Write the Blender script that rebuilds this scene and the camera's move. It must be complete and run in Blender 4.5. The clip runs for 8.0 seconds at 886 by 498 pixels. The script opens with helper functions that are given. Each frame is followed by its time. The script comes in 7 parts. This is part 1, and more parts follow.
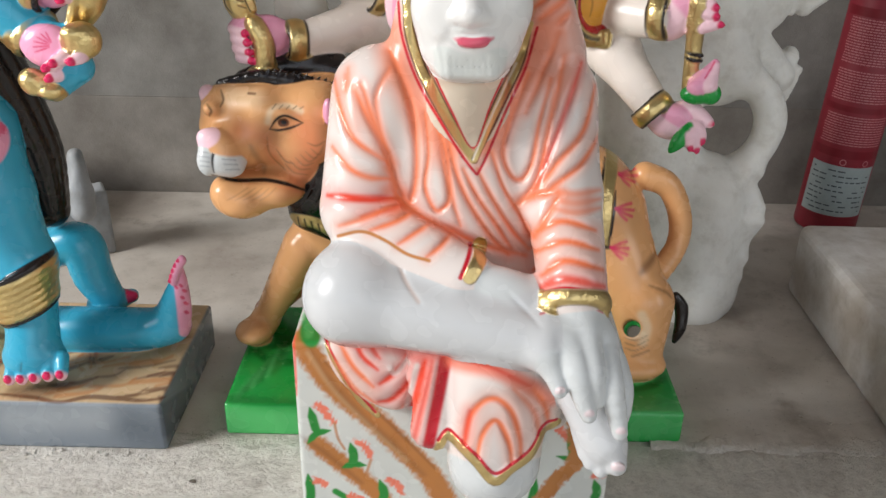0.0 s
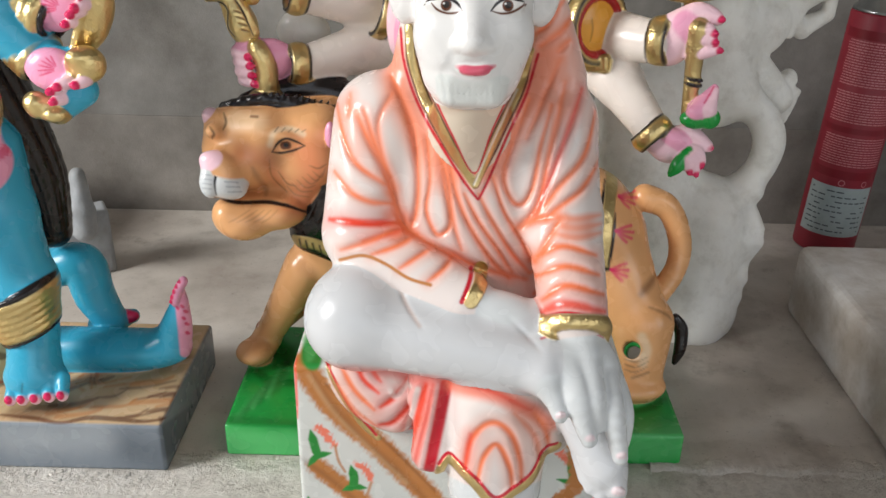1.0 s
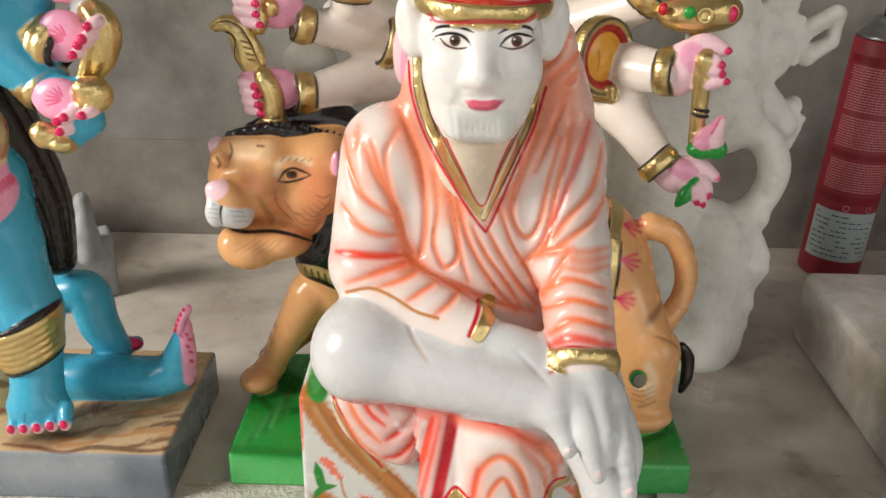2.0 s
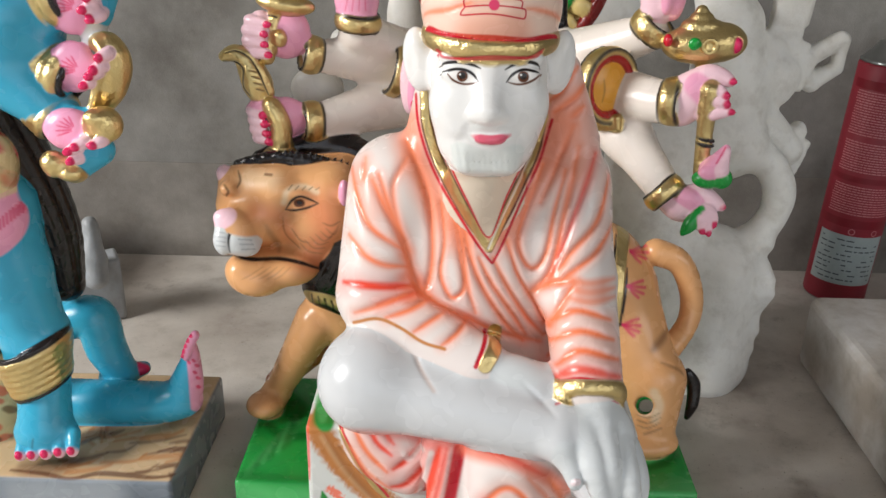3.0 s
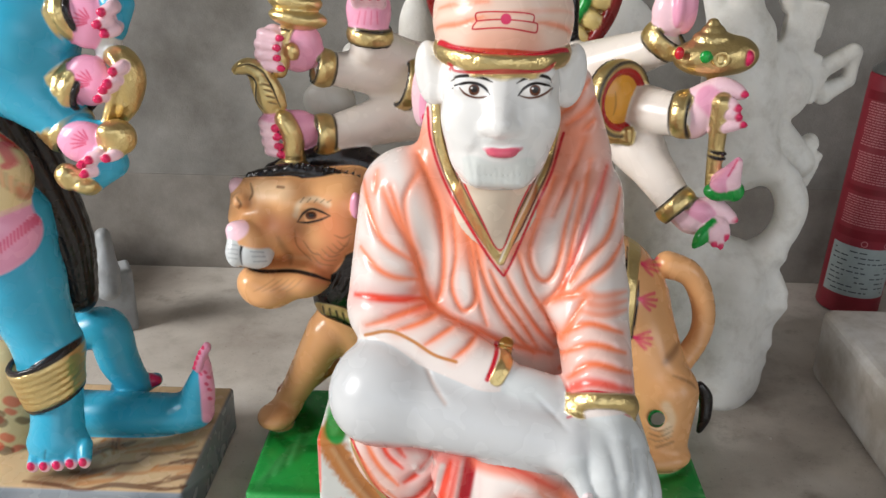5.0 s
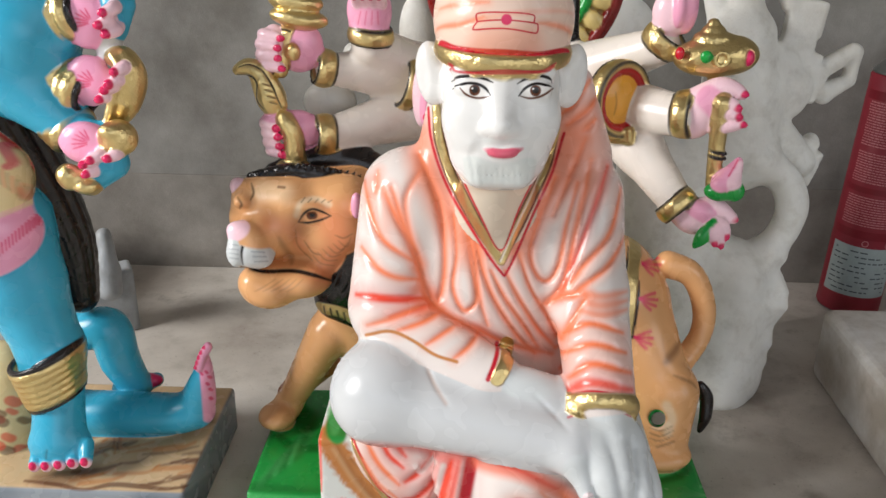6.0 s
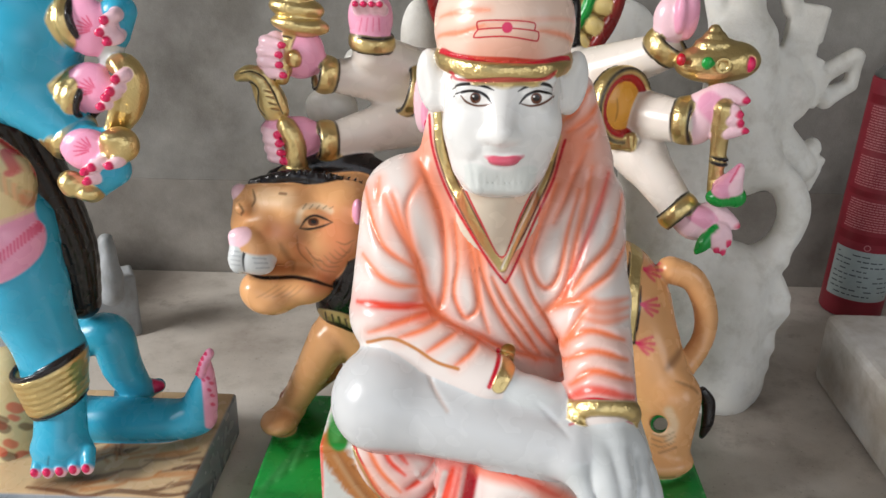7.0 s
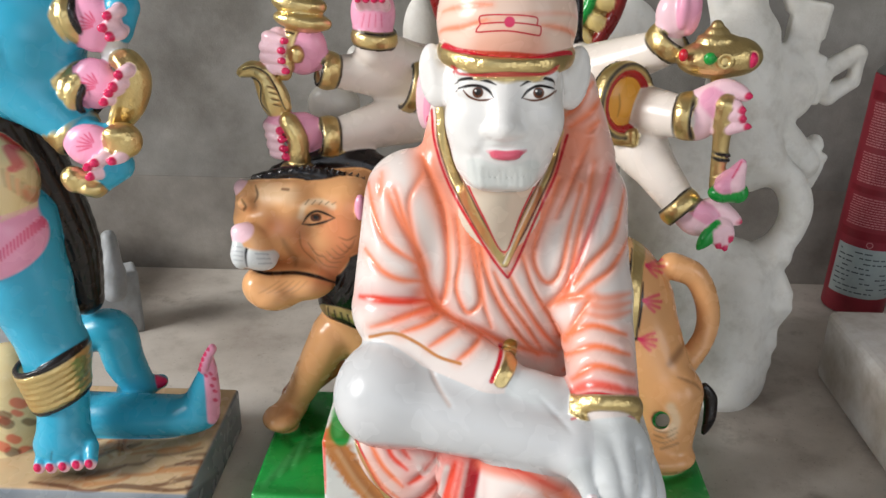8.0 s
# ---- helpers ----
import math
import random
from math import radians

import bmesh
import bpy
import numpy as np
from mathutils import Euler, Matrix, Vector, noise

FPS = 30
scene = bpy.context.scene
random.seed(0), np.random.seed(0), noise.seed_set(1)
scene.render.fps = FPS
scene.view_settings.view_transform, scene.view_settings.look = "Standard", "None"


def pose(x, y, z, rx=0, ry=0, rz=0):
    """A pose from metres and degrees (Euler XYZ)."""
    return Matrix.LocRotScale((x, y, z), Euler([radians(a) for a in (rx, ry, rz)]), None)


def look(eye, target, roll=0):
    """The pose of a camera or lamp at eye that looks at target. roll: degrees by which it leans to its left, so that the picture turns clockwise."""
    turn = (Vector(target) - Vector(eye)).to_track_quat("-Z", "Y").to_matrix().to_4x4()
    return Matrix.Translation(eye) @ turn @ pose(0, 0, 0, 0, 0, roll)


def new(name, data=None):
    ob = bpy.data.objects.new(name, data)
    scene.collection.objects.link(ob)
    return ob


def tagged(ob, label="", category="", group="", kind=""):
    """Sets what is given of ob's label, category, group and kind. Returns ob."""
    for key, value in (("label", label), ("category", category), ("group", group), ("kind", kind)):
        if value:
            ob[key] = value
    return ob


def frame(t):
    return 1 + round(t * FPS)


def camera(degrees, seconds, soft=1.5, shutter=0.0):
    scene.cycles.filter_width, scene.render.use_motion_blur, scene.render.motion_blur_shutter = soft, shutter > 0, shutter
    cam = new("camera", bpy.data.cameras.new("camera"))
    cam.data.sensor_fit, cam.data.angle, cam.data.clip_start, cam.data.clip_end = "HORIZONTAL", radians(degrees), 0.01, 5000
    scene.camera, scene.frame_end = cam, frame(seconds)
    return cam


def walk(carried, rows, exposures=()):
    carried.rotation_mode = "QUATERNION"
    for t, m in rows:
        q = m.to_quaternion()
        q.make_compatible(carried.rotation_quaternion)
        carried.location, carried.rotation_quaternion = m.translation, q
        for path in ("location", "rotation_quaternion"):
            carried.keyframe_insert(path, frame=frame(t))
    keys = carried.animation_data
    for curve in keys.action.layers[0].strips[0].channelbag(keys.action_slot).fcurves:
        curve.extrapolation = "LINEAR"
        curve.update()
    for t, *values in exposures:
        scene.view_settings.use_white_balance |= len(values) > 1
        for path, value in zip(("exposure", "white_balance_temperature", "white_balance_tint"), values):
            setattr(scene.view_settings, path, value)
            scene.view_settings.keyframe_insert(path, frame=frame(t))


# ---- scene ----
cam = camera(54.0, 8.0, soft=1.5)
PATH = [
    (0, (0.01831, -0.44850, 0.36000), (0.00940, 0.89332, -0.31042), 0.999),
    (0.5, (0.01811, -0.44887, 0.36191), (0.01029, 0.89777, -0.29878), 1.063),
    (1, (0.01728, -0.44851, 0.36506), (0.00922, 0.90425, -0.28299), 1.162),
    (1.5, (0.01553, -0.44557, 0.36808), (0.00708, 0.91434, -0.26482), 1.208),
    (3, (0.01291, -0.44329, 0.37836), (-0.00592, 0.93254, -0.21892), 1.139),
    (3.5, (0.01298, -0.44409, 0.38229), (-0.01324, 0.93905, -0.19757), 1.017),
    (4, (0.01187, -0.44428, 0.38143), (-0.02264, 0.94113, -0.19254), 0.905),
    (4.5, (0.01233, -0.44334, 0.37924), (-0.02428, 0.94030, -0.19887), 0.902),
    (6, (0.01238, -0.44388, 0.37972), (-0.02603, 0.93857, -0.20110), 0.863),
    (6.5, (0.01320, -0.44338, 0.38111), (-0.02649, 0.93986, -0.19775), 0.810),
    (7, (0.01285, -0.44301, 0.38158), (-0.02968, 0.94109, -0.19503), 0.730),
    (7.5, (0.01367, -0.44347, 0.38231), (-0.03119, 0.94045, -0.19454), 0.706),
    (8, (0.01280, -0.44428, 0.38014), (-0.03320, 0.93891, -0.19838), 0.705),
]
walk(cam, [(t, look(eye, target, roll)) for t, eye, target, roll in PATH],
     [(0, -0.1, 6500, 10), (1.2, -0.1, 6500, 10), (1.5, -0.1, 7250, 11), (1.7, -0.1, 7250, 11), (2.8, -0.1, 6600, 10), (3.5, -0.1, 6500, 10), (8, -0.1, 6500, 10)])

# ---- daylight and lamps ----
world = bpy.data.worlds.new("sky")
scene.world = world
world.use_nodes = True
wn, wl = world.node_tree.nodes, world.node_tree.links
sky = wn.new("ShaderNodeTexSky")
sky.sky_type = "NISHITA"
sky.sun_disc = False
sky.sun_elevation, sky.sun_rotation = radians(68), radians(187)
wl.new(sky.outputs[0], wn["Background"].inputs[0])
wn["Background"].inputs[1].default_value = 0.1


def opening_light(name, eye, target, width, height, power, color):
    data = bpy.data.lights.new(name, "AREA")
    data.shape, data.size, data.size_y, data.energy, data.color = "RECTANGLE", width, height, power, color
    ob = new(name, data)
    ob.matrix_world = look(eye, target)
    return ob


# daylight through the left opening; the far-side and front lamps are added fill
opening_light("side_opening_light", (-1.55, -0.62, 0.92), (-0.1, 0.0, 0.2), 0.55, 0.7, 41, (1.0, 0.99, 0.975))
opening_light("far_side_fill_light", (1.96, -1.3, 0.92), (0.15, 0.05, 0.15), 1.0, 1.1, 9, (0.99, 0.99, 0.98))
opening_light("front_fill_light", (0.5, -2.17, 0.85), (0.2, 0.1, 0.2), 1.6, 1.3, 8, (1.0, 0.99, 0.965))
# high sun that falls through the front opening on to the floor just inside it
sun = new("sun", bpy.data.lights.new("sun", "SUN"))
sun.data.energy, sun.data.angle, sun.data.color = 3.0, radians(0.5), (1.0, 0.98, 0.94)
sun.matrix_world = look((-0.35, -3.0, 7.4), (0.0, 0.0, 0.0))

# ---- materials ----
def lin(r, g, b):
    """A colour given as display values from 0 to 255."""
    return tuple(((c / 255 + 0.055) / 1.055) ** 2.4 if c > 10 else c / 255 / 12.92 for c in (r, g, b))


def material(name):
    m = bpy.data.materials.new(name)
    m.use_nodes = True
    n, l = m.node_tree.nodes, m.node_tree.links
    return m, n, l, n["Principled BSDF"]


def noise_node(n, l, scale, detail=4.0, rough=0.55, coord="Object", where=None):
    tc = n.new("ShaderNodeTexCoord") if where is None else where
    t = n.new("ShaderNodeTexNoise")
    t.inputs["Scale"].default_value, t.inputs["Detail"].default_value, t.inputs["Roughness"].default_value = scale, detail, rough
    l.new(tc.outputs[coord], t.inputs["Vector"])
    return t


def ramp_node(n, l, source, stops):
    r = n.new("ShaderNodeValToRGB")
    while len(r.color_ramp.elements) < len(stops):
        r.color_ramp.elements.new(0.5)
    for e, (p, c) in zip(r.color_ramp.elements, stops):
        e.position, e.color = p, (*c, 1) if len(c) == 3 else c
    l.new(source, r.inputs[0])
    return r


def mix_node(n, l, kind, factor, a, b):
    m = n.new("ShaderNodeMix")
    m.data_type, m.blend_type = "RGBA", kind
    for socket, value in ((m.inputs[0], factor), (m.inputs[6], a), (m.inputs[7], b)):
        if isinstance(value, (int, float)):
            socket.default_value = value
        elif isinstance(value, tuple):
            socket.default_value = (*value, 1)
        else:
            l.new(value, socket)
    return m.outputs[2]


def bump_node(n, l, bsdf, height, strength, distance, before=None):
    b = n.new("ShaderNodeBump")
    b.inputs["Strength"].default_value, b.inputs["Distance"].default_value = strength, distance
    l.new(height, b.inputs["Height"])
    if before is not None:
        l.new(before.outputs[0], b.inputs["Normal"])
    l.new(b.outputs[0], bsdf.inputs["Normal"])
    return b


def painted_stone(name, rough=0.28, coat=0.0, subsurface=0.0, mottling=0.07):
    """Enamel on marble: the colour, gloss and leaf come with the mesh's paint layers."""
    m, n, l, b = material(name)
    paint = n.new("ShaderNodeAttribute")
    paint.attribute_name = "paint"
    leaf = n.new("ShaderNodeAttribute")
    leaf.attribute_name = "leaf"
    broad, fine = noise_node(n, l, 34, 1), noise_node(n, l, 90, 1)
    tone = ramp_node(n, l, broad.outputs[0], [(0.3, (1 - mottling,) * 3), (0.62, (1.0,) * 3)])
    l.new(mix_node(n, l, "MULTIPLY", 1.0, paint.outputs["Color"], tone.outputs[0]), b.inputs["Base Color"])
    l.new(leaf.outputs["Fac"], b.inputs["Metallic"])
    gloss = n.new("ShaderNodeMapRange")
    gloss.inputs["To Min"].default_value, gloss.inputs["To Max"].default_value = rough - 0.02, rough + 0.04
    l.new(fine.outputs[0], gloss.inputs["Value"])
    dull = n.new("ShaderNodeMath")
    dull.operation = "MULTIPLY_ADD"
    dull.inputs[1].default_value = 0.1
    l.new(leaf.outputs["Fac"], dull.inputs[0])
    l.new(gloss.outputs[0], dull.inputs[2])
    l.new(dull.outputs[0], b.inputs["Roughness"])
    b.inputs["Coat Weight"].default_value, b.inputs["Coat Roughness"].default_value = coat, 0.12
    if subsurface:
        b.inputs["Subsurface Weight"].default_value, b.inputs["Subsurface Scale"].default_value = subsurface, 0.004
        b.inputs["Subsurface Radius"].default_value = (1.0, 0.85, 0.7)
    # brush marks, stronger on leaf
    height = n.new("ShaderNodeMath")
    height.operation = "MULTIPLY_ADD"
    l.new(leaf.outputs["Fac"], height.inputs[0])
    crumple = noise_node(n, l, 150, 3, 0.6)
    l.new(crumple.outputs[0], height.inputs[1])
    small = n.new("ShaderNodeMath")
    small.operation = "MULTIPLY"
    small.inputs[1].default_value = 0.05
    l.new(broad.outputs[0], small.inputs[0])
    l.new(small.outputs[0], height.inputs[2])
    bump_node(n, l, b, height.outputs[0], 0.6, 0.002)
    return m


# ---- modelling clay: smooth unions of rounded forms, meshed on a fine grid (millimetres) ----
# CLAY BEGIN
def turn(rx, ry, rz):
    a, b, c = (math.radians(v) for v in (rx, ry, rz))
    x = np.array([[1, 0, 0], [0, math.cos(a), -math.sin(a)], [0, math.sin(a), math.cos(a)]])
    y = np.array([[math.cos(b), 0, math.sin(b)], [0, 1, 0], [-math.sin(b), 0, math.cos(b)]])
    z = np.array([[math.cos(c), -math.sin(c), 0], [math.sin(c), math.cos(c), 0], [0, 0, 1]])
    return z @ y @ x


def spline(points, steps=6):
    """A smooth line through the points (Catmull-Rom)."""
    p = np.array(points, float)
    if len(p) < 3:
        return p
    e = np.vstack([2 * p[0] - p[1], p, 2 * p[-1] - p[-2]])
    out = []
    for i in range(1, len(e) - 2):
        for s in np.arange(steps) / steps:
            a, b, c, d = e[i - 1 : i + 3]
            out.append(0.5 * (2 * b + (c - a) * s + (2 * a - 5 * b + 4 * c - d) * s * s + (3 * b - a - 3 * c + d) * s**3))
    return np.array(out + [p[-1]])


def aim(x, y, z):
    """The turn that lays the z axis along (x, y, z)."""
    return (0, math.degrees(math.acos(z / math.sqrt(x * x + y * y + z * z))), math.degrees(math.atan2(y, x)))


class Clay:
    """Rounded forms that melt into one another, each with its paint; then strokes of paint and grooves on top."""

    LEAN = math.radians(24.0)
    edge = 0.5

    def __init__(self, cell):
        self.cell, self.forms, self.strokes, self.tints = cell, [], [], []

    def cone(self, a, b, ra, rb, paint, k=4.0, cut=False):
        a, b = np.array(a, float), np.array(b, float)
        r = max(ra, rb)
        self.forms.append(("cone", (a, b, ra, rb), np.minimum(a, b) - r, np.maximum(a, b) + r, k, paint, cut))

    def ell(self, c, r, paint, k=4.0, rot=(0, 0, 0), cut=False):
        c, r = np.array(c, float), np.array(r, float)
        reach = np.abs(turn(*rot)) @ r
        self.forms.append(("ell", (c, r, turn(*rot)), c - reach, c + reach, k, paint, cut))

    def box(self, c, half, soft, paint, k=1.0, rot=(0, 0, 0), cut=False):
        c, half = np.array(c, float), np.array(half, float)
        reach = np.abs(turn(*rot)) @ half
        self.forms.append(("box", (c, half - soft, soft, turn(*rot)), c - reach, c + reach, k, paint, cut))

    def ring(self, c, big, small, paint, rot=(0, 0, 0), k=1.0, tall=1.0, cut=False):
        """A torus round its own z; tall stretches its section upwards."""
        c = np.array(c, float)
        reach = np.abs(turn(*rot)) @ np.array([big + small, big + small, small * tall])
        self.forms.append(("ring", (c, big, small, turn(*rot), tall), c - reach, c + reach, k, paint, cut))

    def tube(self, points, radii, paint, k=4.0, steps=4):
        p = spline(points, steps)
        r = np.interp(np.linspace(0, 1, len(p)), np.linspace(0, 1, len(radii)), radii)
        for i in range(len(p) - 1):
            self.cone(p[i], p[i + 1], r[i], r[i + 1], paint, k if i == 0 else min(k, 1.5))

    def stroke(self, points, width, paint, soft=0.8, depth=0.0, on=None, steps=6, dab=1.0, behind=None, thin=0.0, ragged=0.0):
        """A brush stroke through points (u, v) seen from the front; depth: the groove it fills. on: the paints that take it."""
        self.strokes.append((spline(points, steps), width, paint, soft, depth, on, dab, behind, thin, ragged))

    def dist(self, form, q):
        kind, v = form[0], form[1]
        if kind == "cone":
            a, b, ra, rb = v
            ab = b - a
            h = np.clip(((q - a) @ ab) / max(ab @ ab, 1e-9), 0, 1)
            return np.sqrt((((q - a) - h[..., None] * ab) ** 2).sum(-1)) - (ra + (rb - ra) * h)
        if kind == "ell":
            c, r, m = v
            w = (q - c) @ m
            k0 = np.sqrt(((w / r) ** 2).sum(-1))
            k1 = np.sqrt(((w / (r * r)) ** 2).sum(-1))
            return k0 * (k0 - 1) / np.maximum(k1, 1e-6)
        if kind == "box":
            c, half, soft, m = v
            w = np.abs((q - c) @ m) - half
            return np.sqrt((np.maximum(w, 0) ** 2).sum(-1)) + np.minimum(w.max(-1), 0) - soft
        c, big, small, m, tall = v
        w = (q - c) @ m
        return np.sqrt((np.sqrt(w[..., 0] ** 2 + w[..., 1] ** 2) - big) ** 2 + (w[..., 2] / tall) ** 2) - small

    @staticmethod
    def melt(a, b, k, cut):
        if cut:
            h = np.clip(0.5 - 0.5 * (a + b) / k, 0, 1)
            return a + (-b - a) * h + k * h * (1 - h)
        h = np.clip(0.5 + 0.5 * (b - a) / k, 0, 1)
        return b + (a - b) * h - k * h * (1 - h)

    def uv(self, q):
        return np.stack([q[..., 0], q[..., 2] * math.cos(self.LEAN) + q[..., 1] * math.sin(self.LEAN)], -1)

    @staticmethod
    def near(line, w):
        """Distance to the line, and how full the brush is there (it thins towards both ends)."""
        best, at = np.full(len(w), 1e9), np.zeros(len(w))
        n = len(line) - 1
        for i in range(n):
            a, ab = line[i], line[i + 1] - line[i]
            h = np.clip(((w - a) @ ab) / max(ab @ ab, 1e-9), 0, 1)
            e = ((w - a - h[:, None] * ab) ** 2).sum(-1)
            s = e < best
            best[s], at[s] = e[s], (i + h[s]) / n
        return np.sqrt(best), np.clip(4 * np.minimum(at, 1 - at), 0, 1)

    def field(self, q):
        """Distance at scattered points, without grooves."""
        d = np.full(len(q), 40.0)
        for f in self.forms:
            lo, hi, k, cut = f[2], f[3], f[4], f[6]
            s = np.all((q > lo - k - 6) & (q < hi + k + 6), 1)
            if s.any():
                d[s] = self.melt(d[s], self.dist(f, q[s]), k, cut)
        return d

    def build(self):
        solid = [f for f in self.forms if not f[6]]
        lo = np.min([f[2] for f in solid], 0) - 3 * self.cell
        hi = np.max([f[3] for f in solid], 0) + 3 * self.cell
        h = self.cell
        size = np.ceil((hi - lo) / h).astype(int) + 1
        axes = [lo[i] + h * np.arange(size[i]) for i in range(3)]
        d = np.full(size, 40.0, np.float32)
        for f in self.forms:
            pad = f[4] + 4 * h
            s = [slice(max(0, int((f[2][i] - pad - lo[i]) / h)), max(0, int((f[3][i] + pad - lo[i]) / h) + 2)) for i in range(3)]
            if any(len(axes[i][s[i]]) == 0 for i in range(3)):
                continue
            q = np.stack(np.meshgrid(*(axes[i][s[i]] for i in range(3)), indexing="ij"), -1).astype(np.float32)
            d[tuple(s)] = self.melt(d[tuple(s)], self.dist(f, q), f[4], f[6])
        # grooves
        cut = [s for s in self.strokes if s[4]]
        if cut:
            idx = np.argwhere(np.abs(d) < 3.5 + h)
            q = lo + idx * h
            w = self.uv(q)
            add = np.zeros(len(q))
            kinds = self.kinds(q)
            for line, width, paint, soft, depth, on, dab, behind, thin, ragged in cut:
                r = width * 1.8
                s = np.all((w > line.min(0) - r) & (w < line.max(0) + r), 1)
                if behind is not None:
                    s &= q[:, 1] < behind
                if on is not None:
                    s &= np.isin(kinds, [self.names.index(o) for o in on if o in self.names])
                s = np.nonzero(s)[0]
                if len(s):
                    e, full = self.near(line, w[s])
                    g = depth * (0.4 + 0.6 * full) * np.exp(-((e / (width * 0.8)) ** 2))
                    add[s] = np.where(np.abs(g) > np.abs(add[s]), g, add[s])
            d[tuple(idx.T)] += add.astype(np.float32)
        return self.nets(d, lo, h)

    def kinds(self, q, blend=False):
        """Which paint each point carries: that of the nearest form, later forms winning ties; with blend, also the next paint and its share."""
        self.names = sorted({f[5] for f in self.forms})
        best, kind = np.full(len(q), 1e9), np.zeros(len(q), int)
        next_best, next_kind = np.full(len(q), 1e9), np.zeros(len(q), int)
        for f in self.forms:
            if f[6]:
                continue
            s = np.nonzero(np.all((q > f[2] - 9) & (q < f[3] + 9), 1))[0]
            if len(s):
                v, me = self.dist(f, q[s]), self.names.index(f[5])
                w = v < best[s] + 0.05
                other = w & (kind[s] != me)
                next_best[s[other]], next_kind[s[other]] = best[s[other]], kind[s[other]]
                best[s[w]], kind[s[w]] = v[w], me
                late = ~w & (kind[s] != me) & (v < next_best[s])
                next_best[s[late]], next_kind[s[late]] = v[late], me
        if not blend:
            return kind
        return kind, next_kind, np.clip(0.5 - (next_best - best) / (2 * self.edge), 0, 0.5)

    @staticmethod
    def nets(d, lo, h):
        """Surface nets: one point in each cell that the surface crosses."""
        inside = d < 0
        c = np.zeros(np.array(d.shape) - 1, np.uint8)
        corners = [(i, j, k) for i in (0, 1) for j in (0, 1) for k in (0, 1)]
        n = c.shape
        for i, j, k in corners:
            c += inside[i : i + n[0], j : j + n[1], k : k + n[2]]
        cells = np.argwhere((c > 0) & (c < 8))
        number = np.full(n, -1, np.int32)
        number[tuple(cells.T)] = np.arange(len(cells))
        total, count = np.zeros((len(cells), 3)), np.zeros(len(cells))
        for a in range(8):
            for b in range(a + 1, 8):
                pa, pb = np.array(corners[a]), np.array(corners[b])
                if np.abs(pa - pb).sum() != 1:
                    continue
                da, db = d[tuple((cells + pa).T)], d[tuple((cells + pb).T)]
                s = (da < 0) != (db < 0)
                f = da[s] / (da[s] - db[s])
                total[s] += pa + f[:, None] * (pb - pa)
                count[s] += 1
        verts = lo + (cells + total / count[:, None]) * h
        faces = []
        for ax in range(3):
            u, v = [(1, 2), (2, 0), (0, 1)][ax]
            e = np.eye(3, dtype=int)
            a = inside[tuple(slice(0, d.shape[i] - (1 if i == ax else 0)) for i in range(3))]
            b = inside[tuple(slice(1 if i == ax else 0, d.shape[i]) for i in range(3))]
            p = np.argwhere(a != b)
            p = p[(p[:, u] > 0) & (p[:, v] > 0)]
            p = p[(p[:, u] < n[u]) & (p[:, v] < n[v])]
            flip = ~a[tuple(p.T)]
            quad = np.stack([number[tuple((p - e[u] - e[v]).T)], number[tuple((p - e[v]).T)], number[tuple(p.T)], number[tuple((p - e[u]).T)]], 1)
            quad[flip] = quad[flip][:, ::-1]
            faces.append(quad)
        return verts, np.vstack(faces)

    @staticmethod
    def finer(verts, faces, mask):
        """Cut the chosen quads in four."""
        keep, cut = faces[~mask], faces[mask]
        pairs = np.vstack([np.sort(cut[:, [i, (i + 1) % 4]], 1) for i in range(4)])
        uniq, back = np.unique(pairs, axis=0, return_inverse=True)
        back = back.reshape(-1)
        n, m = len(verts), len(cut)
        mid = len(verts) + back.reshape(4, m)
        centre = n + len(uniq) + np.arange(m)
        verts = np.vstack([verts, verts[uniq].mean(1), verts[cut].mean(1)])
        parts = [np.stack([cut[:, i], mid[i], centre, mid[(i + 3) % 4]], 1) for i in range(4)]
        return verts, np.vstack([keep, *parts])

    def colour(self, verts, palette):
        kind, other, share = self.kinds(verts, True)
        table = np.array([palette[k][:3] for k in self.names])
        leaf = np.array([palette[k][3] if len(palette[k]) > 3 else 0.0 for k in self.names])
        rgb = table[kind] + share[:, None] * (table[other] - table[kind])
        gold = leaf[kind] + share * (leaf[other] - leaf[kind])
        for tint in self.tints:
            rgb = tint(verts, kind, self.names, rgb)
        w = self.uv(verts)
        for line, width, paint, soft, depth, on, dab, behind, thin, ragged in self.strokes:
            if paint is None:
                continue
            r = width + soft
            s = np.all((w > line.min(0) - r) & (w < line.max(0) + r), 1)
            if behind is not None:
                s &= verts[:, 1] < behind
            if on is not None:
                s &= np.isin(kind, [self.names.index(o) for o in on if o in self.names])
            s = np.nonzero(s)[0]
            if len(s):
                e, full = self.near(line, w[s])
                if ragged:
                    x, y = w[s].T
                    e = e + ragged * (np.sin(0.9 * x + 0.7 * y + 2 * np.sin(0.6 * y)) + np.sin(1.7 * x - 1.1 * y + 2 * np.sin(0.8 * x)) + 0.5 * np.sin(4.1 * x + 3.3 * y)) * 0.6
                wide = width * (1 - thin * (1 - full))
                a = np.clip((wide / 2 + soft / 2 - e) / soft, 0, 1)
                a = a * a * (3 - 2 * a) * dab
                rgb[s] += a[:, None] * (np.array(palette[paint][:3]) - rgb[s])
                gold[s] += a * ((palette[paint][3] if len(palette[paint]) > 3 else 0.0) - gold[s])
        return rgb, gold


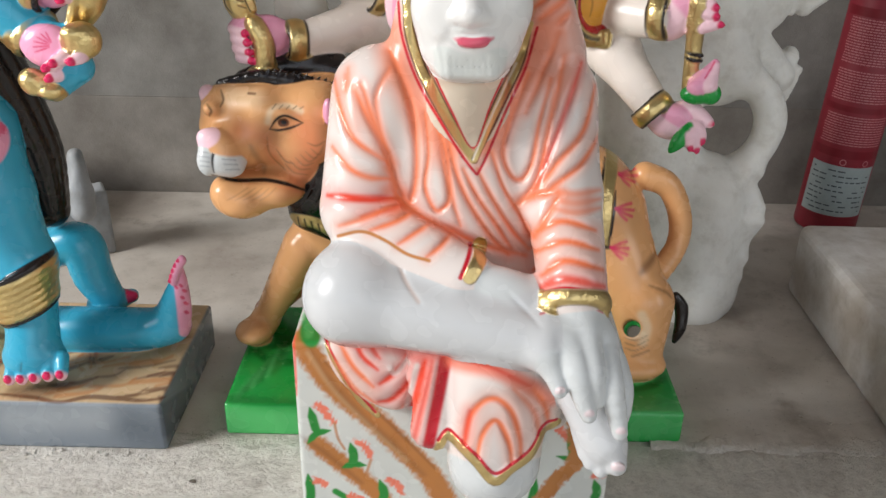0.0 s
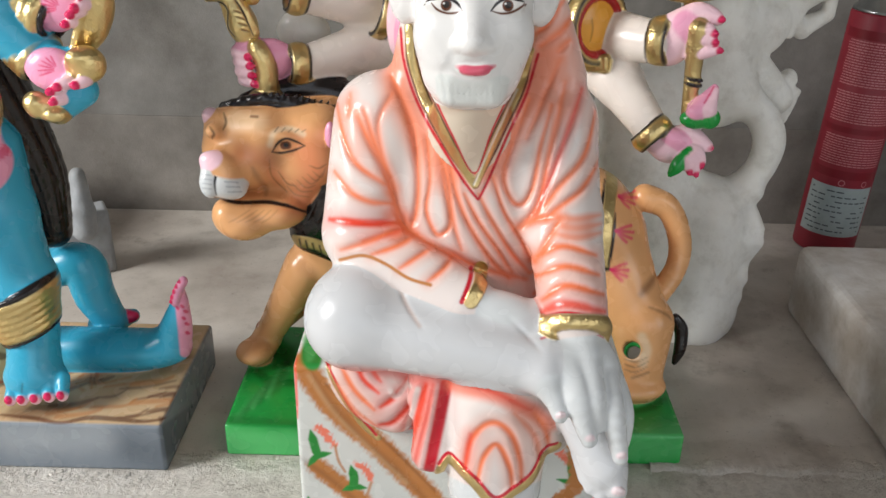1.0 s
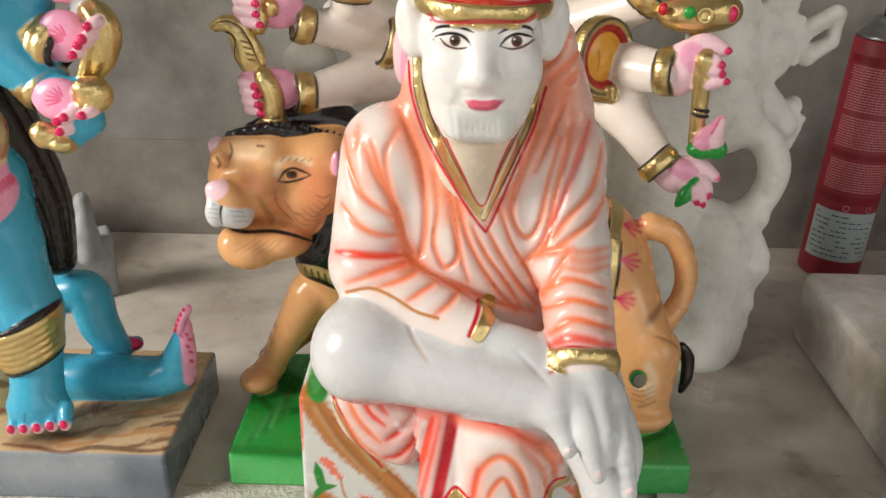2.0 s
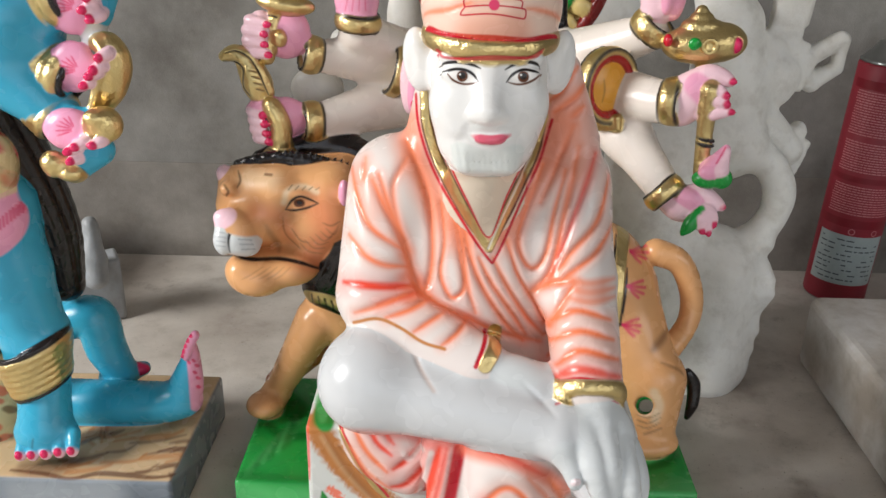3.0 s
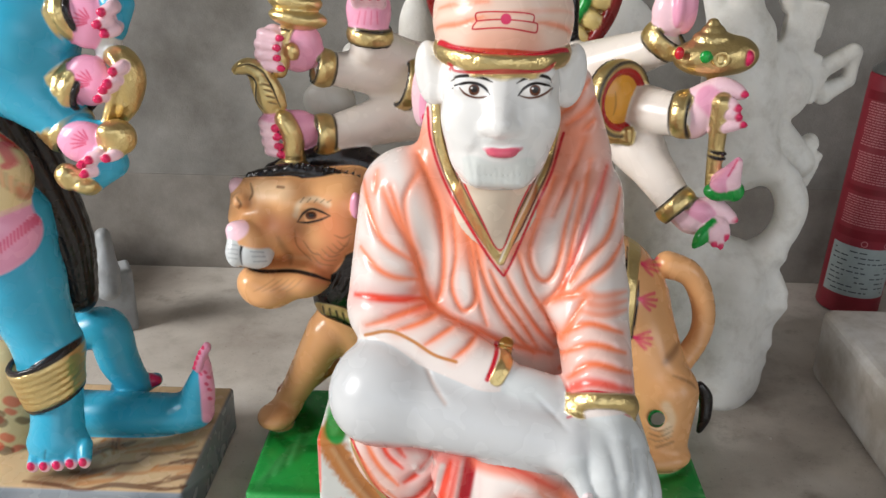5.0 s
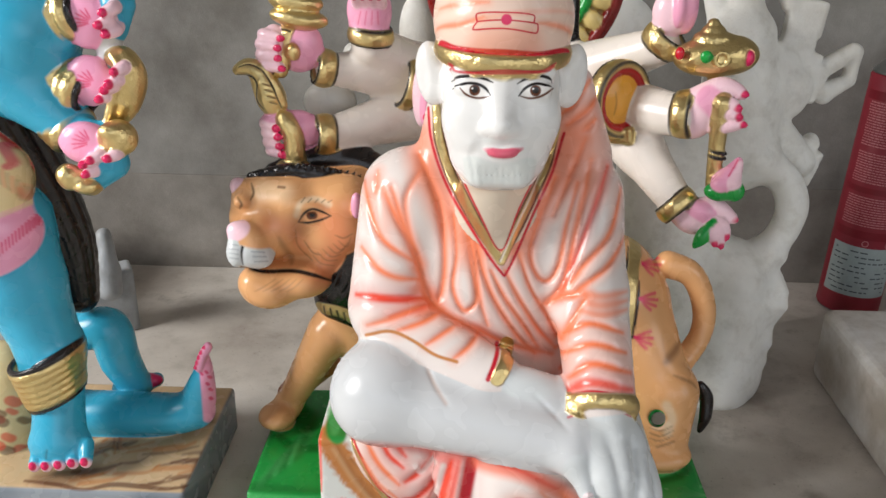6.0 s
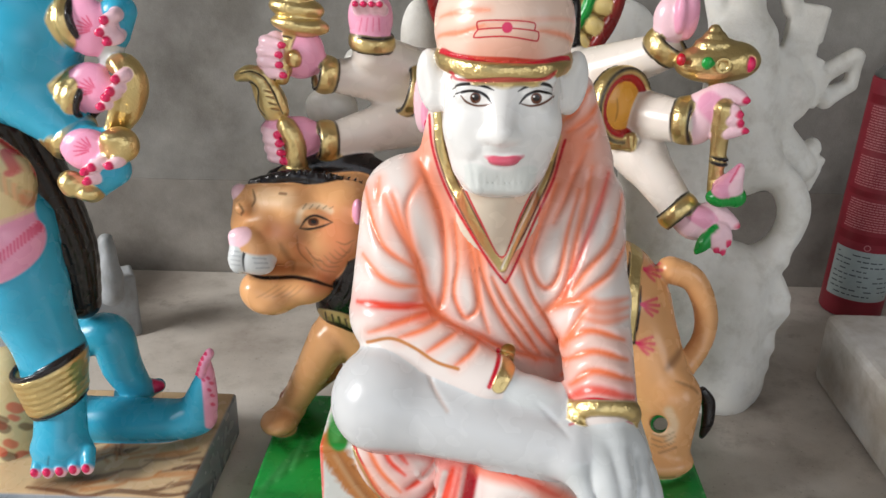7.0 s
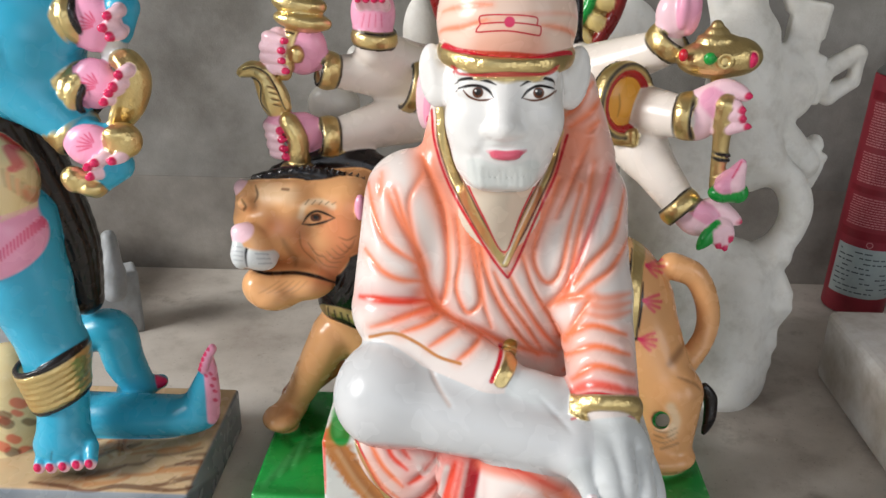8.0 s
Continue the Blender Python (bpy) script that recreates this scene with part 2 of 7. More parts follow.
# CLAY END
def clay_object(name, clay, palette, mat, origin, fine=None, finest=None):
    """The clay as ONE mesh with its paint layers, standing at origin (mm)."""
    verts, faces = clay.build()
    for zone in (fine, finest):
        if zone is not None:
            verts, faces = clay.finer(verts, faces, zone(verts[faces].mean(1)))
    rgb, gold = clay.colour(verts, palette)
    o = np.array(origin, float)
    me = bpy.data.meshes.new(name)
    me.vertices.add(len(verts))
    me.vertices.foreach_set("co", ((verts - o) / 1000).astype(np.float32).ravel())
    me.loops.add(faces.size)
    me.loops.foreach_set("vertex_index", faces.astype(np.int32).ravel())
    me.polygons.add(len(faces))
    me.polygons.foreach_set("loop_start", np.arange(0, faces.size, 4, dtype=np.int32))
    me.polygons.foreach_set("use_smooth", np.ones(len(faces), bool))
    me.update(calc_edges=True)
    col = me.attributes.new("paint", "FLOAT_COLOR", "POINT")
    col.data.foreach_set("color", np.hstack([rgb, np.ones((len(rgb), 1))]).astype(np.float32).ravel())
    lf = me.attributes.new("leaf", "FLOAT", "POINT")
    lf.data.foreach_set("value", gold.astype(np.float32))
    me.materials.append(mat)
    ob = new(name, me)
    ob.location = o / 1000
    return ob


PAINTS = {
    "white": lin(208, 211, 211),
    "skin": lin(232, 222, 212),
    "robe": lin(228, 216, 210),
    "orange": lin(238, 126, 82),
    "rust": lin(226, 70, 48),
    "red": lin(196, 24, 44),
    "gold": (*lin(222, 197, 138), 1.0),
    "ochre": lin(190, 124, 66),
    "black": lin(30, 24, 24),
    "brown": lin(96, 52, 30),
    "hair": lin(27, 21, 20),
    "pink": lin(238, 164, 192),
    "palepink": lin(245, 204, 214),
    "rose": lin(216, 36, 92),
    "green": lin(22, 150, 60),
    "leafgreen": lin(40, 140, 56),
    "blue": lin(54, 165, 198),
    "tan": lin(226, 168, 114),
    "coral": lin(240, 130, 104),
    "cream": lin(238, 222, 190),
    "grey": lin(126, 134, 142),
    "stone": lin(226, 224, 216),
    "beard": lin(218, 221, 217),
    "eyewhite": lin(240, 236, 232),
    "wood": lin(214, 182, 138),
    "slate": lin(66, 76, 86),
    "mint": lin(84, 186, 106),
    "deepgreen": lin(10, 104, 34),
}

# ---- the seated figure ----
def seated_saint():
    c = Clay(1.0)
    # throne block
    c.box((24, -50, 62), (83, 33, 62), 2.5, "throne", 0.5)
    # seat, belly, chest
    c.ell((26, -48, 146), (56, 34, 26), "robe", 6)
    c.ell((26, -46, 196), (48, 32, 60), "robe", 8)
    c.cone((-8, -44, 240), (62, 44 - 88, 240), 21, 21, "robe", 10)
    # near arm across the belly
    c.cone((-16, -44, 240), (-24, -62, 190), 23, 20, "robe", 8)
    c.cone((-22, -66, 186), (24, -92, 170), 19, 13, "robe", 6)
    c.ell((44, -98, 166), (20, 10, 9), "white", 4, (0, 12, -10))
    # other arm down to the shin
    c.cone((66, -44, 240), (71, -62, 200), 22, 19.5, "robe", 8)
    c.cone((72, -66, 198), (76, -101, 167), 18.5, 15.5, "robe", 6)
    c.ring((76, -104, 161), 14.8, 2.6, "gold", (-48, 0, 0), 0.6, 1.7)
    # hand: back, thumb, and fingers in two pairs
    c.cone((77, -104, 160), (78, -111, 153), 11.8, 12, "white", 3)
    c.ell((80, -111, 150), (15, 9, 10), "white", 4)
    c.ell((86, -113, 142), (12, 9, 12), "white", 4, (0, 25, 0))
    c.cone((66, -109, 156), (63, -125, 147), 7.2, 5.8, "white", 4)
    c.cone((63, -125, 147), (68.4, -134, 134.5), 5.8, 3.6, "white", 1.5)
    for line, r in (([(72.6, -116, 153.6), (76.1, -130, 141.5), (81.9, -136.5, 123.6)], (6.8, 6.2, 3.8)),
                    ([(80.2, -117, 153), (83.1, -129, 140.8), (85.8, -133, 128.8)], (6.6, 5.6, 3.6)),
                    ([(88.8, -115, 146.8), (92.1, -129, 134.3), (96.8, -136, 113.8)], (6.4, 5.4, 3.6)),
                    ([(94.9, -111, 138.2), (99, -122, 127.9), (99.3, -127, 115.2)], (5.6, 4.6, 3.2))):
        c.tube(line, r, "white", 2.5)
    for at, rot in (((68.4, -136.4, 136), (30, 0, 15)), ((81.6, -138.8, 125.5), (25, 0, 0)), ((96.6, -138.2, 116), (25, 0, 0))):
        c.ell(at, (2.3, 1.2, 3.0), "nail", 0.5, rot)
    # folded leg
    c.cone((12, -52, 154), (-25, -84, 158), 25, 22.5, "leg", 5)
    c.ell((-25, -91, 155.5), (24, 22, 23.5), "leg", 4)
    c.cone((-26, -88, 154), (61, -116, 148), 21.5, 13, "leg", 8)
    c.ell((56, -99, 161), (18, 12, 9), "leg", 4, (0, 10, 0))
    c.cone((80, -110, 120), (93, -124, 98), 11, 11, "leg", 5)
    for at, r in (((98.1, -132, 91.9), 5.0), ((91.5, -131, 88), 3.8), ((86.5, -129, 90.2), 3.3), ((83.7, -126, 93.3), 2.9)):
        a = np.array(at)
        c.cone(tuple(a + np.array((-1.5, 6, 8))), tuple(a), r + 1.2, r, "leg", 2)
    c.ell((98.3, -135.8, 93.6), (3.2, 1.4, 3.6), "nail", 0.5, (20, 0, 0))
    # hanging leg with its cloth
    c.cone((44, -96, 128), (43, -108, 74), 26, 23, "robe", 6)
    c.cone((42, -102, 80), (42, -104, 6), 13, 12, "white", 2)
    c.cone((62, -110, 118), (72, -100, 95), 8, 6.5, "robe", 5)
    c.cone((12, -96, 126), (12, -104, 92), 13, 13, "robe", 3)
    c.cone((22, -98, 126), (24, -106, 90), 9, 9, "robe", 2)
    c.ell((-9, -84, 113), (33, 9, 26), "robe", 3, (0, 34, 0))
    # neck and head
    c.cone((26, -58, 232), (26, -74, 262), 17, 16, "white", 5)
    c.ell((26, -74, 298), (25, 25, 32), "face", 5)
    c.ell((26, -83, 285), (23, 18, 20), "face", 6)
    c.box((25.5, -78, 277), (20.5, 17, 17), 13, "face", 6)
    c.box((25.8, -86.5, 270.8), (14.2, 11, 9.6), 6, "beard", 3, (10, 0, 0))
    c.cone((25.4, -94, 307), (25.4, -101.5, 292), 3.0, 3.9, "face", 7)
    c.ell((25.4, -102, 289.8), (4.2, 4.0, 3.6), "face", 4)
    c.ell((20.4, -99.3, 288.6), (3.2, 3.4, 2.6), "face", 3)
    c.ell((30.4, -99.3, 288.6), (3.2, 3.4, 2.6), "face", 3)
    c.tube([(13.5, -95.5, 281.5), (20, -98.6, 283.8), (25.6, -99.6, 284.2), (31, -98.6, 284), (38, -95.5, 281.9)], [1.0, 1.6, 1.4, 1.6, 1.0], "beard", 5)
    c.tube([(19.0, -98.9, 280.2), (22.8, -100.4, 279.4), (26.4, -100.9, 279.0), (30.4, -100.4, 279.5), (34.4, -98.9, 280.5)], [0.4, 1.0, 1.0, 1.0, 0.4], "lips", 1.5)
    c.ell((26.6, -100.2, 278.2), (5.6, 2.2, 1.5), "lips", 1.5)
    for s in (-1, 1):
        c.ell((26 + s * 12, -91, 310.5), (9, 4, 3.6), "face", 6, (0, s * 3, 0))
        c.ell((26 + s * 12.2, -93.6, 303.8), (7.6, 4.2, 3.8), "face", 2.5)
        c.ell((26 + s * 13.5, -88, 291), (10, 9, 10), "face", 7)
        c.ell((26 + s * 30.5, -65, 303.5), (7, 6, 14), "face", 6, (0, s * 8, s * 30))
        c.ell((26 + s * 35, -72, 303.5), (2.4, 3, 8), "face", 3, (0, s * 10, s * 28), cut=True)
    # head cloth
    c.ell((26, -70, 328), (29.5, 28, 30), "cap", 2)
    c.ring((26, -71.3, 315.4), 26.6, 2.6, "gold", (3, 1, 0), 0.5, 1.6)
    c.cone((60, -46, 296), (66, -42, 262), 9, 15, "robe", 5)
    c.cone((0, -46, 290), (0, -44, 262), 6, 12, "robe", 6)
    # bare chest inside the collar: creamy skin paint with the chin's shade in it

    def bare(verts, kind, names, rgb):
        w = c.uv(verts)
        s = (kind == names.index("robe")) & (verts[:, 1] < -45) & (w[:, 1] > 170 + (w[:, 0] < 29) * 2.1 * (29 - w[:, 0]) + (w[:, 0] >= 29) * 2.5 * (w[:, 0] - 29))
        s |= (kind == names.index("white")) & (verts[:, 2] > 192) & (verts[:, 2] < 268) & (np.abs(verts[:, 0] - 26) < 30)
        rgb[s] = pal["chest"]
        return rgb

    c.tints.append(bare)
    # brushwork
    c.stroke([(-10.2, 227.9), (-6.3, 212.6), (1.5, 196.9), (16.5, 173.8)], 14.8, "orange", soft=13.2, on=("robe",), dab=0.75)
    c.stroke([(59.2, 226.7), (52.2, 211.4), (43.1, 195.1), (34.6, 176.8)], 16.8, "orange", soft=14.2, on=("robe",), dab=0.75)
    c.stroke([(66.1, 236.5), (71.0, 224.5), (68.8, 206.2)], 18.5, "orange", soft=15.8, on=("robe",), dab=0.50)
    c.stroke([(-30.6, 204.4), (-24.5, 185.9)], 10.6, "orange", soft=10.6, on=("robe",), dab=0.30)
    c.stroke([(66.3, 156.3), (75.9, 155.0), (88.2, 157.4)], 3.7, "orange", soft=3.7, on=("robe",), dab=0.70, thin=0.6)
    c.stroke([(66.4, 152.2), (75.8, 150.9), (88.2, 153.2)], 4.2, "orange", soft=3.7, on=("robe",), dab=0.70, thin=0.6)
    c.stroke([(66.3, 148.1), (75.7, 146.8), (88.1, 149.1)], 3.6, "orange", soft=3.6, on=("robe",), dab=0.70, thin=0.6)
    c.stroke([(-9.3, 154.5), (-4.1, 152.0), (-6.3, 145.4)], 7.9, "orange", soft=6.8, on=("robe",), dab=0.60)
    c.stroke([(-36.7, 207.0), (-31.5, 188.5), (-24.8, 177.3), (-10.0, 167.8)], 5.8, "orange", soft=7.8, on=("robe",), dab=0.4)
    c.stroke([(-36.7, 207.0), (-31.5, 188.5), (-24.8, 177.3), (-10.0, 167.8)], 2.3, "orange", soft=2.9, depth=1.4, on=("robe",), thin=0.6)
    c.stroke([(-26.3, 201.7), (-19.8, 188.3), (-11.8, 174.5), (-8.8, 167.9)], 6.3, "orange", soft=8.7, on=("robe",), dab=0.4)
    c.stroke([(-26.3, 201.7), (-19.8, 188.3), (-11.8, 174.5), (-8.8, 167.9)], 2.5, "orange", soft=3.4, depth=1.4, on=("robe",), thin=0.6)
    c.stroke([(-36.8, 175.1), (-28.6, 165.5), (-19.7, 161.1), (-8.8, 160.4)], 5.8, "orange", soft=7.8, on=("robe",), dab=0.4)
    c.stroke([(-36.8, 175.1), (-28.6, 165.5), (-19.7, 161.1), (-8.8, 160.4)], 2.3, "orange", soft=2.9, depth=1.1, on=("robe",), thin=0.6)
    c.stroke([(-29.5, 211.0), (-30.3, 200.8)], 5.1, "orange", soft=7.1, on=("robe",), dab=0.4)
    c.stroke([(-29.5, 211.0), (-30.3, 200.8)], 2.0, "orange", soft=3.8, depth=1.0, on=("robe",), dab=0.70, thin=0.6)
    c.stroke([(-9.7, 210.5), (-15.8, 197.4), (-14.0, 182.5), (-9.4, 167.5)], 5.1, "orange", soft=6.9, on=("robe",), dab=0.4)
    c.stroke([(-9.7, 210.5), (-15.8, 197.4), (-14.0, 182.5), (-9.4, 167.5)], 2.0, "orange", soft=3.6, depth=1.1, on=("robe",), dab=0.80, thin=0.6)
    c.stroke([(-38.7, 152.4), (-22.0, 151.0), (-4.6, 151.5)], 9.6, "rust", soft=13.0, on=("robe",), dab=0.4)
    c.stroke([(-38.7, 152.4), (-22.0, 151.0), (-4.6, 151.5)], 3.8, "rust", soft=2.7, depth=1.3, on=("robe",), thin=0.5)
    c.stroke([(-21.8, 142.5), (-11.5, 146.0), (-2.7, 148.9)], 5.7, "rust", soft=7.8, on=("robe",), dab=0.4)
    c.stroke([(-21.8, 142.5), (-11.5, 146.0), (-2.7, 148.9)], 2.3, "rust", soft=2.5, depth=1.1, on=("robe",), thin=0.5)
    c.stroke([(-32.7, 138.3), (-21.8, 141.7), (-9.0, 147.7)], 5.8, "orange", soft=7.8, on=("robe",), dab=0.4)
    c.stroke([(-32.7, 138.3), (-21.8, 141.7), (-9.0, 147.7)], 2.3, "orange", soft=2.9, depth=1.1, on=("robe",), dab=0.80, thin=0.6)
    c.stroke([(-17.8, 136.6), (-6.1, 141.0), (2.6, 146.3)], 6.3, "orange", soft=8.7, on=("robe",), dab=0.4)
    c.stroke([(-17.8, 136.6), (-6.1, 141.0), (2.6, 146.3)], 2.5, "orange", soft=2.9, depth=1.3, on=("robe",), thin=0.6)
    c.stroke([(-4.5, 130.7), (3.2, 136.0), (8.9, 139.7)], 5.7, "orange", soft=7.6, on=("robe",), dab=0.4)
    c.stroke([(-4.5, 130.7), (3.2, 136.0), (8.9, 139.7)], 2.2, "orange", soft=2.9, depth=1.3, on=("robe",), thin=0.6)
    c.stroke([(8.6, 125.2), (14.9, 130.4), (19.4, 136.2)], 5.7, "orange", soft=7.6, on=("robe",), dab=0.4)
    c.stroke([(8.6, 125.2), (14.9, 130.4), (19.4, 136.2)], 2.2, "orange", soft=2.9, depth=1.3, on=("robe",), thin=0.6)
    c.stroke([(-9.4, 164.9), (-3.6, 150.7), (6.7, 143.0), (20.0, 136.7), (33.6, 130.8), (56.4, 125.2)], 7.2, "orange", soft=9.8, on=("robe",), dab=0.4)
    c.stroke([(-9.4, 164.9), (-3.6, 150.7), (6.7, 143.0), (20.0, 136.7), (33.6, 130.8), (56.4, 125.2)], 2.8, "orange", soft=3.8, depth=1.8, on=("robe",), thin=0.6)
    c.stroke([(-33.5, 133.4), (-21.8, 135.9), (-11.1, 132.3), (-0.5, 126.2), (9.9, 123.5)], 1.6, "ochre", soft=1.0, depth=0.5, on=("robe", "white", "leg"))
    c.stroke([(-10.2, 218.8), (-0.5, 195.4), (2.8, 172.8), (1.9, 156.1), (-1.8, 147.3)], 5.8, "orange", soft=7.8, on=("robe",), dab=0.4)
    c.stroke([(-10.2, 218.8), (-0.5, 195.4), (2.8, 172.8), (1.9, 156.1), (-1.8, 147.3)], 2.3, "orange", soft=3.4, depth=1.6, on=("robe",), thin=0.6)
    c.stroke([(-22.4, 202.5), (-16.5, 185.0), (-9.4, 167.5), (-5.5, 153.3)], 5.1, "orange", soft=6.9, on=("robe",), dab=0.4)
    c.stroke([(-22.4, 202.5), (-16.5, 185.0), (-9.4, 167.5), (-5.5, 153.3)], 2.0, "orange", soft=2.9, depth=1.4, on=("robe",), thin=0.6)
    c.stroke([(6.5, 190.5), (8.3, 172.8), (6.9, 157.4), (11.3, 147.0), (16.0, 147.7), (18.3, 153.7), (15.4, 167.8), (12.5, 185.3)], 4.5, "orange", soft=6.0, on=("robe",), dab=0.4)
    c.stroke([(6.5, 190.5), (8.3, 172.8), (6.9, 157.4), (11.3, 147.0), (16.0, 147.7), (18.3, 153.7), (15.4, 167.8), (12.5, 185.3)], 1.7, "orange", soft=2.5, depth=1.3, on=("robe",), thin=0.6)
    c.stroke([(12.5, 187.7), (16.7, 170.3), (19.6, 152.4), (23.9, 139.3)], 4.5, "orange", soft=6.0, on=("robe",), dab=0.4)
    c.stroke([(12.5, 187.7), (16.7, 170.3), (19.6, 152.4), (23.9, 139.3)], 1.7, "orange", soft=2.5, depth=1.3, on=("robe",), dab=0.80, thin=0.6)
    c.stroke([(16.4, 182.7), (20.6, 165.3), (27.5, 150.0), (38.8, 134.2), (47.7, 125.8)], 5.1, "orange", soft=7.1, on=("robe",), dab=0.4)
    c.stroke([(16.4, 182.7), (20.6, 165.3), (27.5, 150.0), (38.8, 134.2), (47.7, 125.8)], 2.0, "orange", soft=2.9, depth=1.8, on=("robe",), thin=0.6)
    c.stroke([(31.0, 165.5), (38.0, 152.8), (48.2, 138.4), (57.7, 128.6)], 4.6, "orange", soft=6.1, on=("robe",), dab=0.4)
    c.stroke([(31.0, 165.5), (38.0, 152.8), (48.2, 138.4), (57.7, 128.6)], 1.8, "orange", soft=2.7, depth=1.6, on=("robe",), thin=0.6)
    c.stroke([(24.5, 165.4), (31.4, 152.7), (41.3, 139.6), (48.9, 128.7)], 4.6, "orange", soft=6.1, on=("robe",), dab=0.4)
    c.stroke([(24.5, 165.4), (31.4, 152.7), (41.3, 139.6), (48.9, 128.7)], 1.8, "orange", soft=2.7, depth=1.6, on=("robe",), thin=0.6)
    c.stroke([(37.2, 173.3), (43.0, 158.1), (51.8, 145.2), (57.9, 134.9)], 3.8, "orange", soft=5.2, on=("robe",), dab=0.4)
    c.stroke([(37.2, 173.3), (43.0, 158.1), (51.8, 145.2), (57.9, 134.9)], 1.5, "orange", soft=2.2, depth=1.3, on=("robe",), thin=0.6)
    c.stroke([(53.1, 209.4), (45.8, 188.8), (42.4, 173.5), (46.8, 162.9), (52.2, 162.0), (56.3, 170.1), (58.7, 187.8), (63.1, 206.7)], 4.5, "orange", soft=6.0, on=("robe",), dab=0.4)
    c.stroke([(53.1, 209.4), (45.8, 188.8), (42.4, 173.5), (46.8, 162.9), (52.2, 162.0), (56.3, 170.1), (58.7, 187.8), (63.1, 206.7)], 1.7, "orange", soft=2.5, depth=1.3, on=("robe",), thin=0.6)
    c.stroke([(69.4, 217.2), (63.7, 189.0), (58.6, 161.0), (50.2, 150.5)], 5.8, "orange", soft=7.8, on=("robe",), dab=0.4)
    c.stroke([(69.4, 217.2), (63.7, 189.0), (58.6, 161.0), (50.2, 150.5)], 2.3, "orange", soft=3.4, depth=1.6, on=("robe",), thin=0.6)
    c.stroke([(77.9, 215.6), (69.9, 191.6), (63.2, 171.3), (57.5, 154.5)], 5.1, "rust", soft=6.9, on=("robe",), dab=0.4)
    c.stroke([(77.9, 215.6), (69.9, 191.6), (63.2, 171.3), (57.5, 154.5)], 2.0, "rust", soft=2.9, depth=1.6, on=("robe",), dab=0.85, thin=0.5)
    c.stroke([(85.1, 205.9), (79.5, 184.5), (67.0, 168.7), (59.8, 157.1)], 5.8, "orange", soft=7.8, on=("robe",), dab=0.4)
    c.stroke([(85.1, 205.9), (79.5, 184.5), (67.0, 168.7), (59.8, 157.1)], 2.3, "orange", soft=2.9, depth=1.6, on=("robe",), thin=0.6)
    c.stroke([(87.7, 182.6), (78.6, 169.0), (67.1, 159.7), (62.2, 154.5)], 5.8, "orange", soft=7.8, on=("robe",), dab=0.4)
    c.stroke([(87.7, 182.6), (78.6, 169.0), (67.1, 159.7), (62.2, 154.5)], 2.3, "orange", soft=2.9, depth=1.4, on=("robe",), thin=0.6)
    c.stroke([(66.2, 226.6), (59.4, 209.3), (52.2, 191.5)], 4.5, "orange", soft=6.0, on=("robe",), dab=0.4)
    c.stroke([(66.2, 226.6), (59.4, 209.3), (52.2, 191.5)], 1.7, "orange", soft=2.9, depth=1.1, on=("robe",), dab=0.70, thin=0.6)
    c.stroke([(51.5, 150.5), (58.7, 154.5), (67.1, 155.8)], 5.8, "orange", soft=7.8, on=("robe",), dab=0.4)
    c.stroke([(51.5, 150.5), (58.7, 154.5), (67.1, 155.8)], 2.3, "orange", soft=3.6, depth=1.4, on=("robe",), thin=0.6)
    c.stroke([(68.3, 154.6), (63.4, 145.5), (57.9, 134.9)], 6.3, "orange", soft=8.6, on=("robe",), dab=0.4)
    c.stroke([(68.3, 154.6), (63.4, 145.5), (57.9, 134.9)], 2.5, "orange", soft=3.6, depth=1.4, on=("robe",), thin=0.6)
    c.stroke([(58.9, 137.6), (69.4, 142.6), (84.9, 138.8)], 6.9, "orange", soft=9.4, on=("robe",), dab=0.4)
    c.stroke([(58.9, 137.6), (69.4, 142.6), (84.9, 138.8)], 2.8, "orange", soft=2.9, depth=1.1, on=("robe",), thin=0.6)
    c.stroke([(58.2, 128.3), (70.4, 133.6), (86.0, 130.0)], 7.6, "orange", soft=10.2, on=("robe",), dab=0.4)
    c.stroke([(58.2, 128.3), (70.4, 133.6), (86.0, 130.0)], 2.9, "orange", soft=2.9, depth=1.1, on=("robe",), thin=0.6)
    c.stroke([(60.9, 117.9), (70.3, 125.1), (88.1, 121.2)], 7.7, "orange", soft=10.5, on=("robe",), dab=0.4)
    c.stroke([(60.9, 117.9), (70.3, 125.1), (88.1, 121.2)], 3.0, "orange", soft=2.9, depth=1.1, on=("robe",), thin=0.6)
    c.stroke([(59.7, 112.0), (70.1, 117.1), (88.4, 113.8)], 9.9, "rust", soft=13.5, on=("robe",), dab=0.4)
    c.stroke([(59.7, 112.0), (70.1, 117.1), (88.4, 113.8)], 3.9, "rust", soft=3.2, depth=1.0, on=("robe",), dab=0.85, thin=0.5)
    c.stroke([(59.6, 108.9), (70.1, 113.4), (89.1, 110.7)], 1.5, "red", soft=1.0, depth=0.3, on=("robe",))
    c.stroke([(59.8, 101.4), (68.7, 104.3), (80.9, 105.0), (88.5, 102.0)], 1.0, "red", soft=0.8, depth=0.2, on=("white", "leg"), dab=0.7)
    c.stroke([(20.0, 219.4), (16.1, 216.2), (14.4, 210.9)], 2.3, None, soft=0.3, depth=0.35, on=("face", "beard", "white"))
    c.stroke([(33.3, 219.7), (38.3, 217.1), (40.8, 211.9)], 2.3, None, soft=0.3, depth=0.35, on=("face", "beard", "white"))
    c.stroke([(18.2, 208.7), (18.9, 201.3)], 0.7, None, soft=0.3, depth=0.3, on=("beard",))
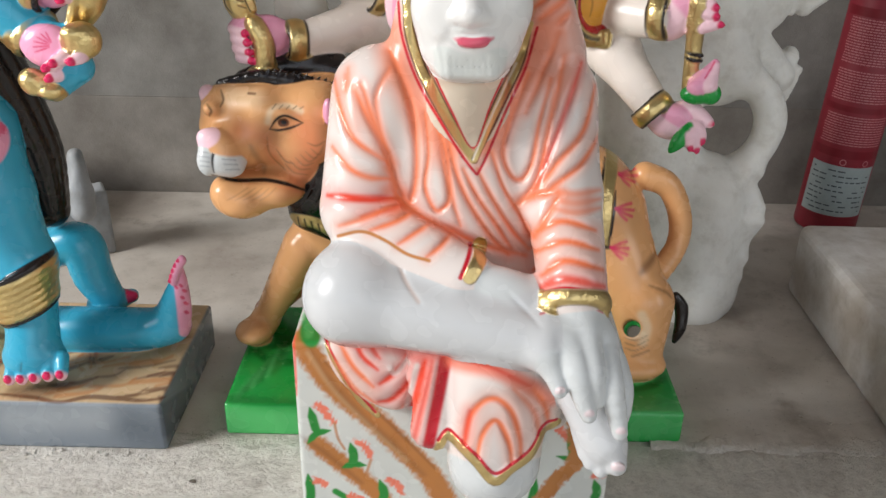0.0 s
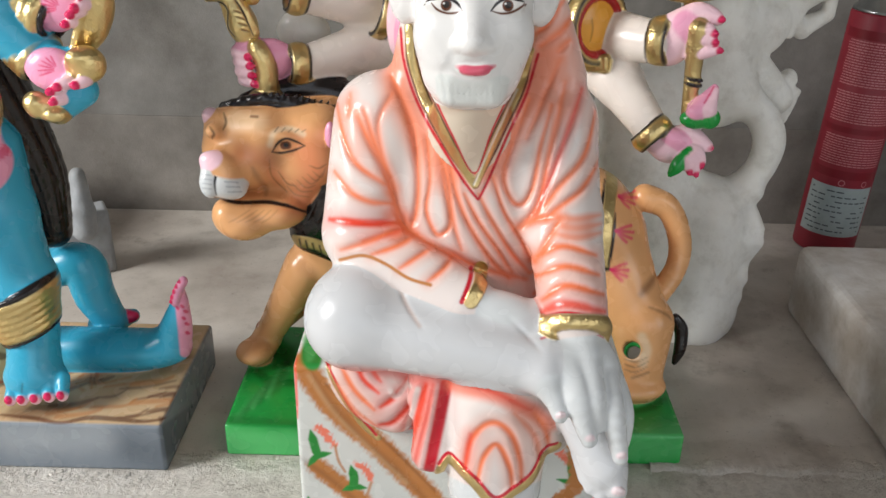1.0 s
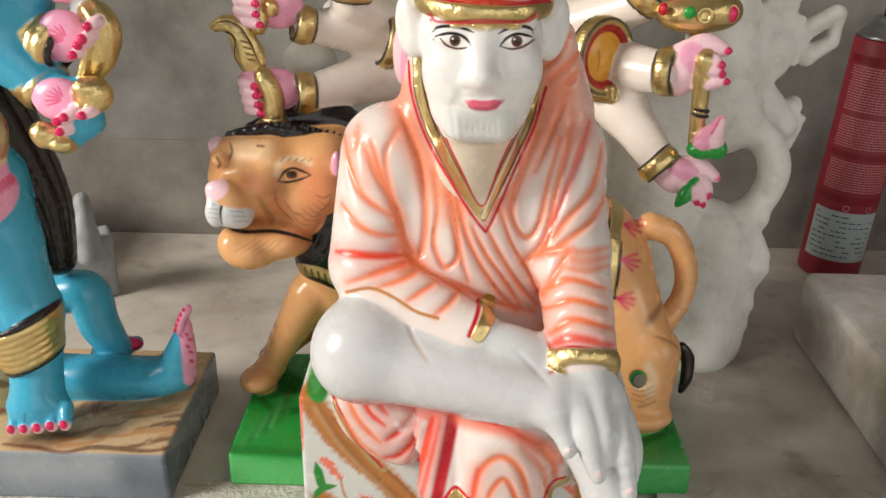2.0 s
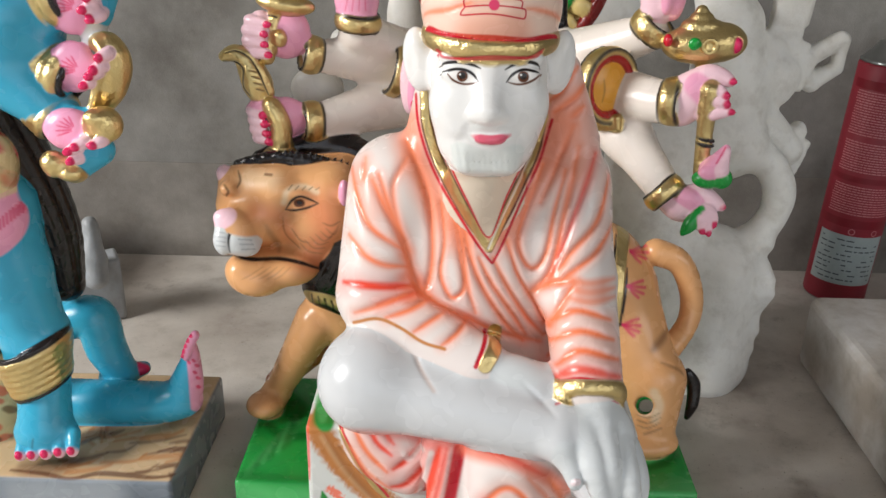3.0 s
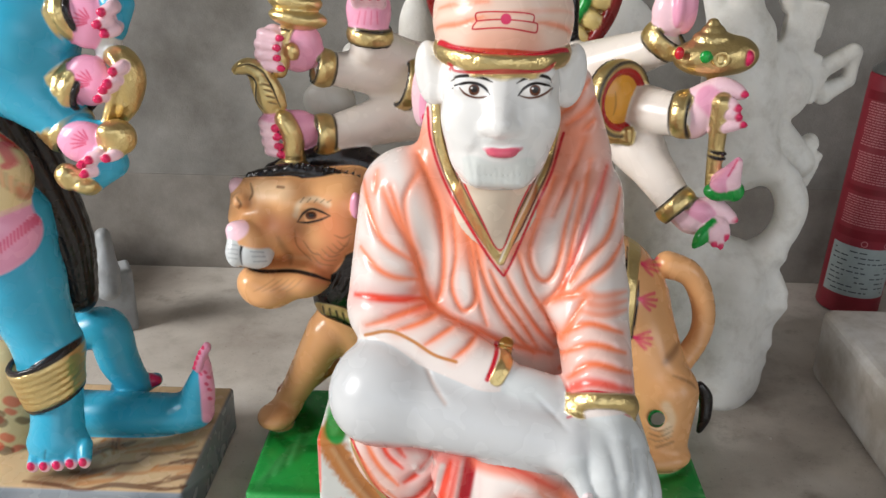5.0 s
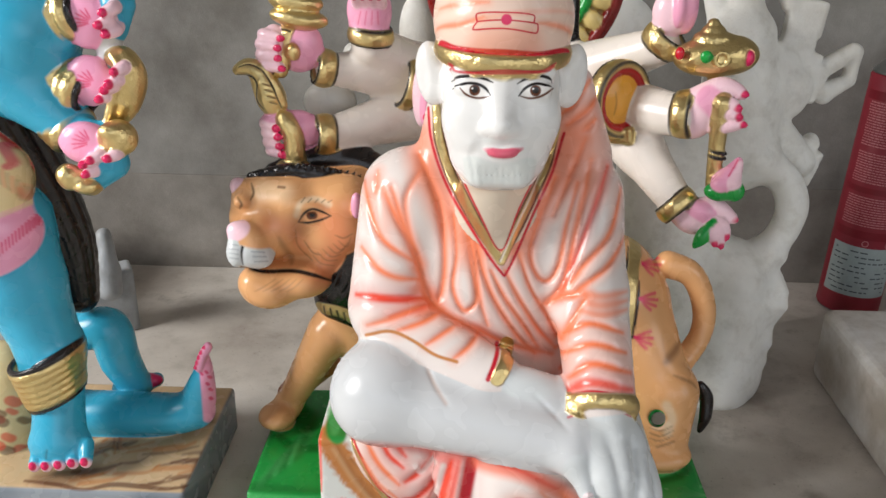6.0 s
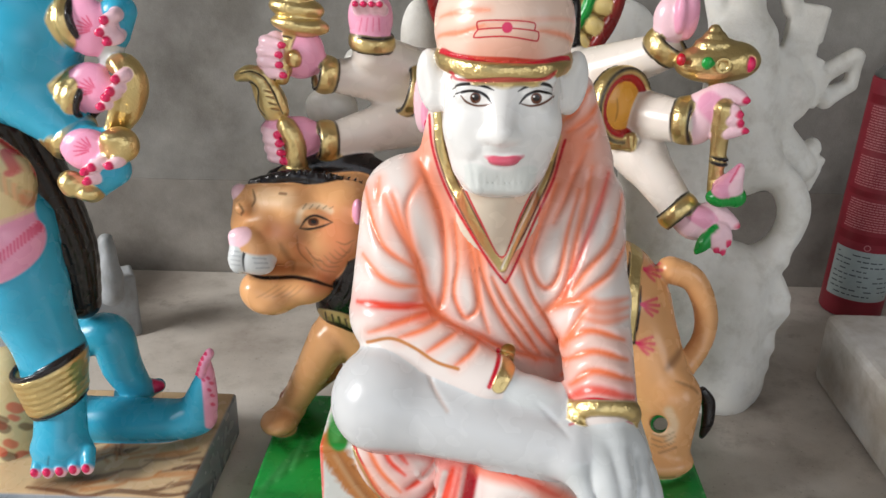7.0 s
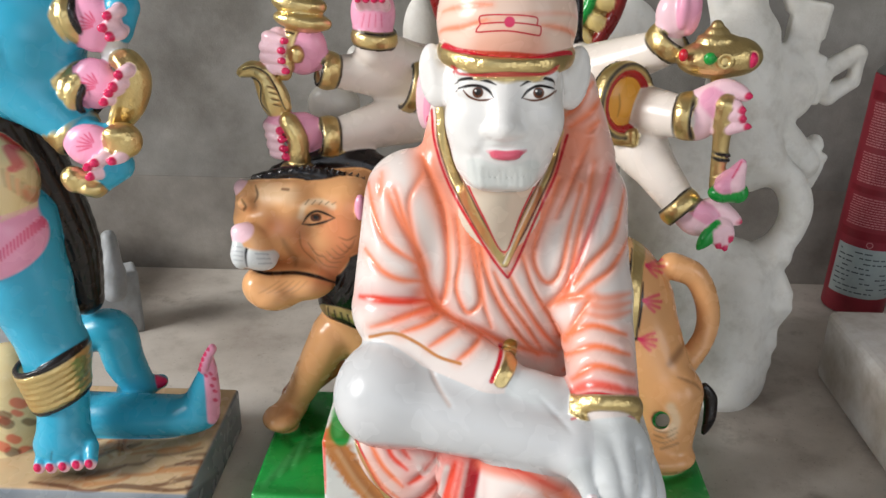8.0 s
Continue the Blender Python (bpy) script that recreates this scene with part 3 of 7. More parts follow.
    c.stroke([(20.6, 207.9), (21.2, 202.2)], 0.7, None, soft=0.3, depth=0.3, on=("beard",))
    c.stroke([(23.0, 207.1), (23.6, 201.3)], 0.7, None, soft=0.3, depth=0.3, on=("beard",))
    c.stroke([(25.2, 208.8), (25.9, 202.3)], 0.7, None, soft=0.3, depth=0.3, on=("beard",))
    c.stroke([(27.6, 208.0), (28.4, 201.3)], 0.7, None, soft=0.3, depth=0.3, on=("beard",))
    c.stroke([(30.0, 207.2), (30.7, 202.4)], 0.7, None, soft=0.3, depth=0.3, on=("beard",))
    c.stroke([(32.2, 209.0), (33.3, 201.5)], 0.7, None, soft=0.3, depth=0.3, on=("beard",))
    c.stroke([(34.7, 208.3), (35.5, 202.7)], 0.7, None, soft=0.3, depth=0.3, on=("beard",))
    c.stroke([(37.2, 207.6), (38.6, 202.5)], 0.7, None, soft=0.3, depth=0.3, on=("beard",))
    c.stroke([(45.7, 109.8), (55.5, 100.5), (59.6, 96.3)], 1.5, None, soft=0.3, depth=0.5, on=("white", "leg"))
    c.stroke([(-4.3, 120.9), (-0.5, 113.6), (6.7, 104.2)], 1.3, None, soft=0.3, depth=0.5, on=("white", "leg"))
    c.stroke([(54.8, 237.9), (59.8, 241.8), (66.6, 252.6)], 5.7, "orange", soft=7.6, on=("robe",), dab=0.4)
    c.stroke([(54.8, 237.9), (59.8, 241.8), (66.6, 252.6)], 2.2, "orange", soft=2.9, depth=1.1, on=("robe",), thin=0.6)
    c.stroke([(57.5, 232.8), (65.9, 238.9), (70.7, 246.2)], 5.8, "orange", soft=7.8, on=("robe",), dab=0.4)
    c.stroke([(57.5, 232.8), (65.9, 238.9), (70.7, 246.2)], 2.3, "orange", soft=2.9, depth=1.1, on=("robe",), thin=0.6)
    c.stroke([(65.2, 230.3), (70.3, 235.7)], 5.1, "orange", soft=6.9, on=("robe",), dab=0.4)
    c.stroke([(65.2, 230.3), (70.3, 235.7)], 2.0, "orange", soft=2.9, depth=1.1, on=("robe",), thin=0.6)
    c.stroke([(33.6, 130.8), (32.5, 124.3), (28.4, 116.8)], 6.8, "gold", soft=0.8, depth=-1.2, on=("robe", "white", "leg"))
    c.stroke([(28.7, 130.7), (27.3, 124.9), (24.1, 116.3)], 2.1, "red", soft=1.0, depth=0.4, on=("robe", "white", "leg"))
    c.stroke([(-2.6, 239.3), (-0.8, 225.6), (5.7, 207.6), (16.5, 187.6), (28.8, 169.9)], 5.5, "brown", soft=0.8, depth=-0.9, on=("robe", "white", "leg"), thin=0.5)
    c.stroke([(53.0, 231.0), (48.4, 214.2), (38.5, 191.9), (29.3, 169.9)], 5.5, "brown", soft=0.8, depth=-0.9, on=("robe", "white", "leg"), thin=0.5)
    c.stroke([(-2.6, 239.3), (-0.8, 225.6), (5.7, 207.6), (16.5, 187.6), (28.8, 169.9)], 3.8, "gold", soft=0.8, depth=-1.0, on=("robe", "white", "leg"))
    c.stroke([(53.0, 231.0), (48.4, 214.2), (38.5, 191.9), (29.3, 169.9)], 3.4, "gold", soft=0.8, depth=-1.0, on=("robe", "white", "leg"))
    # white line on the right collar, the gold's reflection put into the paint
    c.stroke([(47.6, 214.2), (37.6, 191.8), (28.6, 169.9)], 1.0, "eyewhite", soft=0.8, on=("robe", "white", "leg"), dab=0.70)
    c.stroke([(-6.4, 239.8), (-4.5, 224.6), (2.3, 205.9), (13.8, 186.0), (28.4, 165.7), (32.6, 166.3), (42.5, 190.5), (52.0, 212.5), (56.3, 229.3)], 1.3, "red", soft=0.8, depth=0.3, on=("robe", "white", "leg"))
    c.stroke([(2.3, 226.7), (8.5, 209.3), (18.7, 189.7), (28.9, 174.8), (35.6, 193.0), (45.3, 215.3), (45.5, 224.2)], 0.8, "red", soft=0.5, on=("robe", "white", "leg"))
    c.stroke([(-4.3, 120.9), (-0.5, 113.6), (5.4, 105.3)], 1.3, "ochre", soft=2.6, depth=0.6, on=("white", "leg"), dab=0.35)
    c.stroke([(-53.5, 79.5), (-43.0, 61.4), (-31.9, 48.8), (-17.7, 36.0), (-4.5, 21.0), (10.7, 3.8), (20.2, -14.2)], 13.4, "ochre", soft=4.3, ragged=0.7, on=("throne",))
    c.stroke([(-42.6, 69.2), (-27.5, 50.6), (-10.3, 34.5), (13.7, 7.5)], 1.5, "brown", soft=2.4, on=("throne",), dab=0.50, thin=0.5)
    c.stroke([(-50.9, 73.7), (-39.0, 53.5), (-22.1, 34.2), (-1.5, 12.4)], 2.4, "wood", soft=3.0, on=("throne",), dab=0.50)
    c.stroke([(-49.4, 75.3), (-38.9, 56.7), (-24.9, 39.1), (-7.5, 20.9), (7.6, 3.7)], 3.0, "brown", soft=5.4, on=("throne",), dab=0.40, thin=0.5)
    c.stroke([(-49.4, 21.6), (-35.0, 8.0), (-20.1, -6.0), (-11.0, -18.7)], 10.8, "ochre", soft=3.8, ragged=0.7, on=("throne",))
    c.stroke([(-58.3, 26.3), (-43.8, 14.8), (-26.1, -2.5)], 2.5, "brown", soft=4.4, on=("throne",), dab=0.40, thin=0.5)
    c.stroke([(-57.7, 81.6), (-58.3, 49.6)], 1.8, "rust", soft=1.2, on=("throne",), dab=0.80, thin=0.5)
    c.stroke([(-51.8, 42.8), (-50.0, 33.5), (-48.6, 26.8)], 4.9, "leafgreen", soft=1.2, on=("throne",), thin=0.8)
    c.stroke([(-54.0, 21.5), (-49.1, 27.5), (-41.6, 29.7)], 3.7, "leafgreen", soft=1.2, on=("throne",), thin=0.8)
    c.stroke([(-31.4, 22.1), (-29.9, 14.1), (-31.4, 7.0)], 5.0, "leafgreen", soft=1.2, on=("throne",), thin=0.8)
    c.stroke([(-36.2, 6.9), (-30.4, 9.2), (-23.4, 8.7)], 3.8, "leafgreen", soft=1.3, on=("throne",), thin=0.8)
    c.stroke([(-55.1, 2.1), (-54.2, -8.7), (-55.3, -18.0)], 5.2, "leafgreen", soft=1.3, on=("throne",), thin=0.8)
    c.stroke([(-16.3, -0.5), (-14.0, -9.5), (-16.6, -17.0)], 5.2, "leafgreen", soft=1.3, on=("throne",), thin=0.8)
    c.stroke([(-40.5, -8.4), (-32.7, -13.7)], 3.9, "leafgreen", soft=1.3, on=("throne",))
    c.stroke([(-48.8, 45.2), (-44.0, 41.0), (-39.9, 34.4)], 4.2, "coral", ragged=0.9, soft=2.1, on=("throne",), thin=0.3)
    c.stroke([(-27.8, 23.2), (-24.0, 20.5), (-21.1, 14.3)], 4.3, "coral", ragged=0.9, soft=2.2, on=("throne",), thin=0.3)
    c.stroke([(-50.7, -1.4), (-46.5, -3.4)], 4.2, "coral", ragged=0.9, soft=2.2, on=("throne",))
    c.stroke([(-11.4, -0.3), (-7.1, -3.1), (-4.7, -8.2)], 4.5, "coral", ragged=0.9, soft=2.2, on=("throne",), thin=0.3)
    c.stroke([(-32.6, -11.1), (-26.5, -13.2)], 4.2, "coral", ragged=0.9, soft=2.3, on=("throne",))
    c.stroke([(-39.3, 33.8), (-37.9, 25.3), (-34.6, 18.5)], 1.5, "ochre", soft=1.2, on=("throne",), dab=0.80)
    c.stroke([(-20.9, 11.9), (-22.9, 4.8), (-23.6, -0.7)], 1.6, "ochre", soft=1.3, on=("throne",), dab=0.80)
    c.stroke([(83.4, 26.7), (87.0, 19.9), (85.9, 15.7)], 5.0, "leafgreen", soft=1.2, on=("throne",), thin=0.8)
    c.stroke([(78.2, 16.9), (85.7, 17.0), (82.8, 33.4)], 3.0, "leafgreen", soft=1.2, on=("throne",), thin=0.8)
    c.stroke([(78.4, 33.3), (81.7, 29.3)], 4.3, "coral", ragged=0.9, soft=2.1, on=("throne",))
    c.stroke([(59.6, 22.4), (67.6, -2.6), (65.0, -11.1)], 4.6, "leafgreen", soft=1.2, on=("throne",), thin=0.8)
    c.stroke([(58.6, 25.4), (55.8, 23.4)], 3.6, "coral", ragged=0.9, soft=1.9, on=("throne",))
    c.stroke([(99.8, 2.5), (101.9, -5.4), (99.2, -12.1)], 4.9, "leafgreen", soft=1.3, on=("throne",), thin=0.8)
    c.stroke([(100.5, 5.4), (104.2, 6.9)], 4.1, "coral", ragged=0.9, soft=2.2, on=("throne",))
    c.stroke([(71.3, -12.8), (79.4, 2.0), (89.0, 14.7), (86.7, 36.1)], 9.2, "ochre", soft=2.5, ragged=0.7, on=("throne",))
    c.stroke([(-46.8, 99.6), (-52.2, 86.2), (-49.0, 80.8)], 8.5, "leafgreen", soft=2.3, on=("throne",))
    c.stroke([(-40.1, 96.7), (-40.7, 78.5), (-34.9, 65.9), (-26.1, 49.0), (-16.7, 39.3)], 2.9, "gold", soft=0.9, on=("throne", "robe"))
    c.stroke([(-43.3, 83.1), (-37.5, 73.4), (-29.5, 56.7), (-17.6, 41.0)], 1.5, "red", soft=0.9, on=("throne", "robe"))
    c.stroke([(-34.3, 81.1), (-27.4, 68.2), (-17.8, 57.8)], 6.9, "orange", soft=9.3, on=("robe",), dab=0.4)
    c.stroke([(-34.3, 81.1), (-27.4, 68.2), (-17.8, 57.8)], 2.7, "orange", soft=2.8, depth=1.0, on=("robe",), thin=0.6)
    c.stroke([(-27.0, 85.7), (-23.0, 74.5), (-15.3, 67.3)], 6.1, "rust", soft=8.2, on=("robe",), dab=0.4)
    c.stroke([(-27.0, 85.7), (-23.0, 74.5), (-15.3, 67.3)], 2.4, "rust", soft=2.4, depth=1.0, on=("robe",), thin=0.5)
    c.stroke([(-19.6, 85.4), (-17.4, 77.7), (-14.1, 73.4)], 5.9, "rust", soft=8.1, on=("robe",), dab=0.4)
    c.stroke([(-19.6, 85.4), (-17.4, 77.7), (-14.1, 73.4)], 2.4, "rust", soft=2.2, depth=1.0, on=("robe",), dab=0.80, thin=0.5)
    c.stroke([(-36.1, 70.5), (-28.0, 56.9), (-16.9, 47.3)], 6.3, "orange", soft=8.6, on=("robe",), dab=0.4)
    c.stroke([(-36.1, 70.5), (-28.0, 56.9), (-16.9, 47.3)], 2.5, "orange", soft=2.8, depth=1.0, on=("robe",), dab=0.80, thin=0.6)
    c.stroke([(-14.3, 59.6), (-9.2, 63.5), (-2.2, 70.6), (-1.3, 75.1)], 7.6, "rust", soft=10.2, on=("robe",), dab=0.4)
    c.stroke([(-14.3, 59.6), (-9.2, 63.5), (-2.2, 70.6), (-1.3, 75.1)], 2.9, "rust", soft=2.8, depth=1.4, on=("robe",), thin=0.5)
    c.stroke([(-15.4, 48.7), (-8.0, 51.3), (2.6, 64.1), (6.7, 72.6)], 7.4, "rust", soft=10.2, on=("robe",), dab=0.4)
    c.stroke([(-15.4, 48.7), (-8.0, 51.3), (2.6, 64.1), (6.7, 72.6)], 2.9, "rust", soft=2.8, depth=1.4, on=("robe",), thin=0.5)
    c.stroke([(-16.8, 34.3), (-10.3, 33.8), (1.4, 51.2), (6.0, 58.6)], 7.0, "orange", soft=9.4, on=("robe",), dab=0.4)
    c.stroke([(-16.8, 34.3), (-10.3, 33.8), (1.4, 51.2), (6.0, 58.6)], 2.8, "orange", soft=2.8, depth=1.3, on=("robe",), thin=0.6)
    c.stroke([(8.5, 75.5), (4.1, 58.3), (-3.8, 26.2)], 10.9, "rust", soft=14.9, on=("robe",), dab=0.4)
    c.stroke([(8.5, 75.5), (4.1, 58.3), (-3.8, 26.2)], 4.3, "rust", soft=2.8, depth=3.5, on=("robe",), thin=0.5)
    c.stroke([(18.0, 75.6), (14.9, 56.2), (10.7, 32.7)], 6.0, "red", soft=2.2, depth=2.2, on=("robe",))
    c.stroke([(4.8, 72.9), (1.3, 57.5), (-5.0, 29.6)], 2.8, "robe", soft=2.0, depth=-0.8, on=("robe",), dab=0.90)
    c.stroke([(-9.1, 69.0), (-6.4, 65.4), (0.2, 74.1)], 2.8, "robe", soft=1.9, depth=-0.8, on=("robe",), dab=0.80)
    c.stroke([(11.9, 75.7), (8.2, 56.0), (0.9, 22.9)], 6.9, "rust", soft=9.3, on=("robe",), dab=0.4)
    c.stroke([(11.9, 75.7), (8.2, 56.0), (0.9, 22.9)], 2.7, "rust", soft=2.8, depth=1.6, on=("robe",), dab=0.70, thin=0.5)
    c.stroke([(-37.3, 82.7), (-20.1, 81.0), (-0.5, 78.5), (18.5, 78.8)], 7.1, "rust", soft=4.9, on=("robe", "white", "leg"), dab=0.55, thin=0.5)
    c.stroke([(21.2, 76.0), (39.1, 74.8), (54.9, 67.9), (67.6, 58.7)], 7.9, "coral", soft=5.8, depth=0.5, on=("robe",), dab=0.80)
    c.stroke([(28.3, 78.0), (41.6, 74.9), (57.7, 66.2)], 5.1, "rust", soft=6.9, on=("robe",), dab=0.4)
    c.stroke([(28.3, 78.0), (41.6, 74.9), (57.7, 66.2)], 2.0, "rust", soft=2.2, depth=0.8, on=("robe",), dab=0.70, thin=0.5)
    c.stroke([(27.9, 36.7), (30.1, 50.2), (35.8, 58.8), (42.1, 60.4), (48.9, 54.3), (53.5, 41.2), (54.6, 30.4)], 7.2, "orange", soft=9.8, on=("robe",), dab=0.4)
    c.stroke([(27.9, 36.7), (30.1, 50.2), (35.8, 58.8), (42.1, 60.4), (48.9, 54.3), (53.5, 41.2), (54.6, 30.4)], 2.8, "orange", soft=2.7, depth=1.4, on=("robe",), thin=0.6)
    c.stroke([(33.4, 27.8), (35.6, 41.1), (40.0, 49.1), (43.9, 48.2), (48.8, 37.3), (50.0, 28.0)], 6.6, "orange", soft=8.9, on=("robe",), dab=0.4)
    c.stroke([(33.4, 27.8), (35.6, 41.1), (40.0, 49.1), (43.9, 48.2), (48.8, 37.3), (50.0, 28.0)], 2.6, "orange", soft=2.2, depth=1.4, on=("robe",), thin=0.6)
    c.stroke([(59.2, 64.7), (65.3, 55.6), (68.0, 46.5)], 6.6, "orange", soft=9.0, on=("robe",), dab=0.4)
    c.stroke([(59.2, 64.7), (65.3, 55.6), (68.0, 46.5)], 2.6, "orange", soft=3.1, depth=1.3, on=("robe",), thin=0.6)
    c.stroke([(49.7, 65.4), (59.9, 53.2), (63.8, 40.3)], 6.6, "orange", soft=8.9, on=("robe",), dab=0.4)
    c.stroke([(49.7, 65.4), (59.9, 53.2), (63.8, 40.3)], 2.6, "orange", soft=3.1, depth=1.3, on=("robe",), dab=0.60, thin=0.6)
    c.stroke([(19.6, 14.0), (31.8, 18.7), (42.9, 7.5), (53.5, 13.8), (71.4, 7.2), (79.5, 19.7)], 19.0, "white", soft=1.5, on=("robe",))
    c.stroke([(12.2, 2.1), (23.0, -3.1), (44.2, -2.8)], 14.3, "white", soft=1.6, on=("robe",))
    c.stroke([(48.2, 10.4), (58.8, 21.1), (71.3, 17.7), (77.6, 24.8)], 14.8, "white", soft=1.5, on=("robe",))
    c.stroke([(12.2, 6.7), (22.3, 22.2), (26.4, 20.7)], 11.7, "white", soft=1.5, on=("robe",))
    c.stroke([(12.1, 18.0), (18.0, 37.4), (22.0, 37.5), (32.8, 29.1), (42.3, 19.4), (50.1, 25.6), (59.1, 31.2), (64.2, 38.9), (69.8, 42.6), (72.9, 45.0)], 4.5, "gold", soft=0.8, depth=-0.8, on=("robe",))
    c.stroke([(15.3, 36.1), (18.7, 41.1), (22.5, 40.6), (34.1, 31.4), (42.2, 23.5), (50.0, 28.0), (58.9, 34.5), (65.1, 44.1), (72.3, 46.8)], 1.7, "red", soft=0.8, depth=0.2, on=("robe",))
    # faint slate along this fold, shading put into the colour
    c.stroke([(34.9, 62.1), (39.6, 45.7), (43.4, 25.8)], 9.1, "slate", soft=8.0, depth=0.9, on=("robe",), dab=0.12)
    c.stroke([(30.0, 53.5), (28.7, 44.2), (27.9, 36.7)], 5.9, "rust", soft=8.1, on=("robe",), dab=0.4)
    c.stroke([(30.0, 53.5), (28.7, 44.2), (27.9, 36.7)], 2.3, "rust", soft=3.1, depth=1.0, on=("robe",), dab=0.80, thin=0.5)
    c.stroke([(5.0, 243.0), (8.4, 243.2), (13.6, 243.1), (18.1, 242.1), (21.7, 240.4)], 1.3, "black", soft=0.6, on=("face", "beard"), thin=0.7)
    c.stroke([(31.4, 240.3), (35.0, 242.5), (39.5, 243.8), (43.7, 243.6), (46.0, 242.8)], 1.3, "black", soft=0.6, on=("face", "beard"), thin=0.7)
    c.stroke([(9.0, 238.5), (14.4, 237.5), (19.4, 235.7)], 3.0, "eyewhite", soft=0.5, on=("face", "beard"), thin=0.6)
    c.stroke([(33.4, 236.4), (38.8, 237.8), (44.7, 239.4)], 3.0, "eyewhite", soft=0.5, on=("face", "beard"), thin=0.6)
    c.stroke([(14.4, 237.7), (14.6, 237.7)], 4.2, "brown", soft=0.5, on=("face", "beard"))
    c.stroke([(38.7, 238.0), (39.0, 238.0)], 4.2, "brown", soft=0.5, on=("face", "beard"))
    c.stroke([(14.4, 237.9), (14.6, 237.9)], 2.6, "black", soft=0.6, on=("face", "beard"))
    c.stroke([(38.7, 238.2), (39.0, 238.2)], 2.6, "black", soft=0.6, on=("face", "beard"))
    # painted white glint on each pupil
    c.stroke([(13.5, 238.3), (13.6, 238.3)], 0.7, "eyewhite", soft=0.3, on=("face", "beard"))
    c.stroke([(37.8, 238.6), (37.9, 238.6)], 0.7, "eyewhite", soft=0.3, on=("face", "beard"))
    c.stroke([(5.6, 239.6), (8.5, 239.9), (12.1, 240.4), (15.9, 239.9), (18.9, 238.2), (21.0, 235.3)], 1.2, "black", soft=0.5, on=("face", "beard"), thin=0.6)
    c.stroke([(32.1, 235.6), (34.7, 238.8), (38.7, 240.7), (42.8, 240.5), (46.4, 240.2)], 1.2, "black", soft=0.5, on=("face", "beard"), thin=0.6)
    c.stroke([(8.5, 238.7), (10.8, 236.3), (14.5, 234.9), (18.1, 234.8), (20.5, 235.2)], 0.8, "brown", soft=0.5, on=("face", "beard"), thin=0.5)
    c.stroke([(32.7, 235.7), (36.7, 235.1), (40.7, 235.9), (44.3, 238.0), (46.8, 241.0)], 0.8, "brown", soft=0.5, on=("face", "beard"), thin=0.5)
    c.stroke([(-0.0, 258.5), (6.0, 254.8), (15.0, 252.5), (26.1, 251.8), (39.7, 252.1), (52.1, 256.5)], 2.3, "red", soft=0.7, depth=0.2, on=("cap", "gold"))
    c.stroke([(-1.3, 264.3), (10.3, 262.8), (25.6, 265.0), (38.9, 267.0), (53.9, 270.8)], 2.3, "orange", soft=2.1, on=("cap",), dab=0.35, thin=0.6)
    c.stroke([(-1.3, 264.3), (8.1, 262.6), (16.9, 264.2)], 2.9, "orange", soft=3.6, on=("cap",), dab=0.3)
    c.stroke([(-1.3, 264.3), (8.1, 262.6), (16.9, 264.2)], 1.6, "orange", soft=1.6, depth=0.4, on=("cap",), dab=0.60, thin=0.6)
    c.stroke([(39.1, 262.9), (48.7, 263.6), (54.2, 264.0)], 3.0, "orange", soft=3.6, on=("cap",), dab=0.3)
    c.stroke([(39.1, 262.9), (48.7, 263.6), (54.2, 264.0)], 1.7, "orange", soft=1.7, depth=0.4, on=("cap",), dab=0.60, thin=0.6)
    c.stroke([(-0.2, 271.0), (10.1, 270.2), (18.9, 269.7)], 3.3, "orange", soft=4.1, on=("cap",), dab=0.3)
    c.stroke([(-0.2, 271.0), (10.1, 270.2), (18.9, 269.7)], 1.9, "orange", soft=1.9, depth=0.4, on=("cap",), dab=0.60, thin=0.6)
    c.stroke([(17.2, 254.3), (26.0, 255.5), (35.0, 255.6)], 11.5, "orange", soft=9.2, on=("cap",), dab=0.40)
    c.stroke([(14.6, 263.1), (14.3, 265.1), (16.0, 265.8), (25.2, 265.7), (34.5, 265.6), (37.0, 265.0), (36.9, 262.8)], 0.6, "red", soft=0.3, on=("cap",))
    c.stroke([(14.8, 262.8), (25.3, 262.9), (37.1, 262.6)], 0.6, "red", soft=0.3, on=("cap",))
    c.stroke([(14.8, 262.8), (13.3, 260.8), (14.5, 259.9), (25.4, 259.9), (36.2, 259.1), (38.4, 259.6), (38.5, 262.2), (37.1, 262.6)], 0.6, "red", soft=0.3, on=("cap",))
    c.stroke([(26.0, 263.1), (26.2, 263.1)], 4.0, "rose", soft=0.5, on=("cap",))
    c.stroke([(3.6, 249.2), (10.8, 244.8), (26.5, 244.6), (40.0, 245.3), (46.8, 249.5)], 0.7, "red", soft=0.5, on=("gold",), dab=0.80)
    c.stroke([(96.3, 86.8)], 10.3, "leafgreen", soft=2.1, on=("throne",), dab=0.85)
    c.stroke([(95.0, 91.4)], 3.1, "mint", soft=2.0, on=("throne",), dab=0.60)
    c.stroke([(-55.8, 89.6), (-51.0, 82.9)], 4.1, "mint", soft=2.4, on=("throne",), dab=0.60)
    c.stroke([(4.4, 248.5), (8.3, 245.0), (25.8, 243.8), (41.7, 245.5), (46.0, 248.3)], 1.1, "red", soft=0.7, dab=0.85)
    c.stroke([(12.8, 213.4), (14.4, 207.9), (15.5, 201.3)], 1.0, "grey", soft=1.5, depth=0.4, on=("beard","face"), dab=0.12)
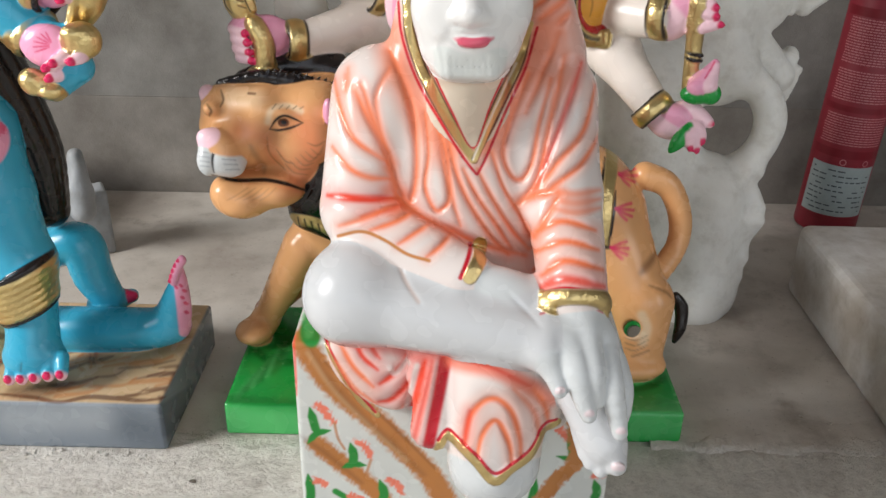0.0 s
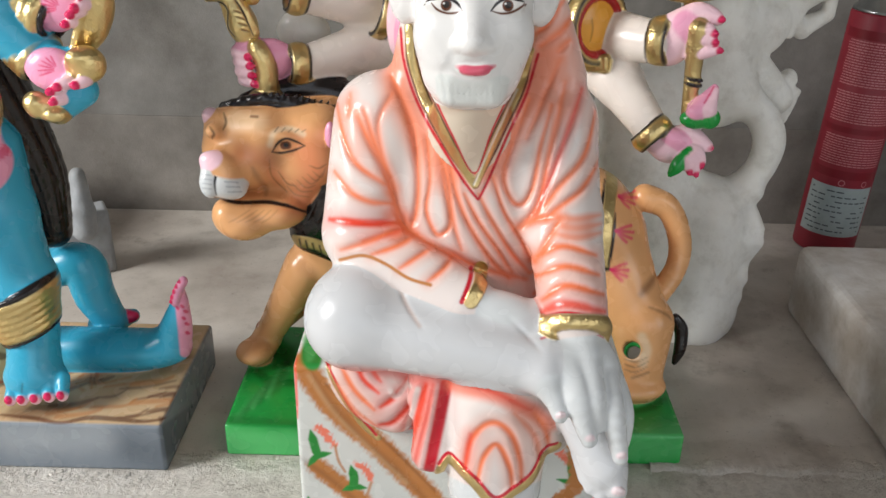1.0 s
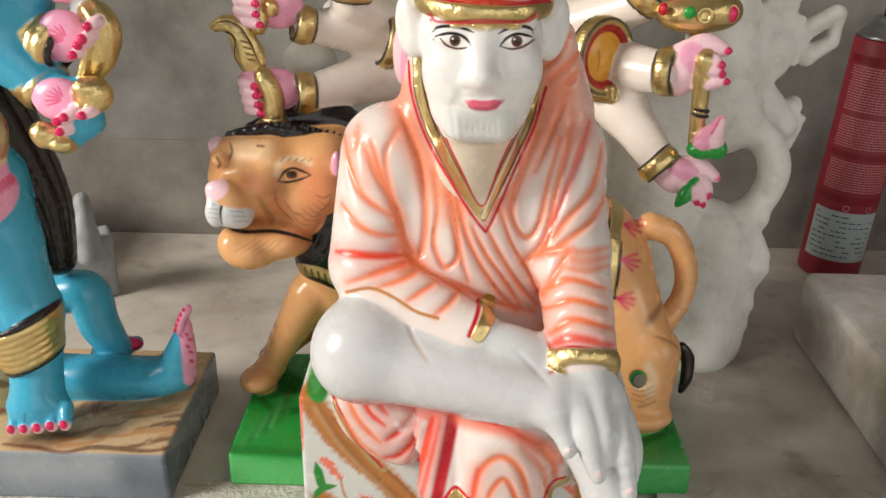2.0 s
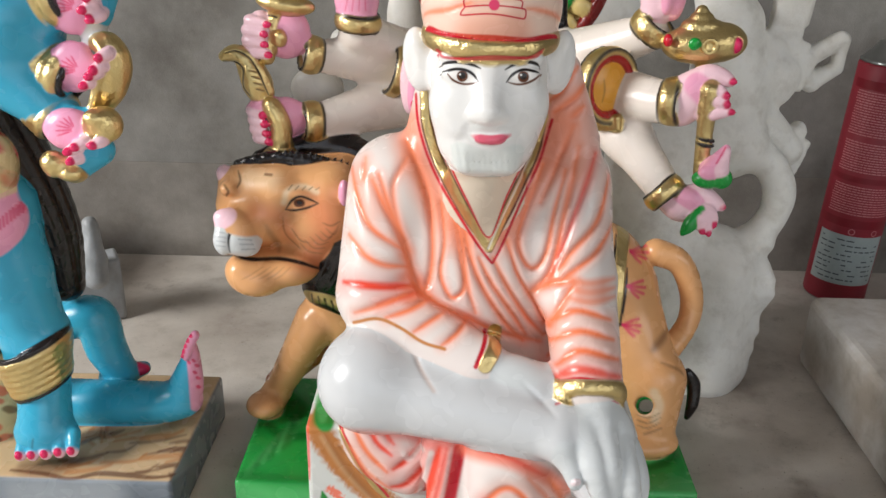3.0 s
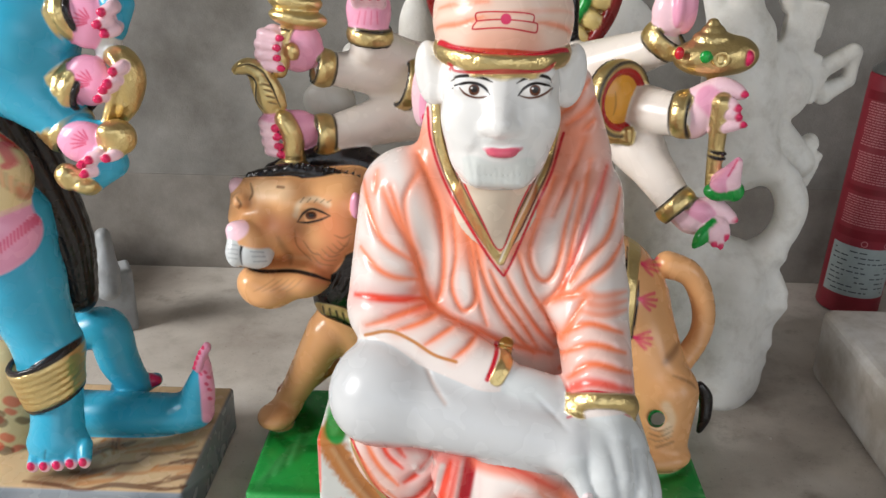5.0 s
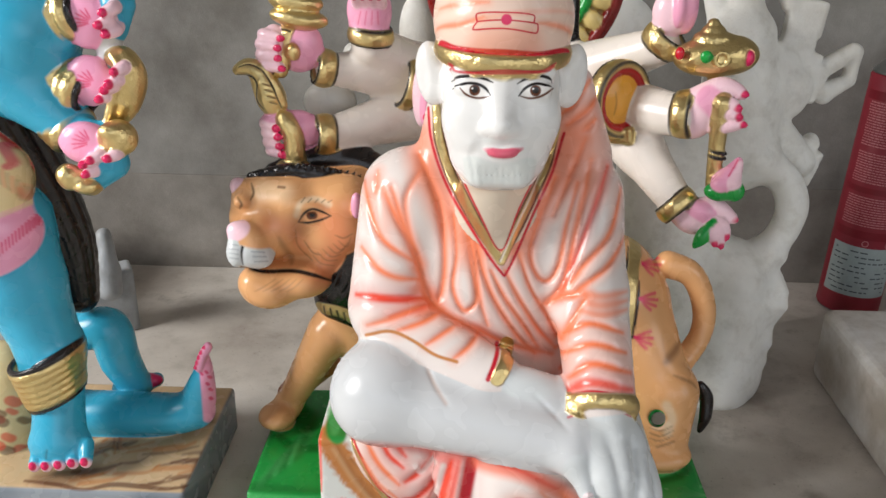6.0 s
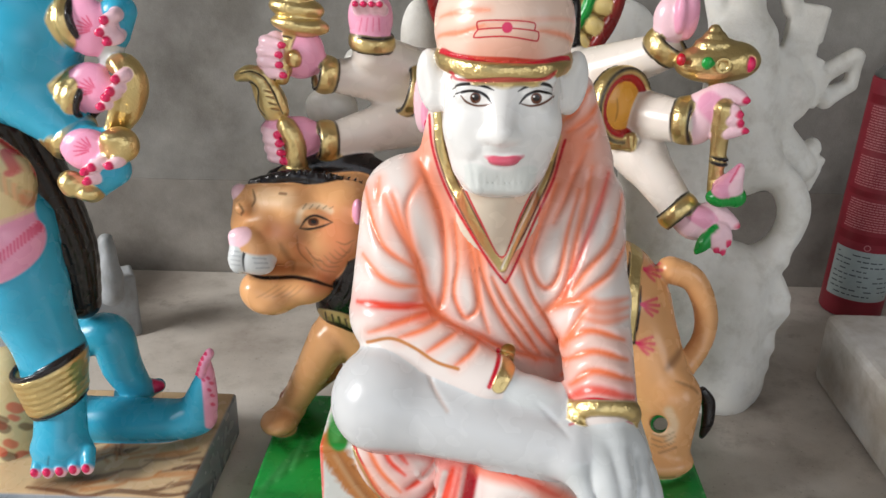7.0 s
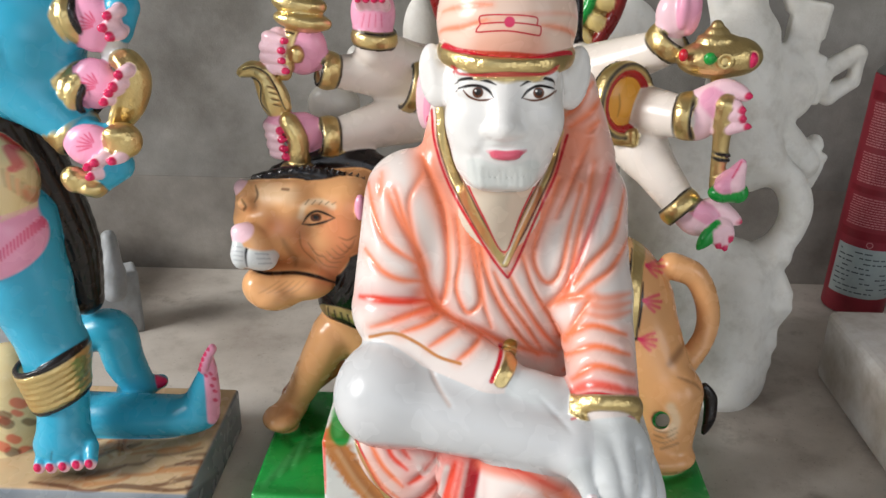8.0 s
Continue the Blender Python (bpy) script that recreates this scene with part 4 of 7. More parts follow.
    # end of brushwork
    # face is a lighter copy of the white stone, for the light on it
    pal = dict(PAINTS, face=lin(230, 228, 225), throne=lin(216, 218, 212), leg=lin(206, 207, 208), lips=lin(214, 92, 114), nail=lin(232, 214, 216), chest=lin(216, 202, 182), cap=lin(238, 206, 188))
    ob = clay_object("seated_statue", c, pal, ENAMEL, (24, -50, 0), lambda q: (q[:, 1] < -40) & (q[:, 2] < 345), lambda q: (q[:, 1] < -68) & (q[:, 2] > 268) & (q[:, 2] < 345))
    return tagged(ob, "seated marble statue in an orange-striped robe on a painted block", "statue")


ENAMEL = painted_stone("enamel_on_marble", 0.26)
seated_saint()

# ---- the many-armed rider on her lion ----
def bangle(c, at, axis, big, small=2.4, tall=2.2):
    """A gold bangle between two dark rims."""
    a = np.array(axis, float)
    a /= np.sqrt(a @ a)
    c.ring(at, big, small, "gold", aim(*a), 0.4, tall)
    for s in (-1, 1):
        c.ring(tuple(np.array(at) + a * s * small * tall * 0.95), big + 0.2, 1.1, "black", aim(*a), 0.2)


def clasp(c, roots, way):
    """Fingers bent round a shaft, one below the other, with the painted nails at their ends."""
    way = np.array(way, float)
    for root in roots:
        a = np.array(root, float)
        c.tube([tuple(a - way * 0.15 + np.array((0, 4, 0))), tuple(a), tuple(a + way * 0.8)], [2.8, 3.2, 2.6], "palepink", 1.2)
        c.ell(tuple(a + way + np.array((-0.5, -1.8, 0))), (2.6, 1.5, 2.2), "rose", 0.4)


def lion_rider():
    c = Clay(1.2)
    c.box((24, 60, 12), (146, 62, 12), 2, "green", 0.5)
    # lion: trunk, chest, legs
    c.cone((-36, 96, 136), (104, 98, 122), 42, 44, "tan", 10)
    c.cone((-56, 74, 150), (-50, 88, 105), 32, 34, "tan", 10)
    c.cone((-77, 70, 102), (-110, 80, 38), 15, 9, "tan", 6)
    c.cone((-110, 80, 38), (-114, 72, 30), 10, 9, "tan", 4)
    c.ell((-116, 68, 35), (13, 14, 8), "tan", 4)
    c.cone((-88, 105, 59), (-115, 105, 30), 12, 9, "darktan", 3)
    c.cone((120, 88, 112), (146, 62, 72), 34, 20, "tan", 10)
    c.cone((150, 58, 70), (148, 50, 42), 20, 17, "tan", 6)
    c.ell((144, 42, 32), (22, 16, 9), "tan", 4)
    c.cone((135, 25, 71), (163, 120, 7), 5.5, 5.5, "tan", 1, cut=True)
    c.tube([(148, 92, 148), (165, 92, 140), (175, 90, 118), (173, 84, 98), (157, 72, 80)], [9, 8, 7.5, 7, 8], "tan", 2.5)
    c.tube([(173, 66, 71), (178, 66, 62), (178, 62, 49), (175, 60, 39)], [3, 4.5, 4, 2], "black", 1)
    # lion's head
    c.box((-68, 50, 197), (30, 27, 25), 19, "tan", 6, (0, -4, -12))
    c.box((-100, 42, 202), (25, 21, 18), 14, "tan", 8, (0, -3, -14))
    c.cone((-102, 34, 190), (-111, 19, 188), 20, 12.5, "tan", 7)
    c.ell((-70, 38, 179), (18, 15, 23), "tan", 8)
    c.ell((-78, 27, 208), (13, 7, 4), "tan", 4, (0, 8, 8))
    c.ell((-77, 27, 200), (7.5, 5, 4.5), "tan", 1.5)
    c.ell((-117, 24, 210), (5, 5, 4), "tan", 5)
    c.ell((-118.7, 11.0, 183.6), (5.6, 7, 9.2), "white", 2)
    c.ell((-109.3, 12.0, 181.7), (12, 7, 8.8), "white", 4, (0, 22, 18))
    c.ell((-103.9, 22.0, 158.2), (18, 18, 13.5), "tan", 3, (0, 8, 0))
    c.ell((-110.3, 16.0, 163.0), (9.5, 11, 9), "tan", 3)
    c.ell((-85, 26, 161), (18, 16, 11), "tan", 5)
    c.cone((-104.2, 46.0, 203.1), (-118.8, 36.0, 194.2), 16, 8, "tan", 8)
    c.ell((-116.1, 13.0, 195.1), (8, 5.5, 6), "palepink", 5, (0, 20, 0))
    c.ell((-122, 36, 215), (4.5, 5, 5), "palepink", 3)
    c.ell((-50.1, 20.0, 210.3), (3.4, 4, 8), "pink", 1.5)
    c.tube([(-104, 50, 221), (-78, 60, 225), (-52, 64, 222), (-36, 62, 212)], [4, 8, 9, 10], "hair", 3)
    c.tube([(-115, 40, 220), (-91, 40, 224), (-68, 42, 220), (-51, 44, 212)], [2.2, 4.0, 5, 5.5], "hair", 1.5)
    for i in range(12):
        a = np.array((-93, 38, 224)) + np.array((3.6 * i, 0.3 * i, -0.055 * i * i))
        c.cone(tuple(a), tuple(a + np.array((4, -1, 5.5))), 2.0, 0.5, "hair", 0.5)
    c.tube([(-80, 46, 156), (-60, 42, 156), (-46, 44, 180)], [12, 18, 19], "hair", 4)
    c.cone((-66, 48, 140), (-44, 48, 128), 16, 14, "hair", 4)
    # rider: body, cloth, halo
    c.cone((30, 112, 180), (30, 112, 262), 40, 44, "skin", 8)
    c.ell((45, 118, 327.5), (62, 4, 62), "halo", 1)
    c.ring((45, 115, 327.5), 58, 4.3, "redhalo", (90, 0, 0), 1)
    c.ring((45, 114, 327.5), 40.5, 3.4, "green", (90, 0, 0), 1)
    for i in range(24):
        a = 2 * math.pi * i / 24
        c.ell((45 + 49.5 * math.cos(a), 114, 327.5 + 49.5 * math.sin(a)), (5.6, 3, 7.6), "petal", 0.4, (0, 90 - math.degrees(a), 0))
    c.tube([(71, 96, 318), (71, 92, 302), (73, 90, 286)], [6, 6, 5], "hair", 2)
    c.ell((-15, 60, 265), (6, 6, 19), "palepink", 3)
    c.ell((-12, 55, 260), (4, 4, 14), "pink", 2)
    c.ell((-8, 48, 257), (7, 4, 3.6), "rose", 1.5, (0, -25, 0))
    # arms with bangles
    c.cone((-10, 104, 268), (-70, 72, 277), 21, 9.5, "skin", 6)
    c.cone((-12, 100, 248), (-69, 64, 240), 19, 10.5, "skin", 6)
    c.cone((-12, 100, 268), (-46, 74, 291), 17, 12, "skin", 6)
    bangle(c, (-74, 70, 278), (-1.0, -0.4, 0.25), 9.2)
    bangle(c, (-74, 62, 240), (-1.0, -0.4, 0.05), 10.2)
    bangle(c, (-46, 70, 298), (0.1, -0.1, 1.0), 11.5, 2.2, 1.9)
    bangle(c, (-25, 80, 268), (-1.0, -0.35, 0.3), 14, 2.2, 2.0)
    c.cone((78, 84, 276), (119, 52, 298), 17, 10.5, "skin", 6)
    c.cone((84, 76, 262), (127, 30, 264), 19, 11.5, "skin", 6)
    c.cone((82, 74, 262), (112, 46, 239), 19, 14, "skin", 6)
    c.cone((112, 46, 239), (130, 26, 217), 14, 10, "skin", 5)
    bangle(c, (120, 51, 301), (0.5, -0.3, 0.75), 10.5)
    bangle(c, (130, 29, 265), (1.0, -0.5, 0.05), 11.2, 2.2, 2.0)
    bangle(c, (131, 24, 214), (0.7, -0.4, -0.7), 10.2, 2.2, 2.0)
    around = aim(0.62, -0.78, 0.05)
    at = np.array((94.2, 40.0, 270.6))
    c.ell(tuple(at), (17, 17, 7), "amber", 1, around)
    c.ring(tuple(at + np.array((2.5, -3.2, 0))), 16.0, 2.2, "redband", around, 0.4, 1.3)
    c.ring(tuple(at + np.array((1.8, -2.3, 0))), 19.6, 2.6, "gold", around, 0.5, 1.7)
    for k in (-2.5, 6.6):
        c.ring(tuple(at + np.array((0.62, -0.78, 0.05)) * k), 20.2, 1.1, "black", around, 0.2)
    c.box((98.3, 40.0, 250.0), (8, 6, 4.5), 1.5, "gold", 1, (0, -6, -20))
    # hands of the near side
    c.ell((-87.2, 66.0, 291.0), (14, 9, 15), "pink", 3, (0, 15, 0))
    c.ell((-100.7, 62.0, 290.4), (9, 7, 14), "palepink", 3)
    clasp(c, [(-105.5, 58.0, 298.7), (-107.2, 57.0, 293.4), (-107.3, 57.0, 287.6), (-105.4, 57.0, 281.8)], (11, -4, -1))
    c.ell((-89.4, 56.0, 289.4), (4, 3, 5), "gold", 1)
    c.ell((-88.5, 58.0, 243.5), (12.5, 9, 12), "pink", 3)
    c.ell((-100.2, 56.0, 249.5), (11, 7, 6), "pink", 3, (0, -8, 0))
    clasp(c, [(-107.0, 53.0, 247.8), (-106.1, 52.0, 242.6), (-105.5, 52.0, 237.1), (-104.1, 52.0, 232.0)], (8, -4, -1))
    c.ell((-46, 66, 312), (13, 8, 17), "pink", 3)
    for i in range(4):
        a = np.array((-52, 62, 317)) + np.array((4.6 * i, -2, 0))
        c.cone(a, a + np.array((-1, -5, 4)), 3.0, 2.6, "palepink", 1.5)
        c.ell(a + np.array((-1, -7.5, 4)), (1.8, 1.4, 1.8), "rose", 0.4)
    # what they hold
    c.cone((-97, 58, 278), (-88, 66, 319), 4, 5, "gold", 1)
    c.ell((-86, 62, 308), (17, 10, 6), "gold", 1, (0, 8, 0))
    c.ell((-88, 64, 317), (16, 10, 7), "gold", 1, (0, 8, 0))
    c.ell((-87, 64, 325), (11, 9, 6), "gold", 1)
    c.tube([(-122.6, 58.0, 278.3), (-115.9, 58.0, 280.4), (-110.2, 58.0, 276.6), (-106.7, 58.0, 270.1), (-103.8, 58.0, 262.2), (-101.6, 58.0, 255.5)], [3, 4.5, 5.5, 7.5, 8.5, 6], "gold", 1.5)
    c.tube([(-108.6, 55.0, 280.5), (-101.3, 55.0, 271.5), (-96.1, 55.0, 259.0)], [2.2, 2.6, 2.6], "gold", 1)
    c.tube([(-95, 50, 252), (-90, 49, 242), (-90, 50, 228)], [5, 5.5, 6], "gold", 1)
    c.ell((-91, 48, 223), (10, 8, 5), "gold", 1)
    c.ell((-93, 48, 218), (7, 6, 4), "gold", 1)
    # hands of the far side
    c.ell((122, 47, 317), (11, 8, 13), "palepink", 3)
    c.ell((129, 44, 320), (6, 6, 14), "pink", 3)
    c.ell((124, 40, 320), (3.5, 4, 10), "pink", 2)
    c.ell((138.3, 27.0, 267.1), (10.5, 9, 15), "palepink", 4, (0, 12, 0))
    c.ell((142.7, 22.0, 273.0), (9, 5, 10), "pink", 3)
    c.tube([(136.3, 26.0, 276.0), (146.3, 24.0, 281.2), (153.7, 22.0, 280.3), (158.2, 20.0, 278.4)], [5, 5.2, 4.2, 2.6], "palepink", 2.5)
    for a, b, d in (((144.3, 22.0, 269.7), (150.5, 16.0, 274.3), (153.5, 14.0, 272.7)), ((144.7, 21.0, 265.3), (150.7, 15.0, 269.4), (154.1, 13.0, 268.4)), ((145.4, 21.0, 260.0), (151.0, 15.0, 262.3), (157.1, 13.0, 264.2))):
        c.tube([a, b, d], [3.6, 3.0, 2.4], "palepink", 1.5)
        c.ell(tuple(np.array(d) + np.array((1.2, -1.8, 0))), (2.3, 1.5, 1.9), "rose", 0.4)
    c.ell((158.8, 18.0, 278.9), (2.4, 1.8, 1.7), "rose", 0.4)
    c.ell((140.0, 22.0, 207.1), (11.5, 9, 9), "palepink", 4, (0, 25, 0))
    c.ell((143.8, 17.0, 212.5), (9, 5, 6), "pink", 3, (0, 20, 0))
    c.tube([(139.3, 22.0, 212.6), (149.8, 20.0, 215.6), (156.3, 17.0, 212.8), (161.2, 14.0, 209.7)], [4.5, 5, 4, 2.6], "palepink", 2.5)
    for a, b, d in (((147.5, 17.0, 207.9), (154.4, 12.0, 207.9), (157.2, 10.0, 202.1)), ((146.6, 17.0, 205.8), (152.0, 11.0, 205.6), (154.5, 9.0, 197.0)), ((145.5, 17.0, 204.4), (149.1, 11.0, 204.1), (150.9, 10.0, 197.8))):
        c.tube([a, b, d], [3.6, 3.0, 2.3], "palepink", 1.5)
        c.ell(tuple(np.array(d) + np.array((0, -1.8, -1))), (1.7, 1.4, 2.2), "rose", 0.4)
    c.ell((161.9, 13.0, 209.8), (2.2, 1.8, 1.7), "rose", 0.4)
    # pot, club and lotus
    c.ell((145.9, 38.0, 295.2), (23, 14, 11), "gold", 1, (0, -4, 0))
    c.ell((156.4, 38.0, 296.6), (11.5, 11, 9.5), "gold", 3)
    c.ell((143.7, 38.0, 304.9), (11, 9, 4.5), "gold", 2)
    c.ell((143.2, 38.0, 308.4), (6.5, 6, 4.5), "gold", 1)
    c.ell((142.7, 38.0, 312.6), (3.4, 3.4, 3), "gold", 1)
    c.cone((146.2, 38.0, 286.0), (146.5, 36.0, 280.2), 3.4, 4.2, "gold", 1)
    c.ell((124.1, 28.0, 298.1), (2.6, 3, 3.6), "red", 0.4)
    c.ell((137.0, 23.0, 297.4), (3.4, 2.4, 3.6), "green", 0.4)
    c.ell((160.9, 28.0, 296.1), (2.8, 2.6, 3.8), "rose", 0.4)
    c.ring((145.4, 23.5, 296.0), 3.6, 1.1, "gold", (90, 0, 0), 0.4)
    c.cone((147, 18, 274), (149, 22, 227), 5.2, 3.8, "gold", 1)
    c.ring((149, 20, 247), 4.6, 0.9, "black", (0, 10, 0), 0.2)
    c.ring((149, 20, 244), 4.5, 0.9, "black", (0, 10, 0), 0.2)
    c.cone((153.0, 14.0, 231.0), (159.8, 16.0, 242.8), 6.6, 2.4, "pink", 2)
    c.cone((156.3, 11.0, 232.1), (160.1, 14.0, 241.5), 5, 2.0, "palepink", 1.2)
    c.cone((149.8, 11.0, 230.6), (156.4, 13.0, 239.8), 4.6, 1.8, "pink", 1.0)
    c.ell((149.8, 13.0, 225.7), (7.5, 6, 4.8), "green", 1.5, (0, 10, 0))
    c.ell((158.3, 12.0, 226.9), (6, 6, 5.8), "green", 1.5, (0, -30, 0))
    c.tube([(150.0, 12.0, 208.5), (146.0, 11.0, 203.4), (144.1, 11.0, 199.3), (140.9, 11.0, 194.4)], [2, 2.6, 3.8, 1.6], "green", 1)
    # rough stone left between the arms
    c.ell((-76, 100, 251), (17, 9, 14), "stone", 4)
    c.ell((-66, 92, 216), (20, 9, 8), "stone", 4)
    c.ell((-59, 100, 281), (8, 7, 8), "stone", 3)
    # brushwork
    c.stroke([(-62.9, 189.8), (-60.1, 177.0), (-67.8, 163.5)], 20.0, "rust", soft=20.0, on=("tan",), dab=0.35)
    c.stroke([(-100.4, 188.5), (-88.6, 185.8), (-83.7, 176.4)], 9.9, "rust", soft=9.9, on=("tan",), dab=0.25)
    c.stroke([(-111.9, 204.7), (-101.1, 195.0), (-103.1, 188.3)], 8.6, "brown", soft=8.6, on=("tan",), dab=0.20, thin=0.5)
    c.stroke([(-105.5, 208.2), (-91.6, 206.6)], 11.2, "cream", soft=9.3, on=("tan",), dab=0.40)
    c.stroke([(-115.6, 163.6), (-104.3, 161.3), (-88.6, 162.0), (-76.4, 160.0), (-65.5, 156.2)], 2.3, "black", soft=1.3, depth=0.8, thin=0.6)
    c.stroke([(-114.0, 165.0), (-113.8, 173.5), (-111.3, 179.0), (-105.9, 180.4), (-102.0, 181.9)], 1.6, "black", soft=1.0, depth=0.6, on=("white", "palepink"), thin=0.6)
    c.stroke([(-109.4, 175.2), (-102.9, 174.8)], 0.7, "grey", soft=0.7, on=("white",), dab=0.60)
    c.stroke([(-108.5, 172.4), (-102.0, 172.3)], 0.7, "grey", soft=0.7, on=("white",), dab=0.60)
    c.stroke([(-107.7, 169.6), (-101.2, 169.8)], 0.7, "grey", soft=0.7, on=("white",), dab=0.60)
    c.stroke([(-107.1, 166.7), (-100.5, 167.2)], 0.7, "grey", soft=0.7, on=("white",), dab=0.60)
    c.stroke([(-121.1, 176.3), (-115.9, 175.7)], 0.7, "grey", soft=0.7, on=("white",), dab=0.50)
    c.stroke([(-120.9, 173.7), (-115.8, 173.2)], 0.7, "grey", soft=0.7, on=("white",), dab=0.50)
    c.stroke([(-120.9, 171.2), (-115.8, 170.6)], 0.7, "grey", soft=0.7, on=("white",), dab=0.50)
    c.stroke([(-121.1, 168.6), (-116.0, 168.1)], 0.7, "grey", soft=0.7, on=("white",), dab=0.50)
    c.stroke([(-84.7, 194.0), (-81.8, 201.3), (-74.3, 203.7), (-66.0, 200.6)], 3.3, "cream", soft=2.6, depth=0.3, on=("tan",), dab=0.60)
    c.stroke([(-83.9, 190.2), (-80.6, 195.1), (-75.4, 197.7), (-69.9, 196.3), (-65.4, 194.2)], 1.3, "black", soft=1.0, on=("tan",), thin=0.6)
    c.stroke([(-83.9, 190.2), (-78.7, 190.1), (-72.2, 191.6), (-65.4, 194.2)], 1.3, "black", soft=1.0, on=("tan",), thin=0.6)
    c.stroke([(-77.3, 194.0), (-75.3, 194.3)], 4.3, "brown", soft=1.0, on=("tan",))
    c.stroke([(-76.6, 194.3), (-75.7, 194.3)], 2.3, "black", soft=0.7, on=("tan",))
    c.stroke([(-81.8, 201.3), (-80.2, 204.1)], 0.7, "brown", soft=0.7, on=("tan",), dab=0.60)
    c.stroke([(-78.1, 201.5), (-76.5, 203.9)], 0.7, "brown", soft=0.7, on=("tan",), dab=0.60)
    c.stroke([(-74.3, 201.6), (-72.7, 203.7)], 0.7, "brown", soft=0.7, on=("tan",), dab=0.60)
    c.stroke([(-70.6, 201.8), (-68.7, 203.5)], 0.7, "brown", soft=0.7, on=("tan",), dab=0.60)
    c.stroke([(-66.7, 201.9), (-64.7, 203.2)], 0.7, "brown", soft=0.7, on=("tan",), dab=0.60)
    c.stroke([(-81.7, 179.7), (-77.2, 173.3), (-72.1, 171.7)], 1.0, "brown", soft=1.0, depth=0.2, on=("tan",), dab=0.50, thin=0.5)
    c.stroke([(-63.1, 183.3), (-58.2, 181.8), (-53.3, 184.3)], 1.0, "brown", soft=1.0, depth=0.2, on=("tan",), dab=0.50, thin=0.5)
    c.stroke([(-85.6, 185.9), (-85.3, 176.4), (-77.6, 168.3)], 1.0, "brown", soft=1.0, depth=0.2, on=("tan",), dab=0.40, thin=0.5)
    c.stroke([(-112.6, 212.3), (-110.2, 206.5), (-111.4, 202.0)], 1.3, "black", soft=1.0, depth=0.3, on=("tan",), dab=0.70, thin=0.6)
    c.stroke([(-118.5, 203.5), (-115.9, 199.3), (-118.3, 197.0)], 1.3, "black", soft=1.0, depth=0.3, on=("tan",), dab=0.70, thin=0.6)
    c.stroke([(-95.5, 209.9), (-92.0, 209.6)], 1.7, "brown", soft=1.0, on=("tan",), dab=0.70)
    c.stroke([(-77.4, 139.3), (-63.2, 137.1), (-53.1, 131.6)], 7.1, "gold", soft=1.4, depth=-0.8, on=("hair", "tan"))
    c.stroke([(-80.5, 150.1), (-74.6, 156.8), (-70.9, 163.5)], 1.7, "black", soft=1.3, depth=1.2, on=("hair",), thin=0.6)
    c.stroke([(-77.2, 149.1), (-71.3, 155.8), (-67.8, 162.9)], 1.7, "black", soft=1.3, depth=1.2, on=("hair",), thin=0.6)
    c.stroke([(-74.6, 147.9), (-68.4, 154.8), (-64.7, 162.3)], 1.7, "black", soft=1.4, depth=1.2, on=("hair",), thin=0.6)
    c.stroke([(-72.5, 146.5), (-65.5, 153.8), (-61.2, 161.7)], 1.7, "black", soft=1.4, depth=1.2, on=("hair",), thin=0.6)
    c.stroke([(-68.0, 145.7), (-61.6, 152.9), (-57.7, 161.1)], 1.7, "black", soft=1.4, depth=1.2, on=("hair",), thin=0.6)
    c.stroke([(-63.8, 144.8), (-57.9, 152.0), (-54.3, 160.5)], 1.7, "black", soft=1.4, depth=1.2, on=("hair",), thin=0.6)
    c.stroke([(-59.8, 143.8), (-54.3, 151.0), (-50.9, 159.9)], 1.7, "black", soft=1.4, depth=1.2, on=("hair",), thin=0.6)
    c.stroke([(-56.0, 142.8), (-50.8, 150.0), (-47.7, 159.3)], 1.7, "black", soft=1.4, depth=1.2, on=("hair",), thin=0.6)
    c.stroke([(-52.4, 141.6), (-47.5, 149.0), (-44.5, 158.7)], 1.7, "black", soft=1.4, depth=1.2, on=("hair",), thin=0.6)
    c.stroke([(-73.9, 140.3), (-73.3, 134.4)], 1.1, "black", soft=0.7, depth=0.3, dab=0.80)
    c.stroke([(-69.5, 139.1), (-68.9, 133.2)], 1.1, "black", soft=0.7, depth=0.3, dab=0.80)
    c.stroke([(-65.3, 137.8), (-64.7, 131.9)], 1.1, "black", soft=0.7, depth=0.3, dab=0.80)
    c.stroke([(-61.2, 136.5), (-60.4, 130.5)], 1.1, "black", soft=0.7, depth=0.3, dab=0.80)
    c.stroke([(-57.1, 135.1), (-56.2, 129.2)], 1.1, "black", soft=0.7, depth=0.3, dab=0.80)
    c.stroke([(125.6, 186.6), (119.1, 161.1), (116.0, 125.4)], 9.0, "gold", soft=1.1, depth=-0.6, on=("tan",))
    c.stroke([(124.6, 161.2), (121.2, 124.8)], 1.9, "black", soft=1.1, depth=0.2, on=("tan",), thin=0.6)
    c.stroke([(119.1, 183.1), (113.0, 153.8), (111.8, 124.5)], 2.6, "black", soft=1.1, depth=0.2, on=("tan",), thin=0.6)
    c.stroke([(114.7, 124.6), (121.5, 124.8)], 1.9, "black", soft=1.1, depth=0.2, on=("tan",))
    c.stroke([(128.1, 172.2), (134.7, 174.6), (140.1, 176.3)], 2.3, "rose", soft=1.5, on=("tan",), dab=0.75)
    c.stroke([(128.1, 172.2), (134.9, 172.0), (141.0, 171.8)], 2.3, "rose", soft=1.5, on=("tan",), dab=0.75)
    c.stroke([(128.1, 172.2), (133.7, 169.5), (140.1, 167.7)], 2.3, "rose", soft=1.5, on=("tan",), dab=0.75)
